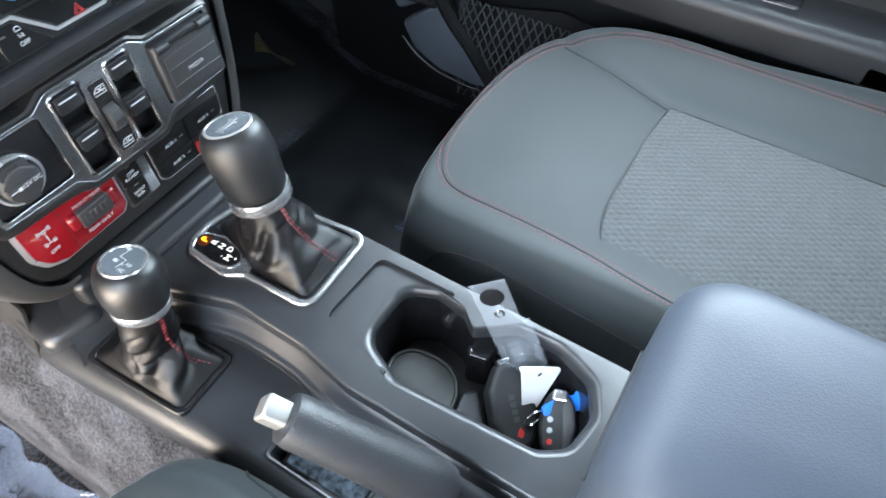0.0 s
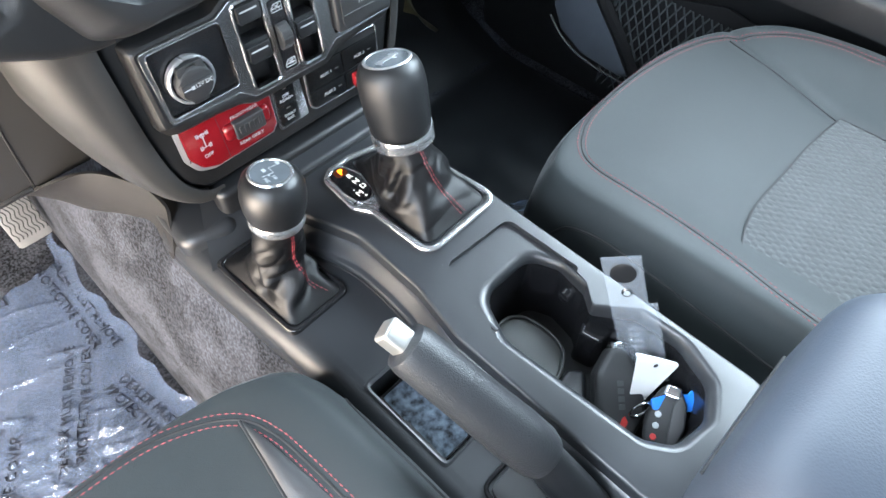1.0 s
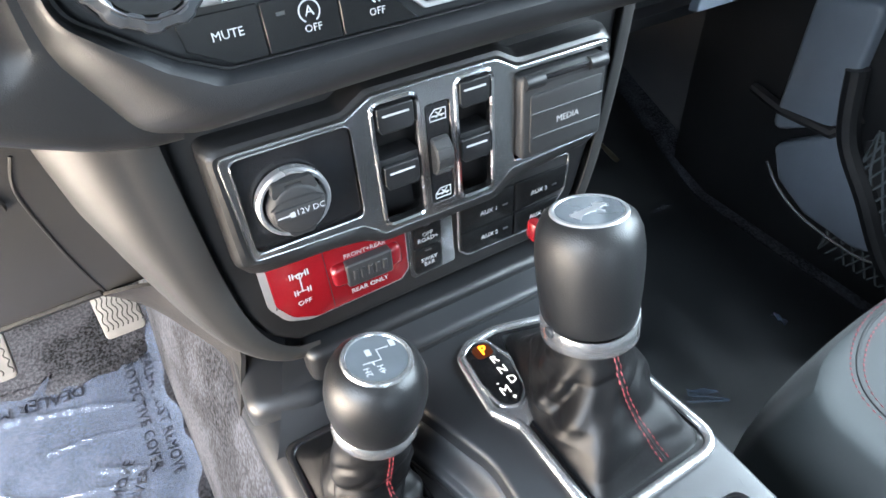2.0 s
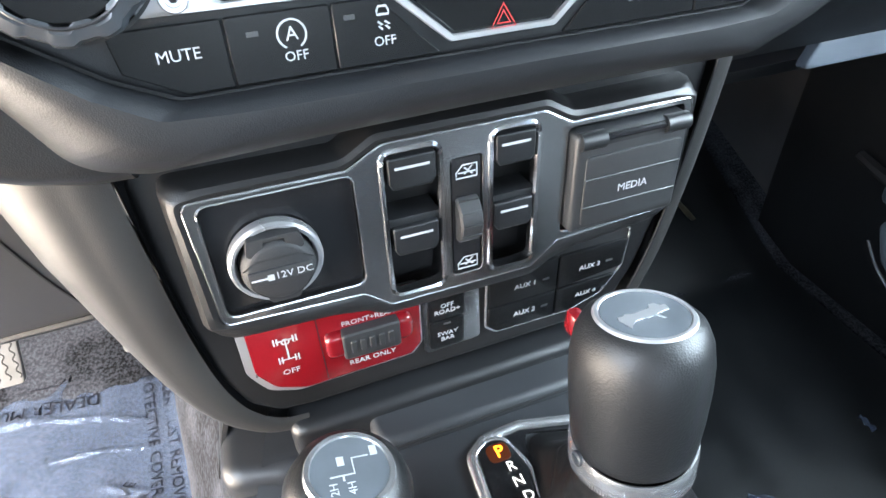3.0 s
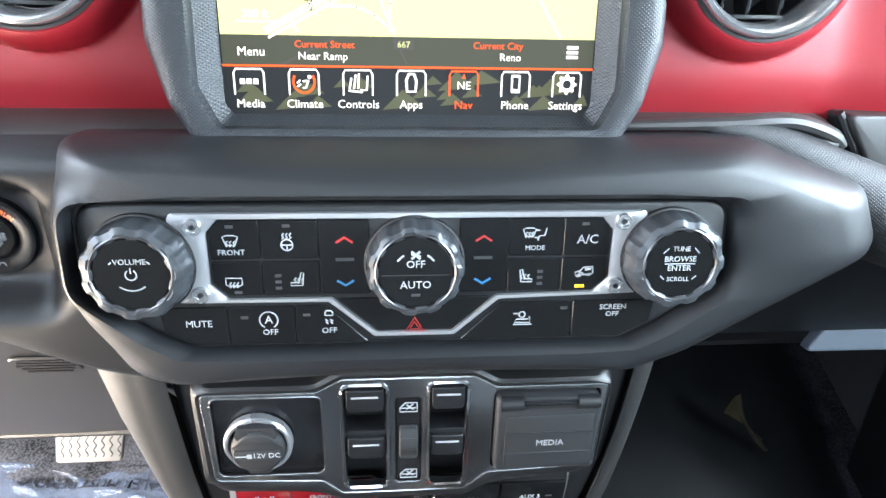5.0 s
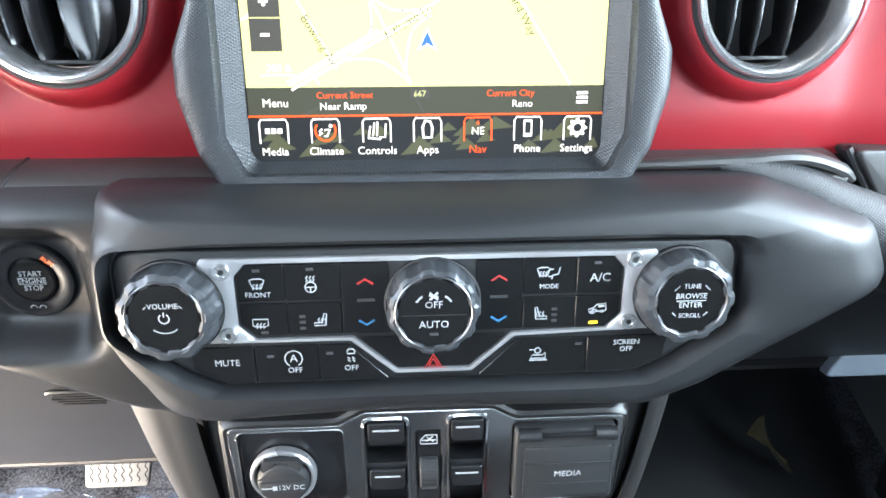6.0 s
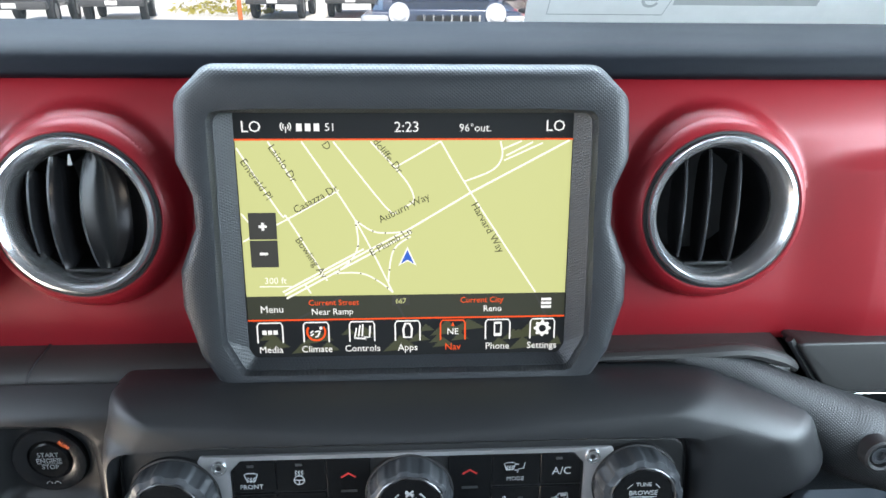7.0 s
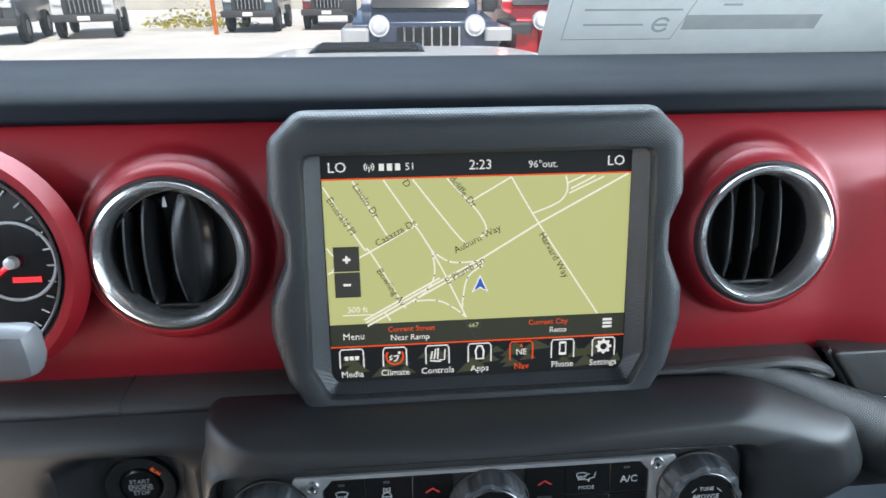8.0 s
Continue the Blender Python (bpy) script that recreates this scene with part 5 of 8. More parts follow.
part("cap_hinge", prism(rounded([(-0.0118, 0.0090), (0.0118, 0.0090), (0.0102, 0.0168), (-0.0102, 0.0168)], 0.0022, 4), 0.003, 0.0090, 0.0014, 3, capm, holes=[rounded(box_pts(-0.0042, 0.0122, 0.0042, 0.0150), 0.0006, 2)]), RUBBER, sock, "hinge of the cap with its slot")
part("cap_tab", prism(rounded([(-0.0058, -0.0164), (0.0058, -0.0164), (0.0085, -0.0110), (-0.0085, -0.0110)], 0.002, 3), 0.003, 0.0078, 0.0014, 2, capm), RUBBER, sock)
part("cap_groove", strokes([arc(0, 0, 0.0128, 195, 345, 18), [(-0.0140, 0.0040), (-0.0085, 0.0072), (0.0085, 0.0072), (0.0140, 0.0040)]], 0.0007, capm, 0.0096), DARK, sock)
part("cap_bar", prism(rounded([(-0.0128, -0.0040), (0.0128, -0.0040), (0.0128, 0.0030), (-0.0128, 0.0030)], 0.0015, 3), 0.0092, 0.0108, 0.0007, 2, capm), RUBBER, sock, "raised finger bar")
lettering("12V DC", 0.0046, PRINT, sock, capm, 0.0110, pos=(0.0052, -0.0004))
part("plug_mark", strokes([[(-0.0118, -0.0006), (-0.0050, -0.0006)]], 0.0009, capm, 0.0109), PRINT, sock)
part("plug_mark", filled([box_pts(-0.0054, -0.0020, -0.0028, 0.0008)], capm, 0.0109), PRINT, sock)


def rocker(x, z, w):
    """One window rocker with its pale line and finger ribs."""
    m = L @ Matrix.Translation((*lv([(x, z)])[0], 0.0))
    r = part("window_switch", prism(rounded([(-w, 0.0065), (w, 0.0065), (w, -0.0050), (w * 0.82, -0.0082), (-w * 0.82, -0.0082), (-w, -0.0050)], 0.0012, 3), -0.010, 0.0030, 0.0022, 3, m), PLASTIC, sw, "black window rocker")
    part("switch_line", filled([box_pts(-w * 0.72, 0.0012, w * 0.72, 0.0024)], m, 0.0030), PRINT, r)
    for i in range(4):
        xx = (-0.54 + 0.36 * i) * w
        part("rib", prism(box_pts(xx - 0.0004, -0.0083, xx + 0.0004, -0.0066), 0.0, 0.0020, m=m), PLASTIC, r)


for x, w in ((-0.0264, 0.0104), (0.0205, 0.0094)):
    for z in (1.1318, 1.0985):
        rocker(x, z + (0.0005 if x > 0 else 0), w)
    part("switch_well", prism(lv(box_pts(x - w - 0.0022, 1.0670, x + w + 0.0022, 1.1420)), -0.016, -0.0145, m=L), DARK, sw)
    part("switch_shelf", prism(lv(box_pts(x - w - 0.0014, 1.1035, x + w + 0.0014, 1.1085)), -0.016, 0.0004, 0.001, 2, m=L), PLASTIC, sw)
mid = part("lock_plate", prism(rounded(lv(box_pts(-0.0090, 1.0712, 0.0050, 1.1314)), 0.002, 3), -0.002, 0.0008, 0.0003, 1, L), GLOSS, sw, "black centre strip")
wheel_m = L @ Matrix.Translation((*lv([(-0.0020, 1.1008)])[0], -0.004)) @ Matrix.Rotation(radians(90), 4, "Y")
lock = part("window_lock", lathe([(0.0, -0.0054), (0.0112, -0.0054), (0.0124, -0.0045), (0.0124, 0.0045), (0.0112, 0.0054), (0.0, 0.0054)], 28, wheel_m), RUBBER, sw, "ribbed black lock rocker")
for i in range(5):
    a = radians(-58 + i * 29)
    part("rib", boxed(-0.0046, -0.0006, 0.0118, 0.0046, 0.0006, 0.0131, 0.0002), RUBBER, lock).matrix_basis = L @ Matrix.Translation((*lv([(-0.0020, 1.1008)])[0], -0.004)) @ Matrix.Rotation(a, 4, "X")
for z in (1.1246, 1.0762):
    wx, wy = lv([(-0.0019, z)])[0]
    part("window_icon", strokes([[(wx - 0.0048, wy - 0.0030), (wx - 0.0048, wy - 0.0002), (wx - 0.0018, wy + 0.0032), (wx + 0.0048, wy + 0.0032), (wx + 0.0048, wy - 0.0030), (wx - 0.0048, wy - 0.0030)], [(wx - 0.004, wy - 0.0004), (wx + 0.0042, wy - 0.0004)], [(wx - 0.0012, wy - 0.0014), (wx + 0.0026, wy + 0.0024)], [(wx - 0.0012, wy + 0.0020), (wx + 0.0028, wy - 0.0016)]], 0.0008, L, 0.0008), PRINT, mid)
# hinged media door
md = part("media_door", prism(rounded(lv(box_pts(0.0478, 1.0815, 0.1075, 1.1325)), 0.003, 3), -0.002, 0.0075, 0.0035, 3, L), MEDIA, sw, "black hinged media door")
part("panel", prism(rounded(lv(box_pts(0.0532, 1.0850, 0.1045, 1.1215)), 0.0025, 3), 0.007, 0.0084, 0.0006, 2, L), MEDIA, md)
part("panel_rib", prism(lv(box_pts(0.0532, 1.1092, 0.1045, 1.1104)), 0.008, 0.0091, 0.0003, 1, L), PLASTIC, md)
part("panel_rib", prism(lv(box_pts(0.0532, 1.0945, 0.1045, 1.0955)), 0.008, 0.0089, 0.0003, 1, L), PLASTIC, md)
part("hinge_slot", prism(lv(box_pts(0.0635, 1.1262, 0.0945, 1.1318)), 0.0070, 0.0078, m=L), DARK, md)
part("hinge_pin", tube([L @ Vector((x, lv([(0, 1.1296)])[0][1], 0.0072)) for x in (0.0630, 0.0950)], 0.0017, 10), GLOSS, md)
for x in (0.0562, 0.1005):
    part("hinge_barrel", tube([L @ Vector((xx, lv([(0, 1.1290)])[0][1], 0.0062)) for xx in (x - 0.0065, x + 0.0060)], 0.0042, 12), PLASTIC, md)
lettering("MEDIA", 0.0056, PRINT, md, L, 0.0088, pos=lv([(0.0795, 1.1022)])[0])
part("bottom_line", tube([L @ Vector((x, lv([(0, 1.0800)])[0][1], 0.0020)) for x in (0.0480, 0.1070)], 0.0007, 6), CHROME, md)

# ---- axle lock switch, small keys and auxiliary switches ----
ax = thing("axle_lock_switch", "glossy red axle lock switch with grey rocker", "switch")
red_pts = kv([(-0.1085, 1.0585), (-0.0228, 1.0585), (-0.0228, 1.0165), (-0.0285, 1.0095), (-0.0860, 1.0078), (-0.1005, 1.0140), (-0.1085, 1.0270)])
part("edge", prism(rounded([(x * 1.0 - (0.0042 if x < -0.05 else -0.0012), y - (0.0024 if y < -0.005 else 0)) for x, y in red_pts], [0.004, 0.004, 0.004, 0.004, 0.013, 0.013, 0.013], 6), 0, 0.0016, 0.0006, 2, K), SILVER, ax, "silver edge")


def pillow_end(x0, x1):
    """A smooth capsule end that stands proud of the red plate."""
    return prism(rounded(kv(box_pts(x0, 1.0262, x1, 1.0422)), 0.0050, 6), 0.0028, 0.0082, 0.0038, 5, K)


part("plate", prism(rounded(red_pts, [0.004, 0.004, 0.004, 0.004, 0.012, 0.012, 0.012], 6), 0.0016, 0.0034, 0.0008, 2, K), REDGLOSS, ax, "glossy red plate")
part("division", strokes([kv([(-0.0755, 1.0550), (-0.0745, 1.0100)])], 0.0005, K, 0.0034), DARK, ax)
for x0, x1 in ((-0.0735, -0.0620), (-0.0380, -0.0275)):
    part("rocker_end", pillow_end(x0, x1), REDGLOSS, ax, "rounded glossy red rocker end")
rk = part("rocker", prism(rounded(kv(box_pts(-0.0650, 1.0250, -0.0352, 1.0424)), 0.002, 3), 0.003, 0.0094, 0.0046, 6, K), MEDIA, ax, "grey ribbed rocker")
for i in range(5):
    part("rib", prism(rounded(kv(box_pts(-0.0612 + i * 0.0048, 1.0300, -0.0582 + i * 0.0048, 1.0378)), 0.0008, 2), 0.0088, 0.0101, 0.0004, 1, m=K), MEDIA, rk)
lettering("FRONT+REAR", 0.0044, PRINT, ax, K, 0.0036, pos=kv([(-0.0500, 1.0450)])[0])
lettering("REAR ONLY", 0.0047, PRINT, ax, K, 0.0036, pos=kv([(-0.0500, 1.0165)])[0])
lettering("OFF", 0.0050, PRINT, ax, K, 0.0036, pos=kv([(-0.0915, 1.0235)])[0])
for z, w in ((1.0455, 0.0046), (1.0325, 0.0040)):
    part("axle_mark", strokes([kv([(-0.0912 - w, z), (-0.0912 + w, z)])] + [kv([(-0.0912 + sx * w + q, z - 0.0022), (-0.0912 + sx * w + q, z + 0.0022)]) for sx in (-1, 1) for q in (-0.0008, 0.0008)], 0.0008, K, 0.0035), PRINT, ax)
part("axle_mark", strokes([kv([(-0.0912, 1.0325), (-0.0912, 1.0455)]), [(x, y) for x, y in arc(-0.0912, 1.0445 - 1.03, 0.0018, 0, 360, 10)]], 0.0008, K, 0.0035), PRINT, ax)

keys = thing("mode_switches", "pair of small black mode switches on a silver base", "switch")
part("base", prism(rounded(kv([(-0.0212, 1.0585), (0.0105, 1.0585), (0.0125, 1.0050), (-0.0190, 1.0035), (-0.0212, 1.0080)]), 0.003, 3), 0, 0.0018, 0.0006, 2, K), GUNMETAL, keys, "brushed silver base")
for z0, z1, t1, t2 in ((1.0285, 1.0480, "OFF", "ROAD+"), (1.0075, 1.0278, "SWAY", "BAR")):
    k = part("switch_key", prism(rounded(kv([(-0.0182, z0), (0.0020, z0), (0.0020, z1), (-0.0182, z1)]), 0.003 if t1 == "SWAY" else 0.001, 3), 0.0018, 0.0038, 0.0007, 2, K), BUTTON, keys)
    lettering(t1, 0.0043, PRINT, k, K, 0.0040, pos=kv([(-0.0080, 1.0385 if t1 == "OFF" else 1.0180)])[0])
    lettering(t2, 0.0043, PRINT, k, K, 0.0040, pos=kv([(-0.0080, 1.0345 if t1 == "OFF" else 1.0140)])[0])
    part("lamp", filled([kv(box_pts(-0.0102, z1 - 0.0030, -0.0062, z1 - 0.0018))], K, 0.0039), PRINTGREY, k)

aux = thing("auxiliary_switches", "bank of four black auxiliary switches in a silver frame", "switch")
aux_pts = kv([(0.0150, 1.0585), (0.1015, 1.0585), (0.1000, 1.0300), (0.0880, 1.0130), (0.0680, 1.0058), (0.0215, 1.0062), (0.0150, 1.0120)])
part("frame", prism(rounded([(x * 1.015, y - (0.0016 if y < 0 else 0)) for x, y in aux_pts], 0.004, 4), 0, 0.0018, 0.0007, 2, K), GUNMETAL, aux, "silver frame")
part("well", prism(rounded(aux_pts, 0.004, 4), 0.0010, 0.0022, m=K), DARK, aux)
part("bright_edge", tube([K @ Vector((x * 1.004, y, 0.0026)) for x, y in rounded(aux_pts, 0.005, 6)], 0.0008, 6, loop=True), SATIN, aux, "bright edge line")
for n, pts, tx, tz in (("AUX 1", [(0.0160, 1.0268), (0.0572, 1.0268), (0.0572, 1.0500), (0.0160, 1.0500)], 0.0375, 1.0372),
                       ("AUX 2", [(0.0218, 1.0072), (0.0572, 1.0068), (0.0572, 1.0258), (0.0160, 1.0258), (0.0160, 1.0125)], 0.0382, 1.0170),
                       ("AUX 3", [(0.0582, 1.0268), (0.0990, 1.0310), (0.1002, 1.0500), (0.0582, 1.0500)], 0.0775, 1.0378),
                       ("AUX 4", [(0.0582, 1.0068), (0.0675, 1.0070), (0.0865, 1.0140), (0.0965, 1.0258), (0.0582, 1.0258)], 0.0775, 1.0178)):
    k = part("switch_key", prism(rounded(kv(pts), 0.001, 2), 0.0020, 0.0042, 0.0008, 2, K), BUTTON, aux)
    lettering(n, 0.0047, PRINT, k, K, 0.0044, pos=kv([(tx, tz)])[0])
    part("lamp", filled([kv(box_pts(tx + 0.0105, tz - 0.0003, tx + 0.0145, tz + 0.0010))], K, 0.0043), PRINTGREY, k)

# ---- centre console ----
con = thing("centre_console", "long black plastic centre console with cup holders", "centre console")
TOP = 0.965
FLAT = Matrix.Identity(4)
upper = rounded([(-0.052, 0.010), (0.083, 0.010), (0.088, -0.18), (0.086, -0.46), (0.070, -0.490), (-0.030, -0.490), (-0.048, -0.462), (-0.047, -0.27), (-0.036, -0.215), (-0.034, -0.140), (-0.058, -0.070)],
                [0.005, 0.01, 0.03, 0.03, 0.02, 0.02, 0.03, 0.05, 0.04, 0.05, 0.03], 7)
cup_pts = [(0.002, -0.258), (0.058, -0.258), (0.069, -0.285), (0.063, -0.316), (0.0505, -0.331), (0.061, -0.346), (0.073, -0.362), (0.074, -0.400), (0.060, -0.434), (0.034, -0.447), (0.002, -0.441), (-0.011, -0.420), (-0.017, -0.300)]
cup = rounded(cup_pts, [0.024, 0.022, 0.016, 0.008, 0.005, 0.005, 0.010, 0.028, 0.020, 0.018, 0.020, 0.022, 0.030], 9)
cup_edge = [(0.028 + (x - 0.028) * (1.135 if x > 0.028 else 1.22), -0.352 + (y + 0.352) * 1.085) for x, y in cup]
bin_pts = rounded([(-0.002, -0.2165), (0.0735, -0.2205), (0.0750, -0.300), (-0.018, -0.300), (-0.016, -0.262)], [0.010, 0.010, 0.004, 0.004, 0.02], 5)
carve(part("body", prism(upper, 0.58, TOP, 0.018, 7), CONSOLE, con, "grained black upper body"), prism(bin_pts, TOP - 0.0045, 1.05), prism(cup, 0.880, 1.05), prism(cup_edge, TOP - 0.0150, 1.05))


def cup_slope(u, v):
    """The broad rounded edge that falls from the deck into the cups."""
    k = round(u * len(cup)) % len(cup)
    (x0, y0), (x1, y1) = cup_edge[k], cup[k]
    a = v * math.pi / 2
    t = max(0.0, min(1.0, (y0 + 0.330) / 0.055))
    front = t * t * (3 - 2 * t) * 0.0046
    return (x0 + (x1 - x0) * math.sin(a), y0 + (y1 - y0) * math.sin(a), TOP + 0.0004 - front - (0.0135 - front) * (1 - math.cos(a)))


part("cup_rim", sheet(cup_slope, len(cup), 10, closed=True), CONSOLE, con, "broad rounded cup holder rim")
part("tray_rim", tube(smooth_path([(-0.0195, -0.290, TOP - 0.001), (-0.0175, -0.262, TOP - 0.001), (-0.0055, -0.2200, TOP - 0.001), (0.002, -0.2145, TOP - 0.001), (0.070, -0.2180, TOP - 0.001), (0.0765, -0.224, TOP - 0.001), (0.0785, -0.290, TOP - 0.001)], 6), 0.0022, 8, flat=0.5), CONSOLE, con)
SHELF_EDGE = smooth_path([(-0.1500, 0.03, 0), (-0.1490, -0.03, 0), (-0.1425, -0.13, 0), (-0.1370, -0.23, 0), (-0.1390, -0.40, 0), (-0.1410, -0.60, 0), (-0.1420, -0.82, 0)], 30)


def shelf(u, v):
    """The lower shelf: flat beside the main body, rounded over to the flank."""
    e = SHELF_EDGE[round(v * (len(SHELF_EDGE) - 1))]
    if u < 0.6:
        return (-0.030 + (e.x + 0.020 + 0.030) * u / 0.6, e.y, 0.928 + 0.0015 * (1 - u))
    if u < 0.85:
        a = (u - 0.6) / 0.25 * math.pi / 2
        return (e.x + 0.020 - 0.020 * math.sin(a), e.y, 0.928 - 0.024 * (1 - math.cos(a)))
    t = (u - 0.85) / 0.15
    return (e.x + 0.004 * t, e.y, 0.904 - 0.32 * t)


shelf_bm = sheet(shelf, 60, len(SHELF_EDGE) - 1)
bmesh.ops.delete(shelf_bm, geom=[f for f in shelf_bm.faces if f.calc_center_median().z > 0.92 and -0.1135 < f.calc_center_median().x < -0.073 and -0.324 < f.calc_center_median().y < -0.241], context="FACES")
part("side_shelf", shelf_bm, CONSOLE, con, "lower shelf beside the main body")
pk = rounded(box_pts(-0.1145, -0.326, -0.072, -0.238), 0.006, 4)
part("pocket_rim", band([(x + (0.004 if x > -0.09 else -0.004), y + (0.004 if y > -0.28 else -0.004)) for x, y in pk], pk, [(0, 0.9284), (0.5, 0.9296), (0.9, 0.9290), (1.0, 0.9270), (1.0, 0.892)], (-0.093, -0.282), FLAT), CONSOLE, con)
part("pocket_floor", prism(box_pts(-0.120, -0.36, -0.065, -0.235), 0.880, 0.893), DARK, con)
part("pocket_mat", prism(rounded(box_pts(-0.1075, -0.318, -0.0795, -0.2450), 0.003, 4), 0.893, 0.9055, 0.001, 2), CAMO, con, "mottled blue-grey pocket mat")
part("pocket_mat_rim", tube([(x, y, 0.9055) for x, y in rounded(box_pts(-0.1085, -0.319, -0.0785, -0.2440), 0.003, 4)], 0.0011, 6, loop=True), RUBBER, con)
SIDE = smooth_path([(-0.0585, -0.045, 0), (-0.0575, -0.072, 0), (-0.0400, -0.125, 0), (-0.0342, -0.160, 0), (-0.0362, -0.215, 0), (-0.0465, -0.268, 0), (-0.0482, -0.34, 0), (-0.0482, -0.47, 0)], 8)
SIDE_PROFILE = smooth_path([(-0.003, 0, 0.9520), (0.0015, 0, 0.9490), (0.0065, 0, 0.9415), (0.0095, 0, 0.9375), (0.0120, 0, 0.9362), (0.0145, 0, 0.9345), (0.0160, 0, 0.9295)], 4)


def side_wall(u, v):
    """The flared wall that falls from the upper body to the shelf."""
    k = round(v * (len(SIDE) - 1))
    p, d = SIDE[k], (SIDE[min(k + 1, len(SIDE) - 1)] - SIDE[max(0, k - 1)]).normalized()
    q = SIDE_PROFILE[round(u * (len(SIDE_PROFILE) - 1))]
    return p + Vector((d.y, -d.x, 0)) * q.x + Vector((0, 0, q.z))


part("side_wall", sheet(side_wall, len(SIDE_PROFILE) - 1, len(SIDE) - 1), CONSOLE, con, "flared wall between body and shelf")
part("shelf_seam", tube([side_wall(1.0, k / 56) + Vector((0, 0, 0.0006)) for k in range(57)], 0.0013, 6), DARK, con)


def ramp(x0, x1, zb, yb, zt, yt):
    """The console's front sweeps up to the stack in a hollow curve."""
    pr = smooth_path([(0, yb, zb), (0, yb + (yt - yb) * 0.45, zb + 0.003), (0, yb + (yt - yb) * 0.85, zb + (zt - zb) * 0.35), (0, yt, zt), (0, yt + 0.012, zt + 0.003)], 6)
    return sheet(lambda u, v: (x0 + (0.040 * v if x0 < -0.1 else 0) + (x1 - x0 - (0.040 * v if x0 < -0.1 else 0)) * u, pr[round(v * 24)].y, pr[round(v * 24)].z), 20, 24)


part("front_ramp", ramp(-0.140, -0.056, 0.9285, -0.052, 0.978, -0.010), CONSOLE, con, "hollow front of the side shelf")
part("front_riser", prism(rounded(box_pts(-0.058, -0.050, 0.082, 0.02), 0.012, 4), 0.955, 0.9735, 0.006, 5), CONSOLE, con, "raised front of the console")
part("front_step", prism(rounded(box_pts(-0.100, -0.030, 0.095, 0.03), 0.010, 4), 0.955, 0.9805, 0.006, 5), PLASTIC, con, "rounded step under the stack")
part("front_corner", prism(rounded([(-0.1465, -0.020), (-0.088, -0.034), (-0.088, 0.060), (-0.140, 0.060)], 0.018, 6), 0.89, 0.9440, 0.014, 7), CONSOLE, con, "rounded corner under the stack")
part("front_line", tube([(-0.052, -0.0495, 0.9690), (0.080, -0.0495, 0.9690)], 0.0011, 6), DARK, con)
well = cup


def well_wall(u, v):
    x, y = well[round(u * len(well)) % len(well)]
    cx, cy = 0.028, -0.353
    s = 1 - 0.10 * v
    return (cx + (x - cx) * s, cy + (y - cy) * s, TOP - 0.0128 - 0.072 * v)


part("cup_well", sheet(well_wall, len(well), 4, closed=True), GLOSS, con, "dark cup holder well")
part("cup_floor", prism(cup, 0.868, 0.886), DARK, con)
LINERGREY = material("grey-green liner rubber", (0.022, 0.024, 0.0225), 0.5, var=0.15, var_scale=30, grain=0.2, grain_scale=1200)
# divider and spring flaps between the two cups
part("divider", prism(rounded([(0.043, -0.330), (0.066, -0.322), (0.070, -0.352), (0.047, -0.350)], 0.006), 0.88, 0.934, 0.006, 3), GLOSS, con)
LINER = smooth_path([(-0.016, -0.290, 0), (-0.002, -0.276, 0), (0.016, -0.272, 0), (0.030, -0.283, 0), (0.034, -0.306, 0), (0.029, -0.326, 0), (0.012, -0.338, 0), (-0.014, -0.343, 0)], 6)
part("cup_liner", prism([(p.x, p.y) for p in LINER], 0.880, 0.916, 0.003, 3), LINERGREY, con, "grey rubber cup liner")
part("liner_lip", tube([(p.x, p.y, 0.9165) for p in LINER], 0.0017, 8), LINERGREY, con)
part("cup_shelf", prism(rounded([(-0.014, -0.344), (0.020, -0.340), (0.030, -0.352), (0.006, -0.372), (-0.012, -0.376)], 0.006), 0.88, 0.912, 0.005, 3), CONSOLE, con)
for x, y, z in ((0.064, -0.300, 0.935), (0.064, -0.352, 0.925)):
    part("grip_tab", lathe([(0.0, 0.006), (0.005, 0.005), (0.0075, 0.0)], 16, Matrix.Translation((x, y, z)) @ Matrix.Rotation(radians(-80), 4, "Y")), GLOSS, con)
# rear of the console beneath the armrest
part("rear_body", prism(rounded([(-0.035, -0.482), (0.083, -0.482), (0.083, -0.90), (-0.035, -0.90)], 0.012, 4), 0.58, 0.945, 0.01, 4), CONSOLE, con)

arm = thing("armrest", "padded grey vinyl armrest lid on the console", "armrest")


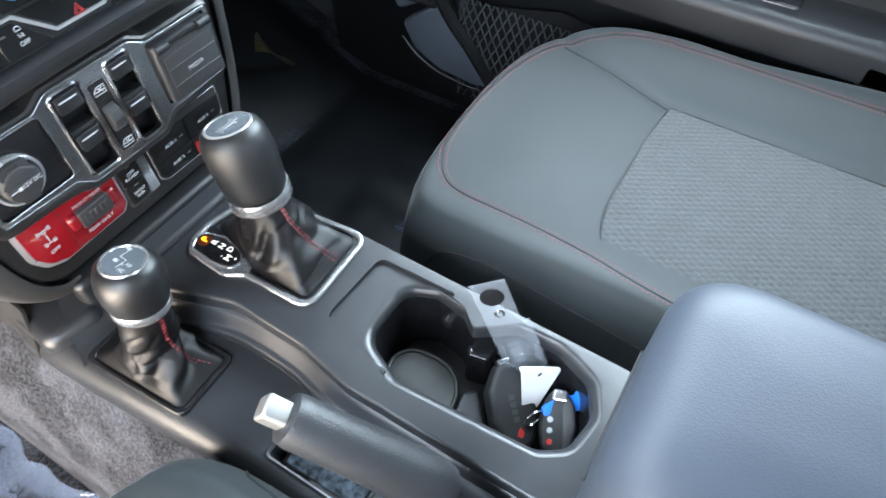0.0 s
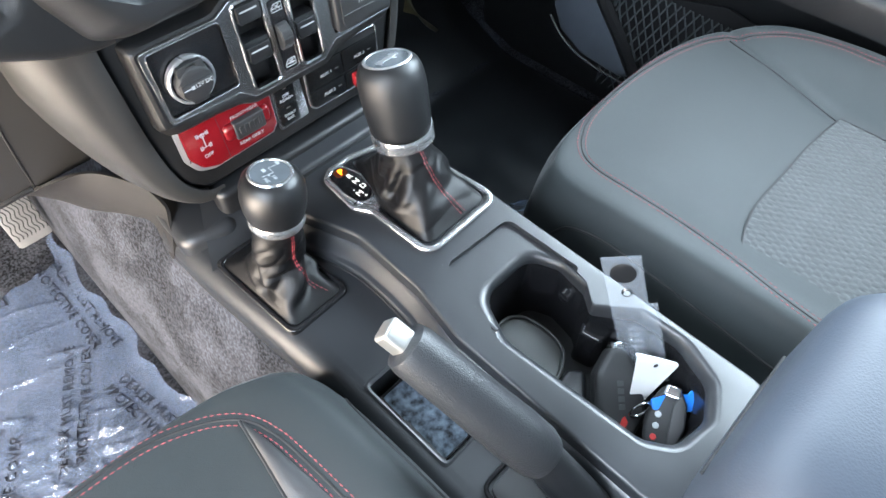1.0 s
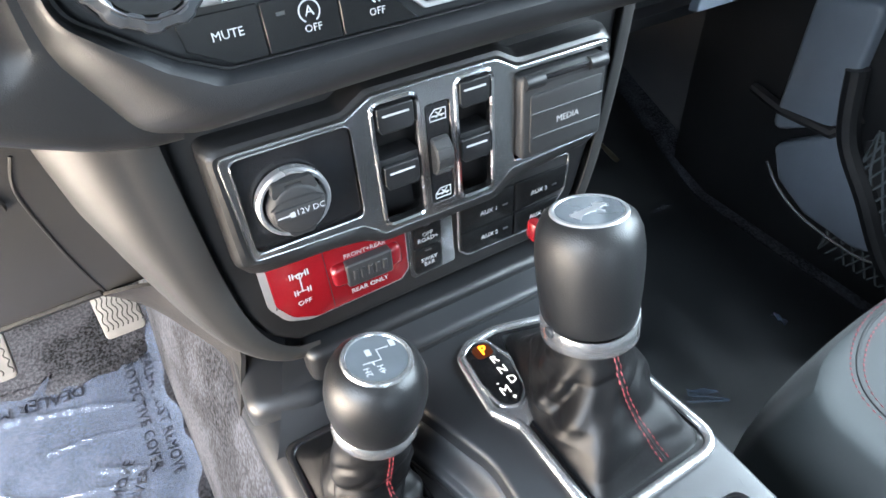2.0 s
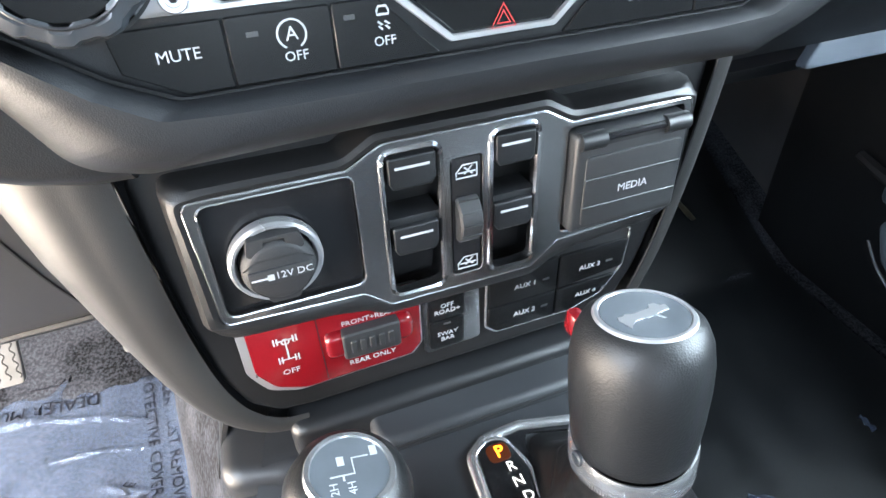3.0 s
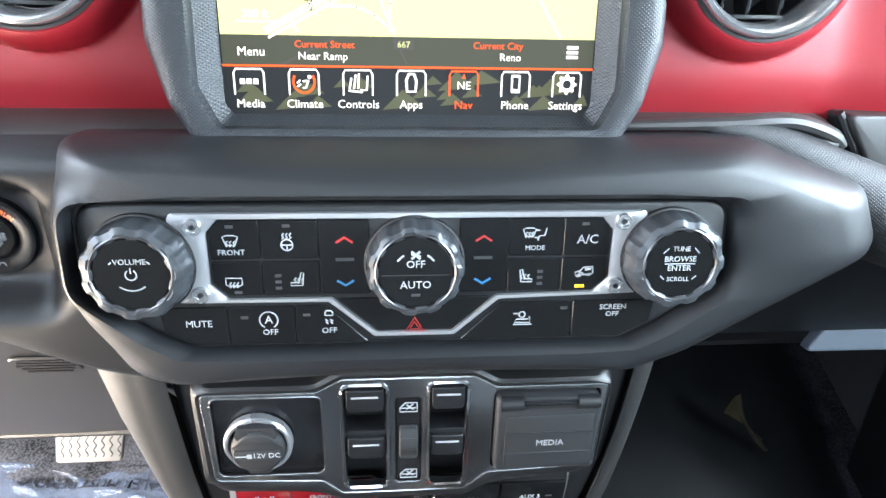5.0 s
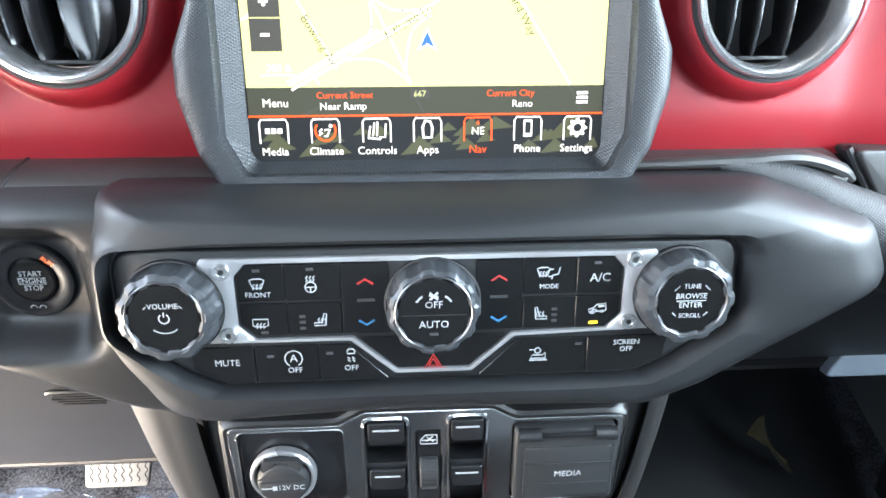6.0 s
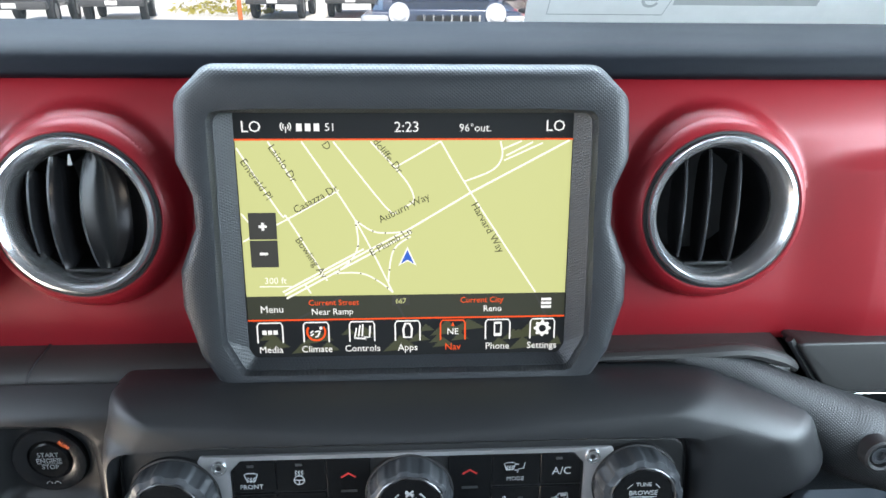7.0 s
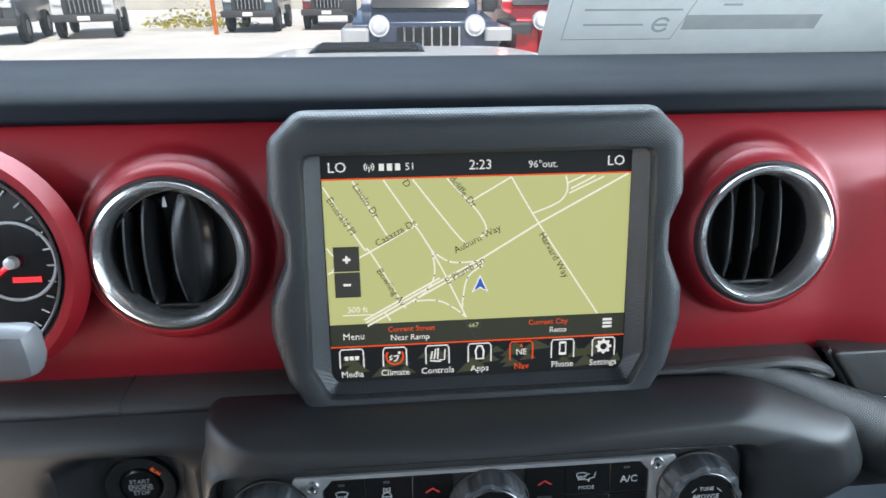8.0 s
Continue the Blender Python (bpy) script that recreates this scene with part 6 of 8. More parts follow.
def pillow(x0, y0, x1, y1, z0, z1, r, n=20, crown=0.0):
    """A padded block with wide rounded edges."""
    pts = rounded(box_pts(x0, y0, x1, y1), r * 1.3, 8)
    cx, cy = (x0 + x1) / 2, (y0 + y1) / 2
    levels = [(0.0, z0)] + [(r * (1 - math.cos(a * math.pi / 12)), z1 - r + r * math.sin(a * math.pi / 12)) for a in range(7)] + [(r + 0.35 * (min(x1 - x0, y1 - y0) / 2 - r), z1 + crown * 0.6)]
    bm = bmesh.new()
    rings = []
    for inset, z in levels:
        fx, fy = 1 - inset / ((x1 - x0) / 2), 1 - inset / ((y1 - y0) / 2)
        rings.append([bm.verts.new((cx + (x - cx) * fx, cy + (y - cy) * fy, z)) for x, y in pts])
    for a, b in zip(rings, rings[1:]):
        for i in range(len(pts)):
            j = (i + 1) % len(pts)
            bm.faces.new((a[i], a[j], b[j], b[i]))
    mid = bm.verts.new((cx, cy, z1 + crown))
    for i in range(len(pts)):
        bm.faces.new((rings[-1][i], rings[-1][(i + 1) % len(pts)], mid))
    bm.faces.new(list(reversed(rings[0])))
    return bm


part("pad", pillow(-0.088, -0.90, 0.090, -0.458, 1.020, 1.132, 0.036, crown=0.006), ARMREST, arm, "padded grey vinyl lid")
part("pad_seam", tube([(0.05 - 0.10 * k / 10, -0.4575, 1.050) for k in range(11)], 0.0010, 6), SEAM, arm)
part("pad_seam", tube([(-0.0885, -0.52, 1.050), (-0.0885, -0.88, 1.050)], 0.0010, 6), SEAM, arm)
part("lid_base", pillow(-0.078, -0.88, 0.082, -0.476, 0.942, 1.030, 0.010), PLASTIC, arm, "black lid base")

# ---- automatic gear lever ----
gear = thing("gear_lever", "black leather gear lever with silver collar and gaiter", "gear lever")
plate_m = Matrix.Translation((0, 0, TOP))
frame_out = rounded([(-0.0130, -0.0690), (-0.0020, -0.0615), (0.0200, -0.0600), (0.0715, -0.0730), (0.0848, -0.1968), (-0.0052, -0.1992), (-0.0065, -0.1290), (-0.0165, -0.1120)],
                    [0.009, 0.004, 0.004, 0.013, 0.015, 0.015, 0.010, 0.009], 9)
frame_in = rounded([(0.0215, -0.0655), (0.0668, -0.0785), (0.0790, -0.1908), (0.0002, -0.1932), (-0.0005, -0.1300), (0.0150, -0.0860)], [0.004, 0.010, 0.012, 0.012, 0.006, 0.006], 8)
part("gate_plate", prism(frame_out, 0.0, 0.0012, 0.0004, 1, plate_m, holes=[frame_in]), GLOSS, gear)
part("gate_frame", tube([(x, y, TOP + 0.0018) for x, y in dense(frame_out, 320)], 0.0032, 12, loop=True, flat=0.8), SATIN, gear, "satin chrome gate frame")
ind_pts = rounded([(-0.0098, -0.0700), (-0.0005, -0.0650), (0.0080, -0.0675), (0.0128, -0.0870), (0.0080, -0.1105), (-0.0010, -0.1175), (-0.0098, -0.1120), (-0.0118, -0.0930)], 0.0075, 7)
ind_mid = Vector((0.0005, -0.0912))
ind_rim = [tuple(ind_mid + (Vector(p) - ind_mid) * (1 + 0.0032 / (Vector(p) - ind_mid).length)) for p in ind_pts]
part("indicator_bezel", prism(ind_rim, 0.0012, 0.0050, 0.0014, 3, plate_m, holes=[ind_pts]), SATIN, gear, "broad satin chrome bezel")
part("bezel_foot", prism(rounded([(-0.0135, -0.1130), (0.0005, -0.1195), (0.0078, -0.1140), (0.0015, -0.1300), (-0.0050, -0.1330), (-0.0085, -0.1230)], 0.002, 3), 0.0010, 0.0040, 0.0012, 3, plate_m), SATIN, gear)
ind = part("indicator", prism(ind_pts, 0.0035, 0.0052, 0.0005, 2, plate_m), GLOSS, gear, "gloss black gear indicator")
im = plate_m
part("backlight", filled([rounded(box_pts(-0.0050, -0.0790, 0.0075, -0.0682), 0.004, 5)], im, 0.0054), AMBERGLOW, ind, "dim amber backlight behind the lit letter")
for wd, x, y, mt, sz in (("P", 0.0020, -0.0735, ORANGE, 0.0100), ("R", 0.0042, -0.0835, D_WHITE, 0.0082), ("N", 0.0042, -0.0925, D_WHITE, 0.0082), ("D", 0.0055, -0.1015, D_WHITE, 0.0082), ("M", -0.0030, -0.1065, D_WHITE, 0.0088), ("+", -0.0005, -0.1130, D_WHITE, 0.0058), ("-", -0.0045, -0.0995, D_WHITE, 0.0058)):
    lettering(wd, sz, mt, ind, im, 0.0060, name="gear_letter", pos=(x, y), turn=0)


def gaiter(base, top_c, top_r, axis, seed, levels=64, fold=0.005, power=1.9, slump=0.0, roll=0.4, pleats=()):
    """A soft leather gaiter: a snug sleeve at the neck that slumps into a few broad folds at its foot."""
    n = len(base)
    cx = sum(p[0] for p in base) / n
    cy = sum(p[1] for p in base) / n
    foot = Vector((cx, cy, TOPZ[0]))
    mean_r = sum(math.hypot(p[0] - cx, p[1] - cy) for p in base) / n

    def fn(u, v):
        f = (u % 1.0) * n
        i = int(f) % n
        b = Vector((*base[i], 0)).lerp(Vector((*base[(i + 1) % n], 0)), f - int(f))
        off = b - Vector((cx, cy, 0))
        a = math.atan2(off.y, off.x)
        side = Vector((math.cos(a), math.sin(a), 0))
        ring = (side - axis * side.dot(axis)).normalized() * top_r
        off = off.lerp(side * (0.55 * off.length + 0.45 * mean_r), min(1.0, v * 2.0))
        g = (1 - v) ** power
        p = foot.lerp(Vector(top_c), v) + ring.lerp(off, g)
        env = math.sin(math.pi * min(1.0, v * 1.05)) ** 0.9 * (1 - 0.75 * v)
        q = Vector((math.cos(a) * 0.95 + v * 0.8, math.sin(a) * 0.95, v * 2.6 + seed))
        q2 = Vector((math.cos(a) * 0.9 - v * 2.0, math.sin(a) * 0.9 + v * 1.5, v * 4.2 + seed * 2))
        p += side * env * fold * (2.2 * noise.noise(q) + 1.5 + roll * math.exp(-((v - 0.20) / 0.10) ** 2) - 4.0 * max(0.0, 0.32 - abs(noise.noise(q2))))
        p.z -= slump * math.exp(-((v - 0.42) / 0.16) ** 2) * (0.5 + 0.5 * math.cos(a - 0.6)) + 0.004 * env * max(0.0, noise.noise(q2 * 1.3))
        for turn_to, v0, lean, wide, deep in pleats:
            d = (math.degrees(a) - turn_to - lean * (v - v0) + 180) % 360 - 180
            p += side * deep * math.exp(-((v - v0) / 0.24) ** 2) * (1 - math.exp(-(v / 0.06) ** 2)) * (math.exp(-((d - 1.5 * wide) / wide) ** 2) * 0.7 - math.exp(-(d / wide) ** 2))
        return p
    return sheet(fn, n, levels, closed=True), fn


def foot_of(fn):
    """The middle of a gaiter's foot."""
    a, b = fn(0.0, 0.3), fn(0.5, 0.3)
    return (a + b) / 2


def seam_rows(fn, u0, u1, du, levels=46):
    """A line of stitches from the foot at u0 to the neck at u1."""
    path = []
    for k in range(levels):
        v = 0.03 + 0.94 * k / (levels - 1)
        t = min(1.0, v * 1.6)
        u = u0 + (u1 - u0) * t + du
        p, px_, pz_ = fn(u, v), fn(u + 0.01, v), fn(u, min(1, v + 0.02))
        nrm = (px_ - p).cross(pz_ - p).normalized()
        if nrm.dot(p - Vector((foot_of(fn)))) < 0:
            nrm.negate()
        path.append(p + nrm * 0.0010)
    return stitches(path, 0.0006, 0.0044, 0.94)


TOPZ = [TOP + 0.002]
tip, foot_c = Vector((0.0430, -0.1050, 1.0915)), Vector((0.0360, -0.1400, 0.965))
ax_g = (tip - foot_c).normalized()
base_g = dense(rounded([(0.022, -0.067), (0.0662, -0.0795), (0.0782, -0.1898), (0.0012, -0.1922), (0.001, -0.130), (0.015, -0.088)], 0.010, 9), 150)
neck = tip - ax_g * 0.080
bm_g, fn_g = gaiter(base_g, neck + ax_g * 0.012, 0.0205, ax_g, 3.1, fold=0.0020, power=1.7, pleats=((-162, 0.36, 70, 14, 0.0075), (-128, 0.42, 60, 13, 0.0032), (-48, 0.42, -60, 14, 0.0034), (168, 0.45, 60, 14, 0.0034)))
part("gaiter", bm_g, GAITER, gear, "soft black leather gaiter")
near = lambda base, x, y: min(range(len(base)), key=lambda i: math.hypot(base[i][0] - x, base[i][1] - y)) / len(base)
for d in (-0.0075, 0.0075):
    tagged(part("stitching", seam_rows(fn_g, near(base_g, 0.050, -0.190), near(base_g, 0.034, -0.190), d), THREAD, gear, "red stitching"), kind="stuff")
part("seam", tube([fn_g(near(base_g, 0.050, -0.190) + (near(base_g, 0.034, -0.190) - near(base_g, 0.050, -0.190)) * min(1, v / 30 * 1.6), 0.02 + v / 30 * 0.96) for v in range(31)], 0.0006, 6), SEAM, gear)
turn = ax_g.to_track_quat("Z", "Y").to_matrix().to_4x4()
gm = Matrix.Translation(tip - ax_g * 0.0735) @ turn
part("collar", lathe([(0.0180, -0.004), (0.0245, -0.002), (0.0265, 0.001), (0.0268, 0.004), (0.0270, 0.0085), (0.0262, 0.0095)], 48, gm), SATIN, gear, "knurled silver collar")


FRONT_WAY = gm.to_3x3().inverted() @ Vector((-0.50, -0.87, 0.0))
FRONT_TURN = math.atan2(FRONT_WAY.y, FRONT_WAY.x)


def sleeve(u, v):
    """The collar's upper edge runs at a slant round the grip."""
    a = 2 * math.pi * u
    r = 0.0272 + 0.0004 * math.sin(v * math.pi)
    return gm @ Vector((r * math.cos(a), r * math.sin(a), 0.004 + v * (0.0062 + 0.0068 * (1 - math.cos(a - FRONT_TURN)))))


part("sleeve", sheet(sleeve, 56, 5, closed=True, thick=0.0008), SATIN, gear, "slanted silver sleeve")
knurl = bmesh.new()
for i in range(130):
    a = 2 * math.pi * i / 130
    boxed(0.0266, -0.00028, 0.0005, 0.0273, 0.00028, 0.0062, 0.0, knurl)
    bmesh.ops.rotate(knurl, verts=knurl.verts[-8:], cent=(0, 0, 0), matrix=Matrix.Rotation(a, 3, "Z"))
bmesh.ops.transform(knurl, matrix=gm, verts=knurl.verts)
tagged(part("knurling", knurl, SATIN, gear), kind="stuff")
stud = (gm.to_3x3().inverted() @ Vector((-0.97, 0.0, 0.0)))
stud = Vector((stud.x, stud.y, 0)).normalized()
part("collar_stud", lathe([(0.0, 0.0008), (0.0018, 0.0008), (0.0026, 0.0012), (0.0034, 0.0006), (0.0036, -0.001)], 20, gm @ Matrix.Translation(stud * 0.0276 + Vector((0, 0, 0.0105))) @ stud.to_track_quat("Z", "Y").to_matrix().to_4x4()), KNOBM, gear, "small round stud")
part("grip", lathe([(0.0252, 0.0105), (0.0262, 0.0125), (0.0268, 0.018), (0.0280, 0.030), (0.0288, 0.046), (0.0286, 0.056), (0.0272, 0.065), (0.0245, 0.0712), (0.0213, 0.0738), (0.0205, 0.0742)], 56, gm), LEATHER, gear, "black leather grip")
top_m = gm @ Matrix.Translation((0, 0, 0.0738))
badge = part("badge", lathe([(0.0, 0.0006), (0.0176, 0.0006), (0.0182, 0.0013), (0.0196, 0.0013), (0.0207, 0.0)], 48, top_m), SILVER, gear, "round badge with chrome rim")
part("badge_face", lathe([(0.0, 0.0010), (0.0175, 0.0010)], 40, top_m), BADGE, badge)
car_shape = [(-9.6, -1.2), (-9.0, 1.0), (-4.6, 1.4), (-3.4, 1.8), (-4.4, 4.6), (-3.8, 4.8), (-2.2, 2.0), (0.6, 2.6), (1.4, 2.0), (5.6, 2.4), (8.0, 4.0), (9.2, 5.2), (9.8, 2.6), (10.4, 0.6), (9.4, -1.2), (7.6, -1.0), (6.2, -1.8), (3.6, -1.0), (-3.2, -1.6), (-4.6, -3.4), (-6.6, -3.2), (-7.6, -1.6)]
part("badge_mark", filled([[(x / 1000 * 1.2, y / 1000 * 1.4) for x, y in car_shape]], top_m @ Matrix.Rotation(radians(12), 4, "Z"), 0.0011), SILVER, badge)
part("release_button", boxed(0.0310, -0.0780, 1.0540, 0.0380, -0.0700, 1.0670, 0.002), REDGLOSS, gear, "red release button")

# ---- transfer case lever ----
tc = thing("transfer_lever", "short black transfer case lever with round knob and gaiter", "gear lever")
TOPZ[0] = 0.932
tip2, foot2 = Vector((-0.0800, -0.1030, 1.0520)), Vector((-0.0985, -0.1080, 0.930))
ax_t = (tip2 - foot2).normalized()
base_t = dense(rounded([(-0.1285, -0.052), (-0.076, -0.052), (-0.0690, -0.1520), (-0.1240, -0.1535)], 0.008, 12), 150)
part("gaiter_frame", prism(rounded([(-0.1345, -0.046), (-0.071, -0.046), (-0.0635, -0.1580), (-0.1290, -0.1600)], 0.010, 6), 0.926, 0.9325, 0.002, 3, holes=[base_t]), GLOSS, tc, "thin gloss black frame")
bm_t, fn_t = gaiter(base_t, tip2 - ax_t * 0.044, 0.0200, ax_t, 7.7, fold=0.0026, power=6.0, slump=0.004, roll=1.6, pleats=((-135, 0.20, 140, 20, 0.0060), (-60, 0.22, 120, 18, 0.0055), (-10, 0.26, -90, 18, 0.0050), (-175, 0.26, -90, 18, 0.0055)))
part("gaiter", bm_t, GAITER, tc, "soft black leather gaiter")
for d in (-0.0075, 0.0075):
    tagged(part("stitching", seam_rows(fn_t, near(base_t, -0.080, -0.153), near(base_t, -0.100, -0.153), d), THREAD, tc, "red stitching"), kind="stuff")
tm = Matrix.Translation(tip2 - ax_t * 0.050) @ ax_t.to_track_quat("Z", "Y").to_matrix().to_4x4()
part("collar", lathe([(0.0150, -0.004), (0.0215, -0.002), (0.0232, 0.001), (0.0232, 0.007), (0.0222, 0.0090)], 44, tm), SATIN, tc, "silver collar")
part("grip", lathe([(0.0222, 0.006), (0.0232, 0.009), (0.0256, 0.018), (0.0266, 0.028), (0.0258, 0.038), (0.0228, 0.0455), (0.0190, 0.0490), (0.0178, 0.0495)], 52, tm), LEATHER, tc, "round black leather knob")
t2 = tm @ Matrix.Translation((0, 0, 0.0492))
badge = part("badge", lathe([(0.0150, 0.0006), (0.0156, 0.0017), (0.0174, 0.0016), (0.0182, 0.0)], 44, t2), SATIN, tc, "pale rimmed shift pattern badge")
part("badge_face", lathe([(0.0, 0.0010), (0.0152, 0.0010)], 36, t2), BADGE, badge)
t3 = t2 @ Matrix.Rotation(radians(-18), 4, "Z")
part("shift_pattern", strokes([[(-0.0020, 0.0080), (-0.0020, -0.0015), (0.0050, -0.0015), (0.0050, -0.0080)], [(-0.0020, 0.0030), (-0.0045, 0.0030)]], 0.0008, t3, 0.0011), PRINT, badge)
for wd, x, y in (("2H", -0.0072, 0.0072), ("4H", -0.0078, 0.0004)):
    lettering(wd, 0.0046, PRINT, badge, t3, 0.0012, name="shift_letter", pos=(x, y))
for x, y, w in ((0.0045, 0.0030, 0.0020), (0.0068, -0.0105, 0.0022)):
    part("shift_letter", filled([box_pts(x - w, y - 0.0014, x + w, y + 0.0014)], t3, 0.0011), PRINT, badge)

# ---- parking brake ----
hb = thing("parking_brake_lever", "raised black parking brake lever with silver button", "parking brake")
h0, h1 = Vector((-0.1165, -0.2800, 1.0690)), Vector((-0.0790, -0.3830, 0.9830))
hd = (h0 - h1).normalized()
hm = Matrix.Translation(h1) @ hd.to_track_quat("Z", "Y").to_matrix().to_4x4()
ln = (h0 - h1).length
part("grip", lathe([(0.0, -0.004), (0.010, -0.003), (0.0165, 0.002), (0.0190, 0.010), (0.0195, 0.03), (0.0178, ln * 0.6), (0.0172, ln - 0.018), (0.0160, ln - 0.012), (0.0125, ln - 0.010), (0.0, ln - 0.010)], 36, hm), BRAKEGRIP, hb, "grained black grip")
part("button", prism(rounded(box_pts(-0.0082, -0.0078, 0.0082, 0.0078), 0.004, 5), ln - 0.012, ln + 0.006, 0.0036, 4, hm), SILVERCAP, hb, "silver release button")
part("shaft", tube([h1 + hd * 0.01, Vector((-0.070, -0.420, 0.940)), Vector((-0.068, -0.46, 0.900))], [0.014, 0.017, 0.018], 12), PLASTIC, hb)
part("slot_boot", prism(rounded(box_pts(-0.108, -0.50, -0.060, -0.362), 0.008, 4), 0.925, 0.9315, 0.002, 2), DARK, hb, "dark slot cover")
part("slot_rim", tube([(x, y, 0.931) for x, y in rounded(box_pts(-0.111, -0.505, -0.058, -0.358), 0.010, 5)], 0.0020, 6, loop=True), GLOSS, hb)

# ---- things in the cup holder ----
LEAN_X, LEAN_Y, LEAN_Z = Vector((0.662, -0.749, 0.0)), Vector((0.601, 0.532, 0.596)), Vector((-0.447, -0.395, 0.803))


def leaning(x, y, z, turn, pitch=0.0, yaw=0.0):
    """A frame for a thing that leans against the far wall of the cup."""
    base = Matrix((LEAN_X, LEAN_Y, LEAN_Z)).transposed().to_4x4()
    return Matrix.Translation((x, y, z)) @ base @ Matrix.Rotation(radians(turn), 4, "Z") @ Matrix.Rotation(radians(pitch), 4, "X") @ Matrix.Rotation(radians(yaw), 4, "Y")


fob = thing("key_fob", "black key fob with small marks leaning in the cup holder", "key fob")
fm = leaning(0.027, -0.3830, 0.922, 4, -10, 14)
part("case", prism(rounded([(-0.012, -0.036), (0.010, -0.038), (0.022, -0.020), (0.022, 0.008), (0.010, 0.034), (-0.004, 0.036), (-0.019, 0.014), (-0.021, -0.012)], 0.012, 7), -0.007, 0.007, 0.0055, 5, fm), RUBBER, fob, "rounded black case")
part("rim_line", tube([fm @ Vector((x * 0.99, y * 0.99, 0.0005)) for x, y in rounded([(-0.012, -0.036), (0.010, -0.038), (0.022, -0.020), (0.022, 0.008), (0.010, 0.034), (-0.004, 0.036), (-0.019, 0.014), (-0.021, -0.012)], 0.012, 7)], 0.0007, 6, loop=True), PLASTIC, fob)
for i in range(4):
    part("mark", filled([box_pts(-0.0028, 0.0035 - i * 0.0062, 0.0028, 0.0080 - i * 0.0062)], fm, 0.0071), PRINTGREY, fob, "raised grey mark")
part("red_mark", filled([[(-0.003, -0.026), (0.001, -0.029), (0.004, -0.025), (0.002, -0.020), (-0.001, -0.022)]], fm, 0.0071), PRINTRED, fob, "small red mark")
part("lug", prism(rounded(box_pts(-0.004, 0.033, 0.008, 0.039), 0.002, 3), -0.004, 0.004, 0.0015, 2, fm), CHROME, fob, "bright key loop end")
tag_m = leaning(0.047, -0.3980, 0.940, 0, 34, 12)
tag = thing("paper_tag", "white folded paper tag tucked among the keys", "tag")
part("card", prism([(-0.0175, 0.0240), (0.0200, 0.0085), (-0.0010, -0.0250), (-0.0150, -0.0260)], 0, 0.0008, m=tag_m, holes=[circle_pts(0.0005, 0.0120, 0.0022, 12)]), PAPER, tag)
part("fold", prism([(-0.0150, 0.0244), (0.0205, 0.0100), (0.0200, 0.0085), (-0.0175, 0.0240)], -0.003, 0.0004, m=tag_m), PAPER, tag)
k2 = thing("remote_key", "grey and black remote key with buttons", "key")
km2 = leaning(0.034, -0.4235, 0.924, -16, -14, -24)
part("case", prism(rounded([(-0.012, -0.026), (0.010, -0.028), (0.016, -0.006), (0.014, 0.012), (0.008, 0.024), (-0.006, 0.024), (-0.013, 0.010), (-0.015, -0.008)], 0.008, 6), -0.007, 0.006, 0.0045, 4, km2), RUBBER, k2)
part("spine", prism(rounded([(0.005, -0.026), (0.0105, -0.027), (0.0162, -0.006), (0.0142, 0.012), (0.009, 0.021), (0.004, 0.010)], 0.004, 4), -0.004, 0.0072, 0.003, 3, km2), MEDIA, k2, "smooth grey spine")
part("end_cap", prism(rounded([(-0.005, 0.015), (0.010, 0.014), (0.008, 0.0245), (-0.003, 0.0255)], 0.003, 4), -0.004, 0.0078, 0.0025, 3, km2), CHROME, k2, "bright metal end")
for i in range(3):
    part("button", prism(circle_pts(-0.0050, -0.018 + i * 0.009, 0.0026, 14), 0.0055, 0.0066, 0.0005, 1, km2), PRINT if i else PRINTRED, k2)
ring_m = leaning(0.024, -0.4060, 0.926, 30, 50)
part("key_ring", tube([ring_m @ Vector((0.009 * math.cos(a * math.pi / 12), 0.009 * math.sin(a * math.pi / 12), 0)) for a in range(24)], 0.0009, 6, loop=True), CHROME, k2, "bright split ring")
bt = thing("key_tag", "bright blue plastic key tag", "tag")
part("tag", prism(rounded([(-0.030, -0.004), (-0.012, -0.006), (0.008, -0.008), (0.014, -0.002), (0.011, 0.003), (0.013, 0.009), (0.004, 0.010), (0.000, 0.006), (-0.016, 0.008), (-0.030, 0.004)], 0.0025, 4), -0.002, 0.002, 0.001, 2, leaning(0.0540, -0.4310, 0.931, 6, -10)), BLUE, bt)
cd = thing("acrylic_key_tag", "clear acrylic tag standing up from the cup holder", "tag")
c_up = Vector((-0.004, 0.043, 0.100)).normalized()
c_out = Vector((-0.55, -0.20, 0.30))
c_out = (c_out - c_up * c_out.dot(c_up)).normalized()
c_side = c_up.cross(c_out)
cm = Matrix.Translation((0.058, -0.385, 0.930)) @ Matrix((c_side, c_up, c_out)).transposed().to_4x4()
part("sheet", prism([(-0.016, -0.02), (0.019, -0.02), (0.019, 0.070), (0.0125, 0.070), (0.0125, 0.118), (-0.016, 0.118)], 0, 0.0025, 0.0005, 1, cm, holes=[circle_pts(-0.0015, 0.084, 0.0030, 14)]), ACRYLIC, cd, "clear acrylic sheet")
part("disc", lathe([(0.0, 0.003), (0.0085, 0.003), (0.0095, 0.0026)], 24, cm @ Matrix.Translation((-0.0018, 0.1035, 0))), PLASTIC, cd)
part("eyelet", lathe([(0.0026, 0.0034), (0.0036, 0.0036), (0.0044, 0.0026)], 18, cm @ Matrix.Translation((-0.0015, 0.084, 0))), CHROME, cd)
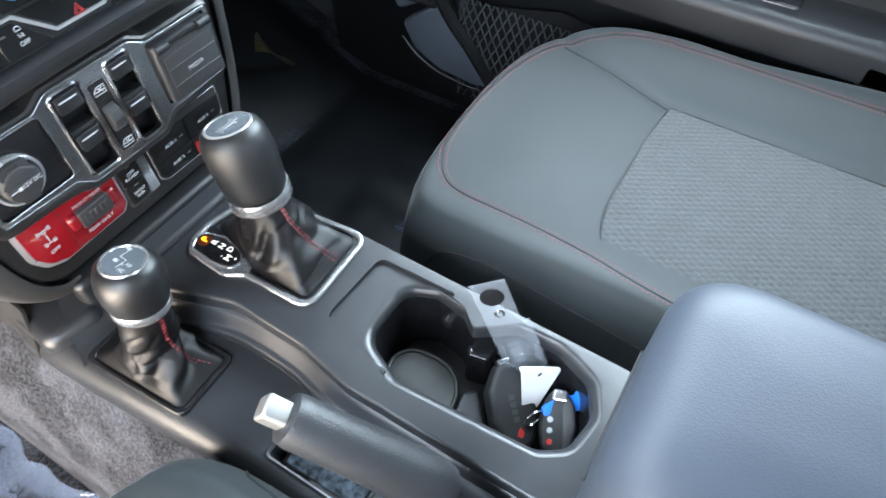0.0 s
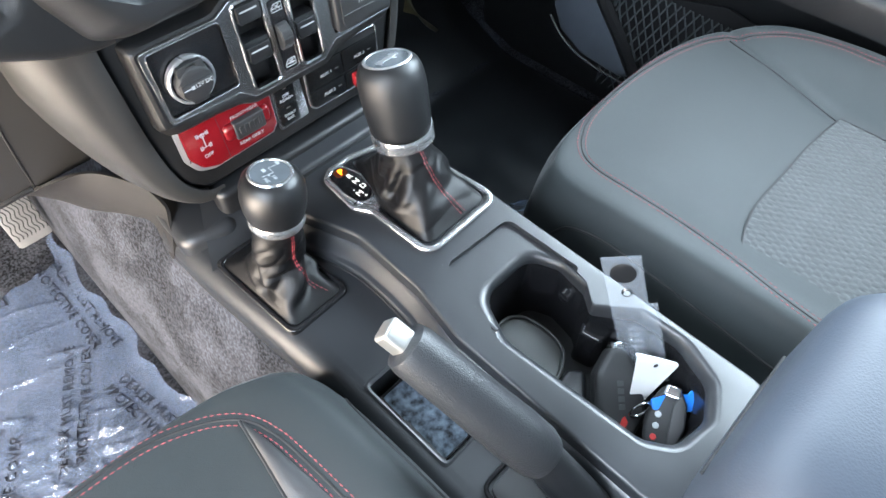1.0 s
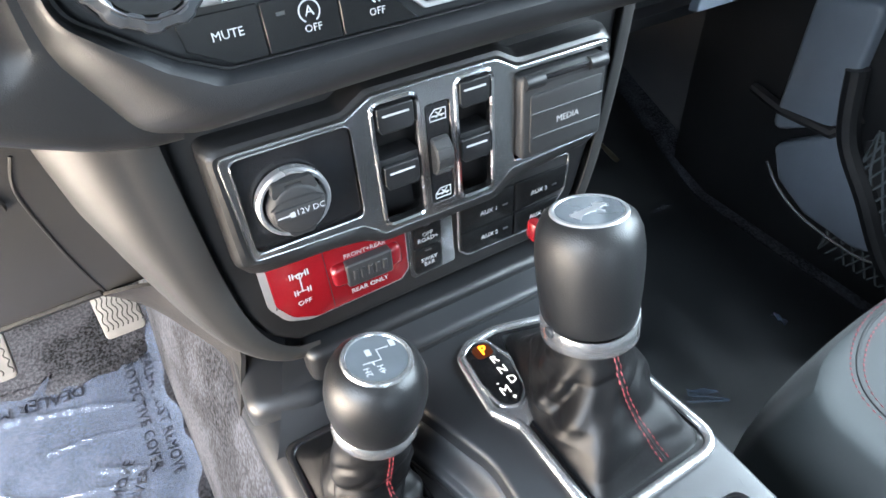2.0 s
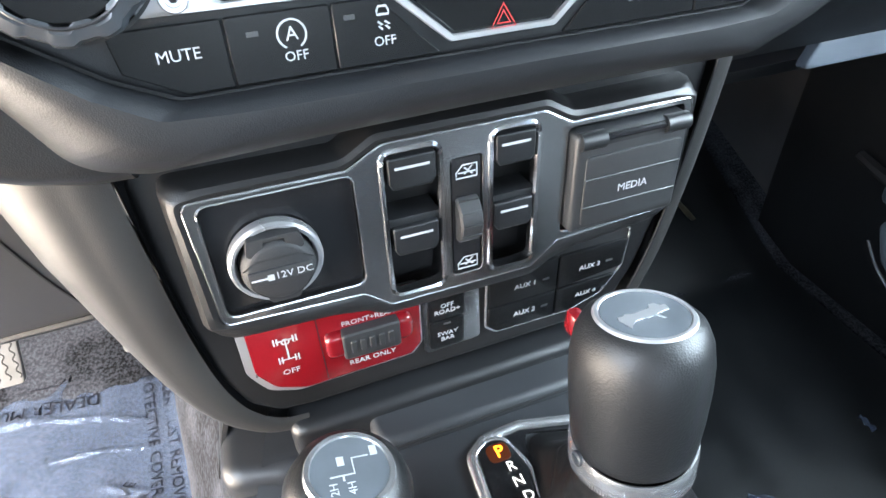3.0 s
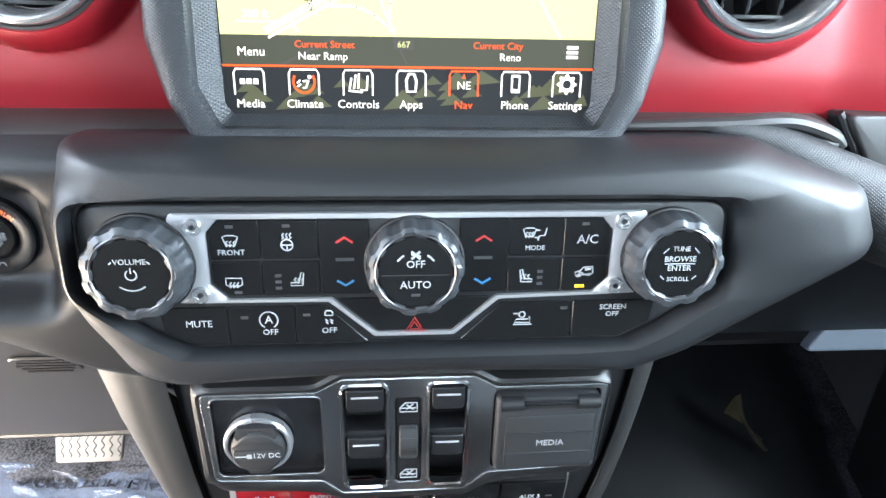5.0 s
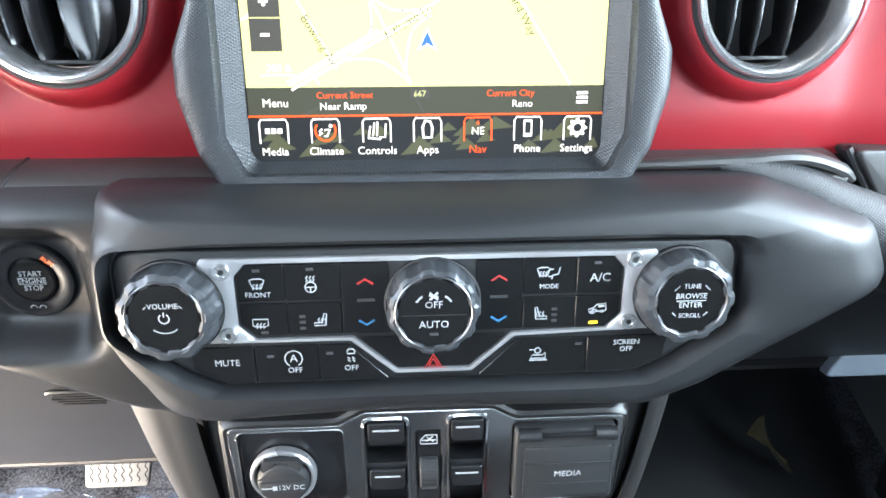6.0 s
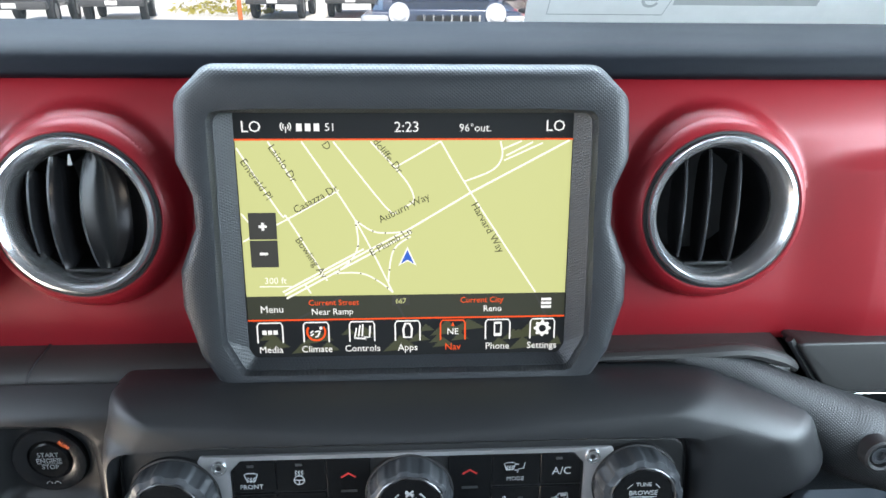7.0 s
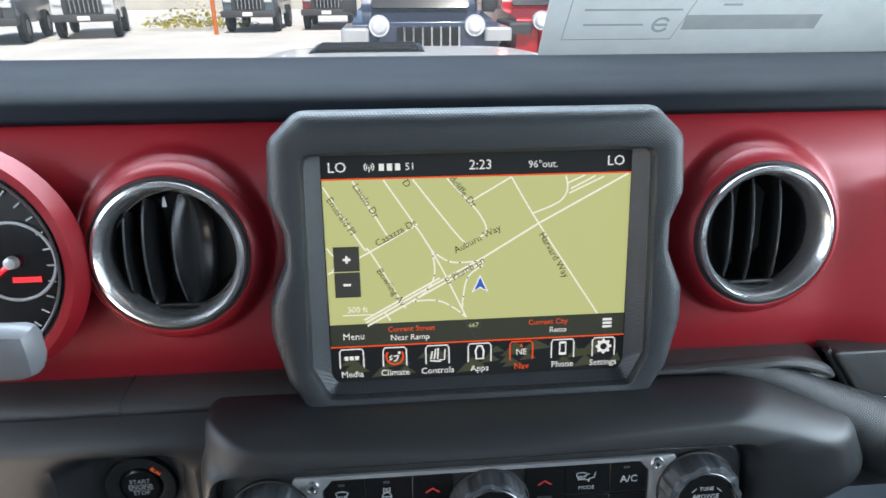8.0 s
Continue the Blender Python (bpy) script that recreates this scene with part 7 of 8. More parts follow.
for i in range(4):
    part("raised_mark", prism(box_pts(-0.006, 0.022 + i * 0.007, 0.004, 0.0255 + i * 0.007), 0.0024, 0.0034, 0.0004, 1, cm), ACRYLIC, cd, "raised clear mark")

# ---- seats ----
from mathutils.bvhtree import BVHTree


def front_seat(name, sx, dz, label):
    """A front seat: padded cushion with bolsters, woven insert, red double stitching, backrest."""
    seat = thing(name, label, "car seat", "front seats")
    ring = [(0.133, -0.205), (0.165, -0.178), (0.215, -0.165), (0.318, -0.158), (0.425, -0.161), (0.512, -0.182), (0.582, -0.240), (0.602, -0.330), (0.600, -0.420), (0.595, -0.760), (0.130, -0.760), (0.126, -0.480), (0.124, -0.300)]
    out = [Vector((x, y, 0)) for x, y in ring]
    out = smooth_path(out, 10, loop=True)
    cx, cy = 0.36, -0.47

    def top(x, y):
        e = min(abs(x - 0.145), abs(0.575 - x))
        roll = math.exp(-(max(0, e - 0.02) / 0.045) ** 2)
        dip = 0.016 * roll - 0.004
        front = 0.010 * math.exp(-((y + 0.21) / 0.05) ** 2)
        crease = -0.004 * math.exp(-((x - 0.445 - max(0, y + 0.38) * 0.4) / 0.008) ** 2)
        return 0.950 + dip * (0.45 + 0.55 * max(0.0, min(1.0, (-0.22 - y) / 0.16))) - front * 0.4 + crease

    levels = [(0.97, 0.70), (0.99, 0.80), (1.0, 0.855), (0.985, 0.885), (0.962, 0.908), (0.935, 0.927), (0.905, 0.940), (0.875, 0.948)] + [(0.85 - 0.85 * k / 22, None) for k in range(22)]
    bm = bmesh.new()
    rings = []
    for s, z in levels:
        row = []
        for p in out:
            x, y = cx + (p.x - cx) * s, cy + (p.y - cy) * (1 - (1 - s) * (0.35 if s > 0.84 else 0.35 + 0.65 * (0.84 - s) / 0.84))
            zz = z if z is not None else top(x, y)
            if z is not None and z > 0.93:
                zz = z + (top(x, y) - 0.950) * (z - 0.93) / 0.02
            row.append(bm.verts.new((sx * x, y, zz + dz)))
        rings.append(row)
    n = len(out)
    for a, b in zip(rings, rings[1:]):
        for i in range(n):
            bm.faces.new((a[i], a[(i + 1) % n], b[(i + 1) % n], b[i]))
    tree = BVHTree.FromBMesh(bm)
    part("cushion", bm, SEAT, seat, "charcoal padded cushion")

    def laid(pts, lift, side=0.0):
        """A path laid on the cushion."""
        path = []
        line = smooth_path([Vector((x, y, 0)) for x, y in pts], 10)
        for k, q in enumerate(line):
            d = (line[min(k + 1, len(line) - 1)] - line[max(0, k - 1)]).normalized()
            q = q + Vector((-d.y, d.x, 0)) * side
            hit = tree.ray_cast(Vector((sx * q.x, q.y, 1.4)), Vector((0, 0, -1)))
            if hit[0]:
                path.append(hit[0] + hit[1] * lift * (1 if hit[1].z > 0 else -1))
        return path
    piping = [(0.158, -0.74), (0.160, -0.60), (0.170, -0.458), (0.181, -0.386), (0.188, -0.33), (0.1915, -0.273), (0.195, -0.239), (0.205, -0.213), (0.229, -0.193), (0.269, -0.179), (0.337, -0.175), (0.396, -0.179), (0.450, -0.190), (0.490, -0.208), (0.530, -0.252), (0.547, -0.292), (0.553, -0.335), (0.551, -0.39), (0.548, -0.74)]
    part("seam", tube(laid(piping, -0.0002), 0.0011, 6), SEAM, seat)
    for side in (-0.0042, 0.0042):
        tagged(part("stitching", stitches(laid(piping, 0.0006, side), 0.00068, 0.0050, 0.84), THREAD, seat, "red stitching"), kind="stuff")
    part("side_seam", tube([h[0] for h in (tree.ray_cast(Vector((0, q.y, q.z + dz)), Vector((sx, 0, 0))) for q in smooth_path([(0, -0.74, 0.900), (0, -0.50, 0.915), (0, -0.411, 0.923), (0, -0.335, 0.929), (0, -0.285, 0.929), (0, -0.252, 0.921), (0, -0.237, 0.906), (0, -0.227, 0.885)], 8)) if h[0]], 0.0016, 6), SEAM, seat)
    # woven insert with its honeycomb relief
    hexr = 0.0046

    def insert(u, v):
        y = -0.371 - 0.36 * v - 0.030 * max(0.0, 1 - 2.6 * u) ** 2.2 * (1 - v) - 0.006 * max(0.0, 2 * u - 1) ** 4
        x = 0.310 + (2 * u - 1) * (0.130 - 0.006 * v)
        best = 9.0
        row = y / (hexr * 1.5)
        for rr in (math.floor(row), math.floor(row) + 1):
            yy = rr * hexr * 1.5
            xx = (math.floor(x / (hexr * 1.732) - (rr % 2) * 0.5) + (rr % 2) * 0.5) * hexr * 1.732
            for q in (0, 1):
                best = min(best, math.hypot(x - xx - q * hexr * 1.732, y - yy))
        return (sx * x, y, 0.9515 + dz + (top(0.36, y) - 0.947) + 0.0013 * (1 - (best / hexr) ** 2.5))
    part("insert", sheet(insert, 240, 280), CLOTH, seat, "woven grey insert with honeycomb relief")
    arch = [insert(u / 30, 0.0) for u in range(31)]
    part("insert_seam", tube(arch + [insert(1.0, v / 10) for v in range(1, 11)], 0.0010, 6), SEAM, seat)
    part("insert_seam", tube([insert(0.0, v / 10) for v in range(11)], 0.0010, 6), SEAM, seat)
    part("crease", tube([Vector((sx * x, y, top(x, y) + dz + 0.0004)) for x, y in ((0.492, -0.220), (0.472, -0.290), (0.448, -0.364), (0.424, -0.43), (0.42, -0.60))], 0.0009, 6), SEAM, seat)
    if sx < 0:
        inner = smooth_path([Vector((x, y, 0)) for x, y in ((0.2065, -0.213), (0.2105, -0.245), (0.2160, -0.285), (0.2230, -0.36), (0.2310, -0.50))], 8)
        outer = smooth_path([Vector((x, y, 0)) for x, y in ((0.2050, -0.214), (0.2005, -0.243), (0.1970, -0.282), (0.1900, -0.36), (0.1740, -0.50))], 8)

        def bolster(u, v):
            """The smooth vinyl panel between the centre of the cushion and its stitched edge, a little puffed."""
            k = round(v * (len(inner) - 1))
            q = inner[k].lerp(outer[k], u)
            hit = tree.ray_cast(Vector((sx * q.x, q.y, 1.4)), Vector((0, 0, -1)))[0]
            return hit + Vector((0, 0, 0.0006 + 0.0030 * math.sin(u * math.pi) ** 0.7 * min(1.0, v * 4)))
        part("bolster_panel", sheet(bolster, 12, len(inner) - 1), SEATSIDE, seat, "smooth grey vinyl bolster panel")
        part("corner_seam", tube([bolster(0.0, k / 32) for k in range(33)], 0.0012, 6), SEAM, seat)
    back = pillow(-0.235, -0.06, 0.235, 0.06, 0.0, 0.62, 0.05, crown=0.01)
    bmesh.ops.transform(back, matrix=Matrix.Translation((sx * 0.36, -0.83, 0.90 + dz)) @ Matrix.Rotation(radians(16), 4, "X"), verts=back.verts)
    part("backrest", back, SEAT, seat, "charcoal backrest")
    part("base", boxed(sx * 0.36 - 0.20, -0.76, 0.585, sx * 0.36 + 0.20, -0.26, 0.74, 0.02), PLASTIC, seat, "black seat base")
    return seat


front_seat("car_seat", 1, 0.0, "charcoal front seat with woven insert and red stitching")
front_seat("car_seat", -1, 0.028, "charcoal driver's seat with red double stitching")

# ---- footwells ----
film = thing("floor_film", "clear wrinkled protective film over the driver's carpet", "protective film")


FOLDS = []
rf = random.Random(21)
for k in range(20):
    FOLDS.append((rf.uniform(-0.62, -0.25), rf.uniform(-0.08, 0.42), rf.uniform(-0.5, 0.9), rf.uniform(0.02, 0.06), rf.uniform(0.0025, 0.0050)))


def folds(x, y):
    """Straight sharp creases of the film."""
    h = 0.0
    for fx, fy, a, half, up in FOLDS:
        along, off = (x - fx) * math.cos(a) + (y - fy) * math.sin(a), (y - fy) * math.cos(a) - (x - fx) * math.sin(a)
        h += up * math.exp(-(off / 0.0042) ** 2 - (along / half) ** 4)
    return h


def crumple(x, y):
    """Many small sharp ridges where the film is bunched up towards the door."""
    near_door = max(0.0, min(1.0, (0.20 - y) / 0.12)) * max(0.0, min(1.0, (-0.27 - x) / 0.06))
    q = Vector((x * 30 + 9 * y, y * 62 - 12 * x, 8.3))
    q += Vector((noise.noise(q * 0.4), noise.noise(q * 0.4 + Vector((5, 1, 2))), 0)) * 0.9
    return 0.0042 * near_door * max(0.0, 1 - 4.5 * abs(noise.noise(q)))


def film_z(x, y):
    p = Vector((x * 9, y * 9, 0.3))
    a, b = x - 0.25 * y, 0.25 * x + y
    q = Vector((a * 7 + 0.6 * noise.noise(p), b * 25, 1.7))
    return 0.612 + folds(x, y) + crumple(x, y) + 0.007 * max(0.0, noise.noise(p)) + 0.0036 * max(0.25, min(1.0, (-0.235 - x) / 0.05)) * max(0.0, 1 - 13 * abs(noise.noise(q * 0.8))) + 0.0035 * max(0.0, 1 - 6 * abs(noise.noise(Vector((a * 13, b * 42, 4.1))))) * 2.2 * max(0.0, min(1.0, (0.17 - y) / 0.1)) * max(0.15, min(1.0, (-0.265 - x) / 0.04)) + 0.002 * abs(noise.noise(p * 5)) + max(0.0, y - 0.25) * 0.22


def film_at(u, v):
    edge = -0.222 - 0.005 * math.sin(v * 19) - 0.004 * math.sin(v * 43) - 0.0012 * math.sin(v * 71)
    x, y = edge - 0.46 * u, -0.10 + (0.53 + 0.010 * math.sin(u * 23)) * v
    return (x, y, film_z(x, y) + 0.010 * math.exp(-u / 0.02))


part("sheet", sheet(film_at, 180, 200), FILM, film, "clear wrinkled plastic sheet")
for wd, x, y, a, s in (("DEALER MUST REMOVE", -0.242, 0.285, -90, 0.0185), ("PROTECTIVE COVER", -0.264, 0.290, -90, 0.0185), ("DEALER MUST REMOVE", -0.250, 0.045, -82, 0.0185), ("PROTECTIVE COVER", -0.272, 0.055, -82, 0.0185),
                       ("DEALER MUST REMOVE", -0.43, 0.36, 176, 0.0215), ("PROTECTIVE COVER", -0.43, 0.395, 176, 0.0215), ("DEALER MUST REMOVE", -0.46, 0.10, 60, 0.0185), ("PROTECTIVE COVER", -0.44, 0.085, 60, 0.0185),
                       ("DEALER MUST REMOVE", -0.335, 0.15, 62, 0.0185), ("PROTECTIVE COVER", -0.315, 0.14, 62, 0.0185)):
    t = lettering(wd, s, INK, film, Matrix.Identity(4), 0.0, name="warning_text", turn=a, pos=(x, y))
    for vert in t.data.vertices:
        vert.co.z = film_z(vert.co.x, vert.co.y) + 0.0022

pedal_m = Matrix.Translation((-0.236, 0.345, 0.775)) @ Matrix.Rotation(radians(-35), 4, "X") @ plane_frame((0, 0, 0), 0)


def pedal(name, m, w, h, label):
    p = thing(name, label, "pedal")
    part("pad", prism(rounded([(-w, -h), (w * 0.85, -h), (w, h), (-w, h)], 0.006, 4), -0.006, 0.0, 0.002, 2, m), METALPEDAL, p, "pale metal pad")
    for i in range(8):
        x = -w * 0.80 + i * w * 0.228
        part("tread", tube([m @ Vector((x + 0.0016 * math.sin(k * 0.75), -h * 0.80 + k * h * 0.04, -0.0002)) for k in range(41)], 0.0008, 6), RUBBER, p)
    part("arm", tube([m @ Vector((0, h * 0.4, -0.008)), m @ Vector((0.0, h + 0.10, -0.03)), m @ Vector((0, h + 0.22, -0.02))], 0.008, 8), PLASTIC, p)


pedal("accelerator_pedal", pedal_m, 0.024, 0.050, "upright metal accelerator pedal with rubber treads")
pedal("brake_pedal", Matrix.Translation((-0.372, 0.285, 0.805)) @ Matrix.Rotation(radians(-30), 4, "X") @ plane_frame((0, 0, 0), 0), 0.041, 0.032, "wide metal brake pedal with rubber treads")

mat_p = thing("passenger_floor_mat", "black rubber mat in the passenger footwell", "floor mat")
part("mat", sheet(lambda u, v: (0.17 + 0.50 * u, -0.20 + 0.74 * v, 0.598 + max(0.0, v - 0.62) * 0.34 + 0.004 * noise.noise(Vector((u * 5, v * 6, 1)))), 40, 40, thick=0.006), MAT, mat_p, "black rubber sheet")
scrap = thing("film_scrap", "small clear wrapper scrap on the passenger mat", "wrapper")
part("scrap", sheet(lambda u, v: (0.345 + 0.034 * u, -0.035 - 0.020 * u + 0.006 * v, 0.606 + 0.010 * abs(math.sin(u * 5 + v * 2))), 14, 4, thick=0.0004), FILM, scrap)
scrap2 = thing("film_scrap", "tiny pale wrapper scrap on the passenger mat", "wrapper")
part("scrap", sheet(lambda u, v: (0.545 + 0.006 * u, 0.000 - 0.022 * v, 0.606 + 0.008 * abs(math.sin(u * 3 + v * 6))), 6, 10, thick=0.0004), FILM, scrap2)
tie = thing("cable_tie", "small clear plastic tie loop on the footwell floor", "cable tie")
part("loop", tube(smooth_path([(0.346, -0.035, 0.607), (0.383, -0.068, 0.610), (0.338, -0.042, 0.607)], 8), 0.0012, 6), FILM, tie)
foil = thing("foil_tag", "crumpled yellowish foil tag in the passenger footwell", "tag")
part("foil", sheet(lambda u, v: (0.462 + 0.032 * u * (1 - v) ** 1.6 + 0.090 * v, 0.340 + 0.02 * u, 0.752 + 0.022 * u * (1 - v) ** 1.6 - 0.080 * v + 0.008 * math.sin(u * 4 + v * 3)), 12, 12, thick=0.0006), FOIL, foil)

# ---- passenger door ----
door = thing("passenger_door", "black passenger door panel with armrest and net pocket", "car door")
part("panel", sheet(lambda u, v: (0.715 - 0.02 * math.sin(v * 3.0), -0.78 + 1.12 * u, 0.60 + 0.66 * v), 30, 20, thick=0.02), PLASTIC, door, "black moulded panel")
part("top_rail", tube([(0.70, -0.80, 1.27), (0.70, 0.36, 1.27)], 0.03, 14), PAD, door)
part("armrest", pillow(0.60, -0.72, 0.71, -0.12, 0.955, 1.005, 0.018, crown=0.003), PAD, door, "grey black armrest")
part("pull_cup", pillow(0.625, -0.46, 0.69, -0.26, 1.000, 1.010, 0.004), GLOSS, door)
DOOR = Matrix(((0, 0, -1, 0.664), (-1, 0, 0, 0), (0, 1, 0, 0), (0, 0, 0, 1)))
spk = part("speaker", prism(rounded([(-0.150, 0.775), (-0.070, 0.835), (-0.020, 0.775), (0.040, 0.705), (0.010, 0.694), (-0.070, 0.700), (-0.125, 0.728)], 0.014, 5), -0.01, 0.012, 0.006, 3, DOOR), DOORGREY, door, "smooth blue-grey speaker cover")
part("speaker_rim", tube([DOOR @ Vector((q.x, q.y, 0.010)) for q in smooth_path([(-0.150, 0.745, 0), (-0.120, 0.716, 0), (-0.070, 0.694, 0), (0.012, 0.686, 0), (0.045, 0.694, 0)], 8)], 0.0022, 8), SATIN, spk, "bright rim")
part("pocket_band", tube([DOOR @ Vector((q.x, q.y, 0.008)) for q in smooth_path([(-0.085, 0.92, 0), (-0.060, 0.835, 0), (-0.005, 0.770, 0), (0.055, 0.700, 0), (0.13, 0.655, 0)], 8)], 0.014, 10), PLASTIC, door, "thick black pocket frame")
part("pocket_back", prism(rounded([(-0.045, 0.84), (0.15, 0.885), (0.30, 0.86), (0.30, 0.64), (0.12, 0.66), (0.02, 0.745)], 0.01, 3), 0.0, 0.004, m=DOOR), DARK, door)
part("hinge_cover", prism(rounded([(-0.165, 0.790), (-0.080, 0.840), (-0.085, 1.000), (-0.170, 0.985)], 0.015, 4), -0.01, 0.010, 0.006, 3, DOOR), DOORGREY, door, "grey blue hinge cover")
part("door_strap", tube([(0.665, 0.06, 0.86), (0.655, 0.08, 0.83), (0.66, 0.16, 0.825), (0.67, 0.22, 0.83)], 0.008, 8), RUBBER, door, "black check strap")
net = bmesh.new()
for i in range(20):
    a, b = -0.13 + i * 0.016, 0.64
    tube([DOOR @ Vector((min(0.30, max(-0.03, a + 0.10 * k)), 0.66 + 0.20 * k, 0.006 + 0.004 * math.sin(k * 3.1))) for k in (0.0, 0.25, 0.5, 0.75, 1.0)], 0.0017, 5, bm=net)
    tube([DOOR @ Vector((min(0.30, max(-0.03, a + 0.14 - 0.10 * k)), 0.66 + 0.20 * k, 0.006 + 0.004 * math.sin(k * 3.1))) for k in (0.0, 0.25, 0.5, 0.75, 1.0)], 0.0017, 5, bm=net)
tagged(part("pocket_net", net, material("grey elastic net", (0.060, 0.070, 0.075), 0.7, var=0.2, var_scale=60), door, "black net of the door pocket"), kind="stuff")
buckle = thing("seat_belt_buckle", "black seat belt buckle beside the passenger seat", "seat belt")
part("buckle", boxed(0.60, -0.62, 0.93, 0.635, -0.55, 0.985, 0.008), PLASTIC, buckle)

# ---- instrument cluster and steering wheel spoke ----
cl = thing("instrument_cluster", "round instrument dial with white ring and red needle", "instrument cluster")
CM = plane_frame((-0.282, 0.008, 1.3625), 9)
part("hood_ring", lathe([(0.0575, -0.02), (0.0580, 0.002), (0.0600, 0.006), (0.0640, 0.005), (0.068, -0.006)], 64, CM), RED, cl, "red surround")
part("dial", lathe([(0.0, 0.0), (0.0570, 0.0), (0.0580, 0.003)], 56, CM), GLOSS, cl, "black dial face")
SD = CM @ Matrix.Translation((0.0325, 0.0025, 0))
part("dial_ring", lathe([(0.0203, 0.001), (0.0208, 0.0018), (0.0216, 0.0018), (0.0221, 0.001)], 48, SD), PRINT, cl, "white inner ring")
part("dial_ring", lathe([(0.0540, 0.001), (0.0548, 0.0022), (0.0556, 0.001)], 64, CM), SILVER, cl, "silver outer ring")
for a in range(-70, 80, 10):
    ca, sa = math.cos(radians(a)), math.sin(radians(a))
    part("tick", strokes([[(0.0490 * ca, 0.0490 * sa), (0.0530 * ca, 0.0530 * sa)]], 0.0009, CM, 0.001), PRINT, cl)
lettering("50", 0.0060, PRINT, cl, CM, 0.0012, name="dial_number", pos=(0.0245, 0.0325))
part("needle", tube([SD @ Vector((0.0, 0.0, 0.004)), SD @ Vector((-0.020, -0.016, 0.004))], [0.0016, 0.0007], 6), NEEDLE, cl, "red needle")
part("needle_hub", lathe([(0.0, 0.0062), (0.0030, 0.0055), (0.0036, 0.002)], 20, SD), SILVER, cl)
part("lit_bar", filled([box_pts(-0.002, -0.0115, 0.0125, -0.0085)], SD, 0.0012), NEEDLE, cl, "lit red bar")
wheel = thing("steering_wheel", "black steering wheel with silver spoke insert", "steering wheel")
part("spoke", boxed(-0.40, -0.108, 1.364, -0.182, -0.092, 1.385, 0.006), GREYPAINT, wheel, "silver spoke insert")
part("rim", tube([Vector((-0.44 + 0.19 * math.cos(a * math.pi / 24), -0.11 - 0.06 * math.sin(a * math.pi / 24), 1.30 + 0.18 * math.sin(a * math.pi / 24))) for a in range(48)], 0.016, 10, loop=True), LEATHER, wheel, "black leather rim")
part("hub", lathe([(0.0, 0.03), (0.06, 0.025), (0.075, 0.0), (0.06, -0.05)], 32, plane_frame((-0.44, -0.10, 1.30), 20)), PLASTIC, wheel)
part("column", tube([(-0.44, -0.06, 1.29), (-0.44, 0.12, 1.24)], 0.05, 16), PLASTIC, wheel)

# ---- papers on the windscreen ----
sticker = thing("window_sticker", "large white price sheet stuck inside the windscreen", "window sticker")
part("sheet", prism(box_pts(0.130, 0.004, 0.62, 0.32), 0.006, 0.0065, m=screen_m), PAPER, sticker)
part("print_block", filled([box_pts(0.292, 0.066, 0.455, 0.086), box_pts(0.30, 0.106, 0.44, 0.108), box_pts(0.33, 0.098, 0.352, 0.101), box_pts(0.175, 0.072, 0.245, 0.0745), box_pts(0.172, 0.092, 0.285, 0.0945)] + [box_pts(0.165, 0.125 + i * 0.02, 0.45, 0.130 + i * 0.02) for i in range(8)], screen_m, 0.0066), GREYINK, sticker, "unreadable grey print")
part("round_mark", strokes([arc(0.266, 0.073, 0.009, 30, 330, 14), [(0.259, 0.073), (0.274, 0.073)]], 0.0035, screen_m, 0.0067), GREYINK, sticker)
part("frame_rule", strokes([[(0.158, 0.16), (0.154, 0.053), (0.284, 0.053), (0.300, 0.12)]], 0.0015, screen_m, 0.0067), GREYINK, sticker)

# ---- the lot outside ----
TYRE = material("tyre rubber", (0.018, 0.018, 0.019), 0.8, var=0.2, var_scale=8)
RIM = material("alloy rim", (0.45, 0.45, 0.46), 0.35, metal=0.8, var=0.1, var_scale=8)
TINT = material("dark car glass", (0.02, 0.025, 0.03), 0.05, var=0.1, var_scale=2, coat=0.5)
BODYTRIM = material("grey bumper plastic", (0.05, 0.05, 0.052), 0.6, var=0.15, var_scale=6)
LAMP = material("clear headlamp", (0.75, 0.76, 0.78), 0.12, metal=0.3, var=0.1, var_scale=20)


def paint(name, colour):
    return material(name, colour, 0.22, metal=0.2, var=0.03, var_scale=2, coat=0.6)


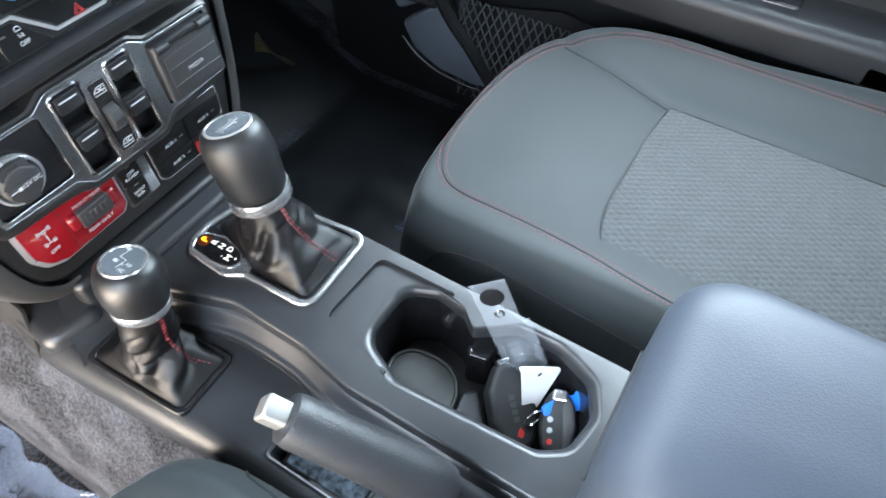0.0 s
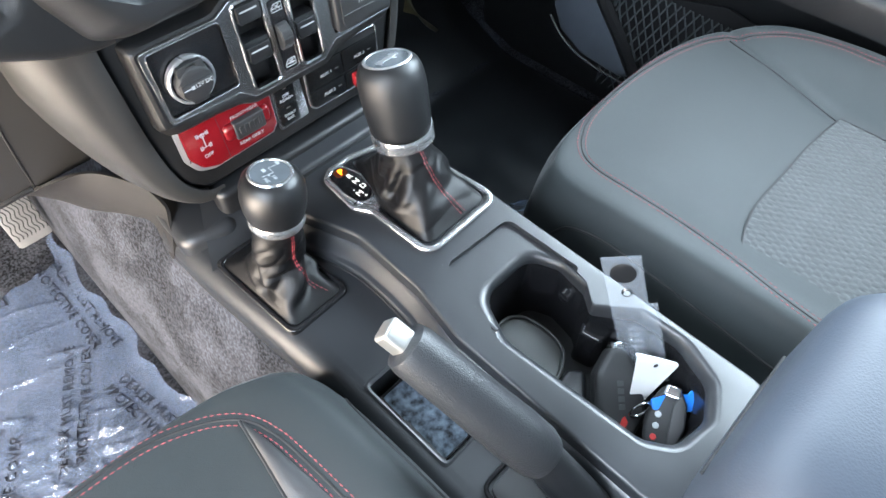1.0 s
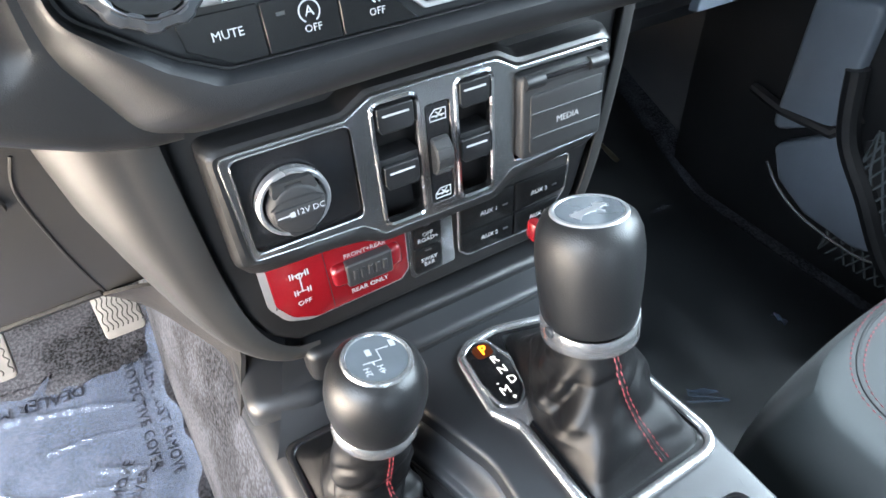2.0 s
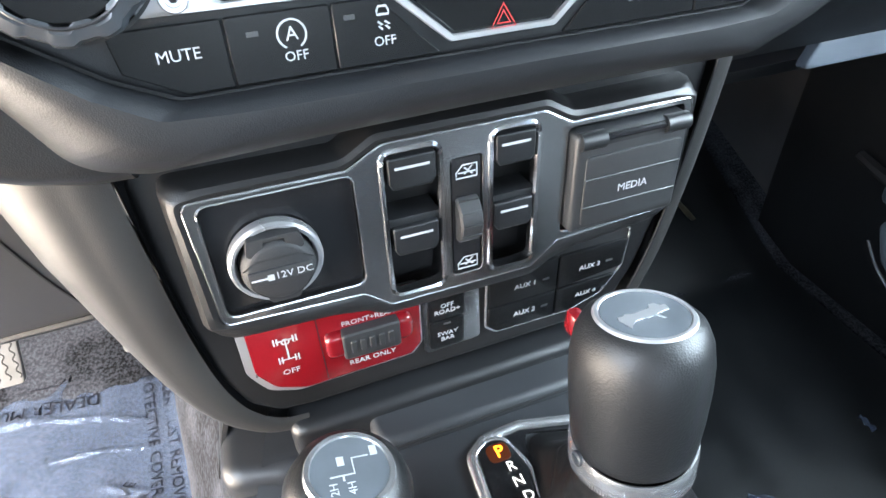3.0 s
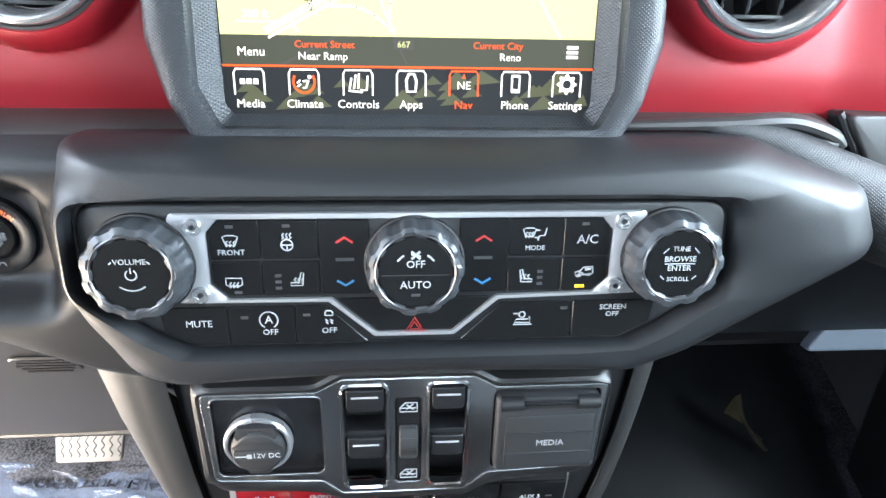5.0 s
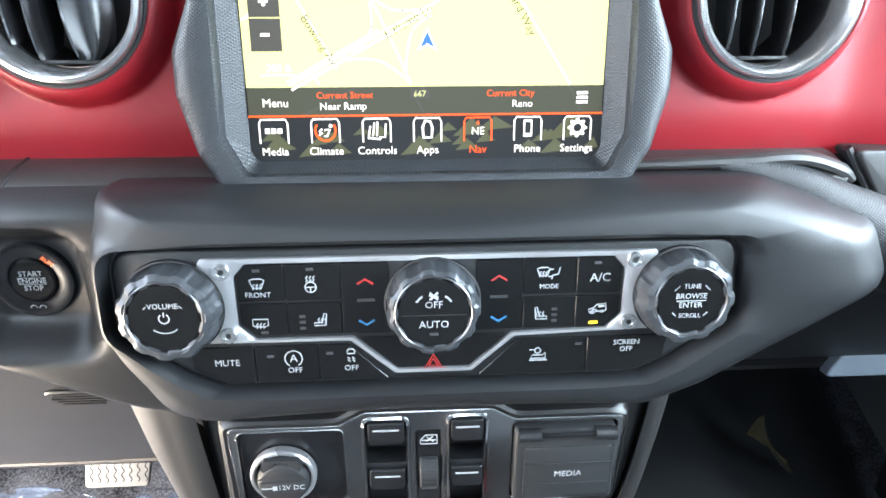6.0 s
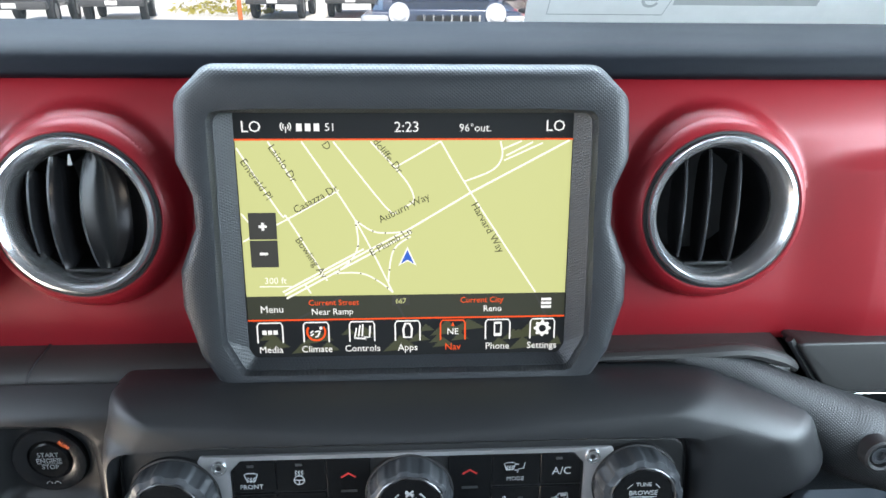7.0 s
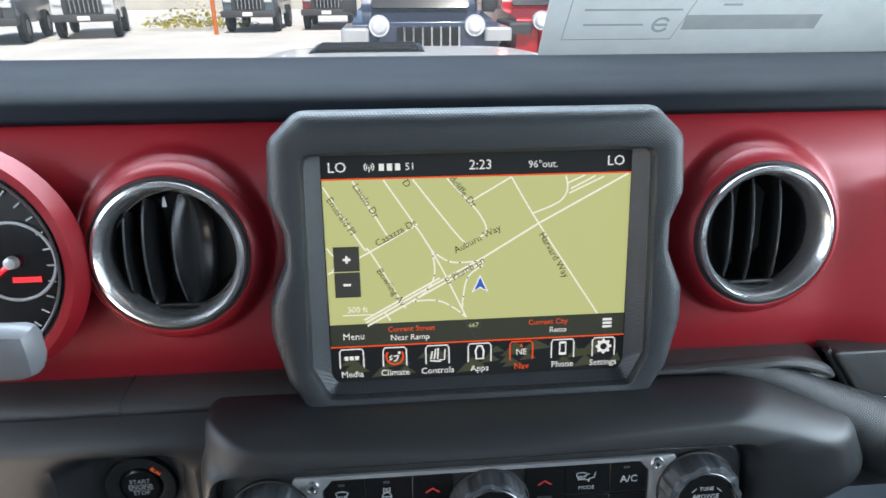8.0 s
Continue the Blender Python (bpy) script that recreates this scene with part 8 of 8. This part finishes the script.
def parked_car(m, mat, label, round_lamps=False, slots=7):
    """A parked four-wheel-drive seen from its front; local x across, y away from its nose, z up."""
    c = thing("parked_car", label, "car", "parked cars")
    c.matrix_basis = m
    part("body", prism(rounded([(0.10, 0.48), (4.3, 0.48), (4.35, 1.15), (1.45, 1.18), (0.12, 1.10)], 0.06, 4), -0.80, 0.80, 0.05, 3, Matrix(((0, 0, 1, 0), (1, 0, 0, 0), (0, 1, 0, 0), (0, 0, 0, 1)))), mat, c)
    part("cabin", prism(rounded([(1.40, 1.14), (4.28, 1.14), (4.20, 1.84), (1.85, 1.84)], 0.08, 4), -0.74, 0.74, 0.06, 3, Matrix(((0, 0, 1, 0), (1, 0, 0, 0), (0, 1, 0, 0), (0, 0, 0, 1)))), mat, c)
    part("windscreen", prism(rounded([(-0.62, 0.02), (0.62, 0.02), (0.58, 0.62), (-0.58, 0.62)], 0.05, 4), 0, 0.02, m=Matrix.Translation((0, 1.40, 1.18)) @ Matrix.Rotation(radians(-32), 4, "X") @ plane_frame((0, 0, 0), 0)), TINT, c, "dark windscreen")
    front = plane_frame((0, 0.10, 0), 0)
    g = part("grille", prism(rounded(box_pts(-0.52, 0.66, 0.52, 1.12), 0.08, 5), 0, 0.05, 0.02, 3, front), mat if round_lamps else BODYTRIM, c, "upright slotted grille")
    for i in range(slots):
        x = (i - (slots - 1) / 2) * (0.098 if round_lamps else 0.12)
        part("slot", prism(rounded(box_pts(x - 0.036, 0.74, x + 0.036, 1.06), 0.03, 4), 0.051, 0.060, m=front), DARK, g)
        part("slat", prism(box_pts(x + 0.038, 0.73, x + 0.060, 1.07), 0.05, 0.075, 0.004, 1, m=front), CHROME if round_lamps else SILVER, g)
    for sx in (-1, 1):
        if round_lamps:
            l = part("headlamp", lathe([(0.0, 0.09), (0.06, 0.085), (0.090, 0.06), (0.105, 0.065), (0.112, 0.05), (0.112, 0.0)], 28, front @ Matrix.Translation((sx * 0.512, 1.075, 0.02))), LAMP, c, "round clear headlamp")
            part("fender", pillow(sx * 0.62 - (0.0 if sx > 0 else 0.30), 0.02, sx * 0.62 + (0.30 if sx > 0 else 0.0), 0.95, 0.92, 1.06, 0.04), BODYTRIM if mat.name != "dark blue-grey paint" else SILVERF, c, "flat front wing")
        else:
            part("headlamp", boxed(sx * 0.50, 0.05, 0.92, sx * 0.76, 0.16, 1.05, 0.03), LAMP, c, "clear headlamp")
        for y in (0.85, 3.35):
            w = part("wheel", lathe([(0.22, -0.10), (0.36, -0.10), (0.39, -0.06), (0.39, 0.06), (0.36, 0.10), (0.22, 0.10)], 36, Matrix.Translation((sx * 0.76, y, 0.39)) @ Matrix.Rotation(radians(90), 4, "Y")), TYRE, c)
            part("rim", lathe([(0.0, 0.05), (0.06, 0.06), (0.19, 0.075), (0.225, 0.09)], 20, Matrix.Translation((sx * 0.76, y, 0.39)) @ Matrix.Rotation(radians(90 * sx), 4, "Y")), RIM, w)
        part("mirror", boxed(sx * 0.80, 1.50, 1.15, sx * 0.98, 1.60, 1.36, 0.03), BODYTRIM, c)
    part("bumper", boxed(-0.85, -0.14, 0.48, 0.85, 0.12, 0.68, 0.04), BODYTRIM, c, "dark front bumper")
    part("plate", boxed(-0.16, -0.16, 0.52, 0.16, -0.14, 0.64, 0.004), PAPER, c)
    return c


SILVERF = paint("silver wing paint", (0.45, 0.46, 0.48))
P = Matrix.Translation
parked_car(P((0.40, 6.70, 0)), paint("dark blue-grey paint", (0.045, 0.06, 0.10)), "dark blue-grey off-road car with round headlamps", True)
parked_car(P((2.35, 7.55, 0)), paint("bright red paint", (0.52, 0.012, 0.02)), "bright red off-road car parked beside", True)
parked_car(P((-8.6, 19.5, 0)) @ Matrix.Rotation(radians(16), 4, "Z"), paint("white paint", (0.75, 0.75, 0.74)), "white sport utility car across the lot")
parked_car(P((-10.3, 17.5, 0)) @ Matrix.Rotation(radians(14), 4, "Z"), paint("dark grey paint", (0.07, 0.075, 0.085)), "dark grey sport utility car across the lot")
parked_car(P((-4.4, 21.5, 0)), paint("slate grey paint", (0.10, 0.13, 0.16)), "slate grey sport utility car across the lot")
parked_car(P((-2.0, 22.5, 0)), paint("dark red paint", (0.22, 0.02, 0.03)), "dark red car across the lot")
parked_car(P((3.2, 24.0, 0)), paint("silver paint", (0.4, 0.41, 0.42)), "silver car across the lot")

SHRUB = material("yellow-green flowering shrub", (0.30, 0.26, 0.03), 0.8, var=0.5, var_scale=3)
bed = thing("flower_bed", "yellow-green flowering shrubs in a planted bed", "shrubs", kind="stuff")
leaves = bmesh.new()
rs = random.Random(9)
for i in range(900):
    a, r = rs.random() * 6.283, rs.random() ** 0.5
    x, y, z = -7.0 + 1.6 * r * math.cos(a) + rs.random(), 23.5 + 1.2 * r * math.sin(a), 0.1 + rs.random() * 0.75 * (1.1 - r)
    s = 0.06 + rs.random() * 0.06
    d = [Vector((rs.uniform(-1, 1), rs.uniform(-1, 1), rs.uniform(-0.4, 1))).normalized() * s for _ in range(3)]
    p = Vector((x, y, z))
    leaves.faces.new([leaves.verts.new(p + q) for q in d])
part("leaves", leaves, SHRUB, bed, smooth=False)
post = thing("marker_post", "thin orange marker post by the bed", "post")
part("pole", tube([(-5.35, 21.0, 0.0), (-5.35, 21.0, 1.3)], 0.07, 10), material("orange plastic", (0.55, 0.14, 0.03), 0.6, var=0.1), post)
BUILD = material("pale stucco", (0.55, 0.52, 0.46), 0.9, var=0.1, var_scale=0.5, grain=0.3, grain_scale=60)
hall = thing("showroom", "pale low showroom building behind the lot", "building")
part("wall", boxed(-30, 42, 0, 30, 50, 5.0, 0.05), BUILD, hall)
for i in range(10):
    part("window", boxed(-27 + i * 5.6, 41.95, 0.8, -23.6 + i * 5.6, 42.0, 3.4, 0.02), TINT, hall)
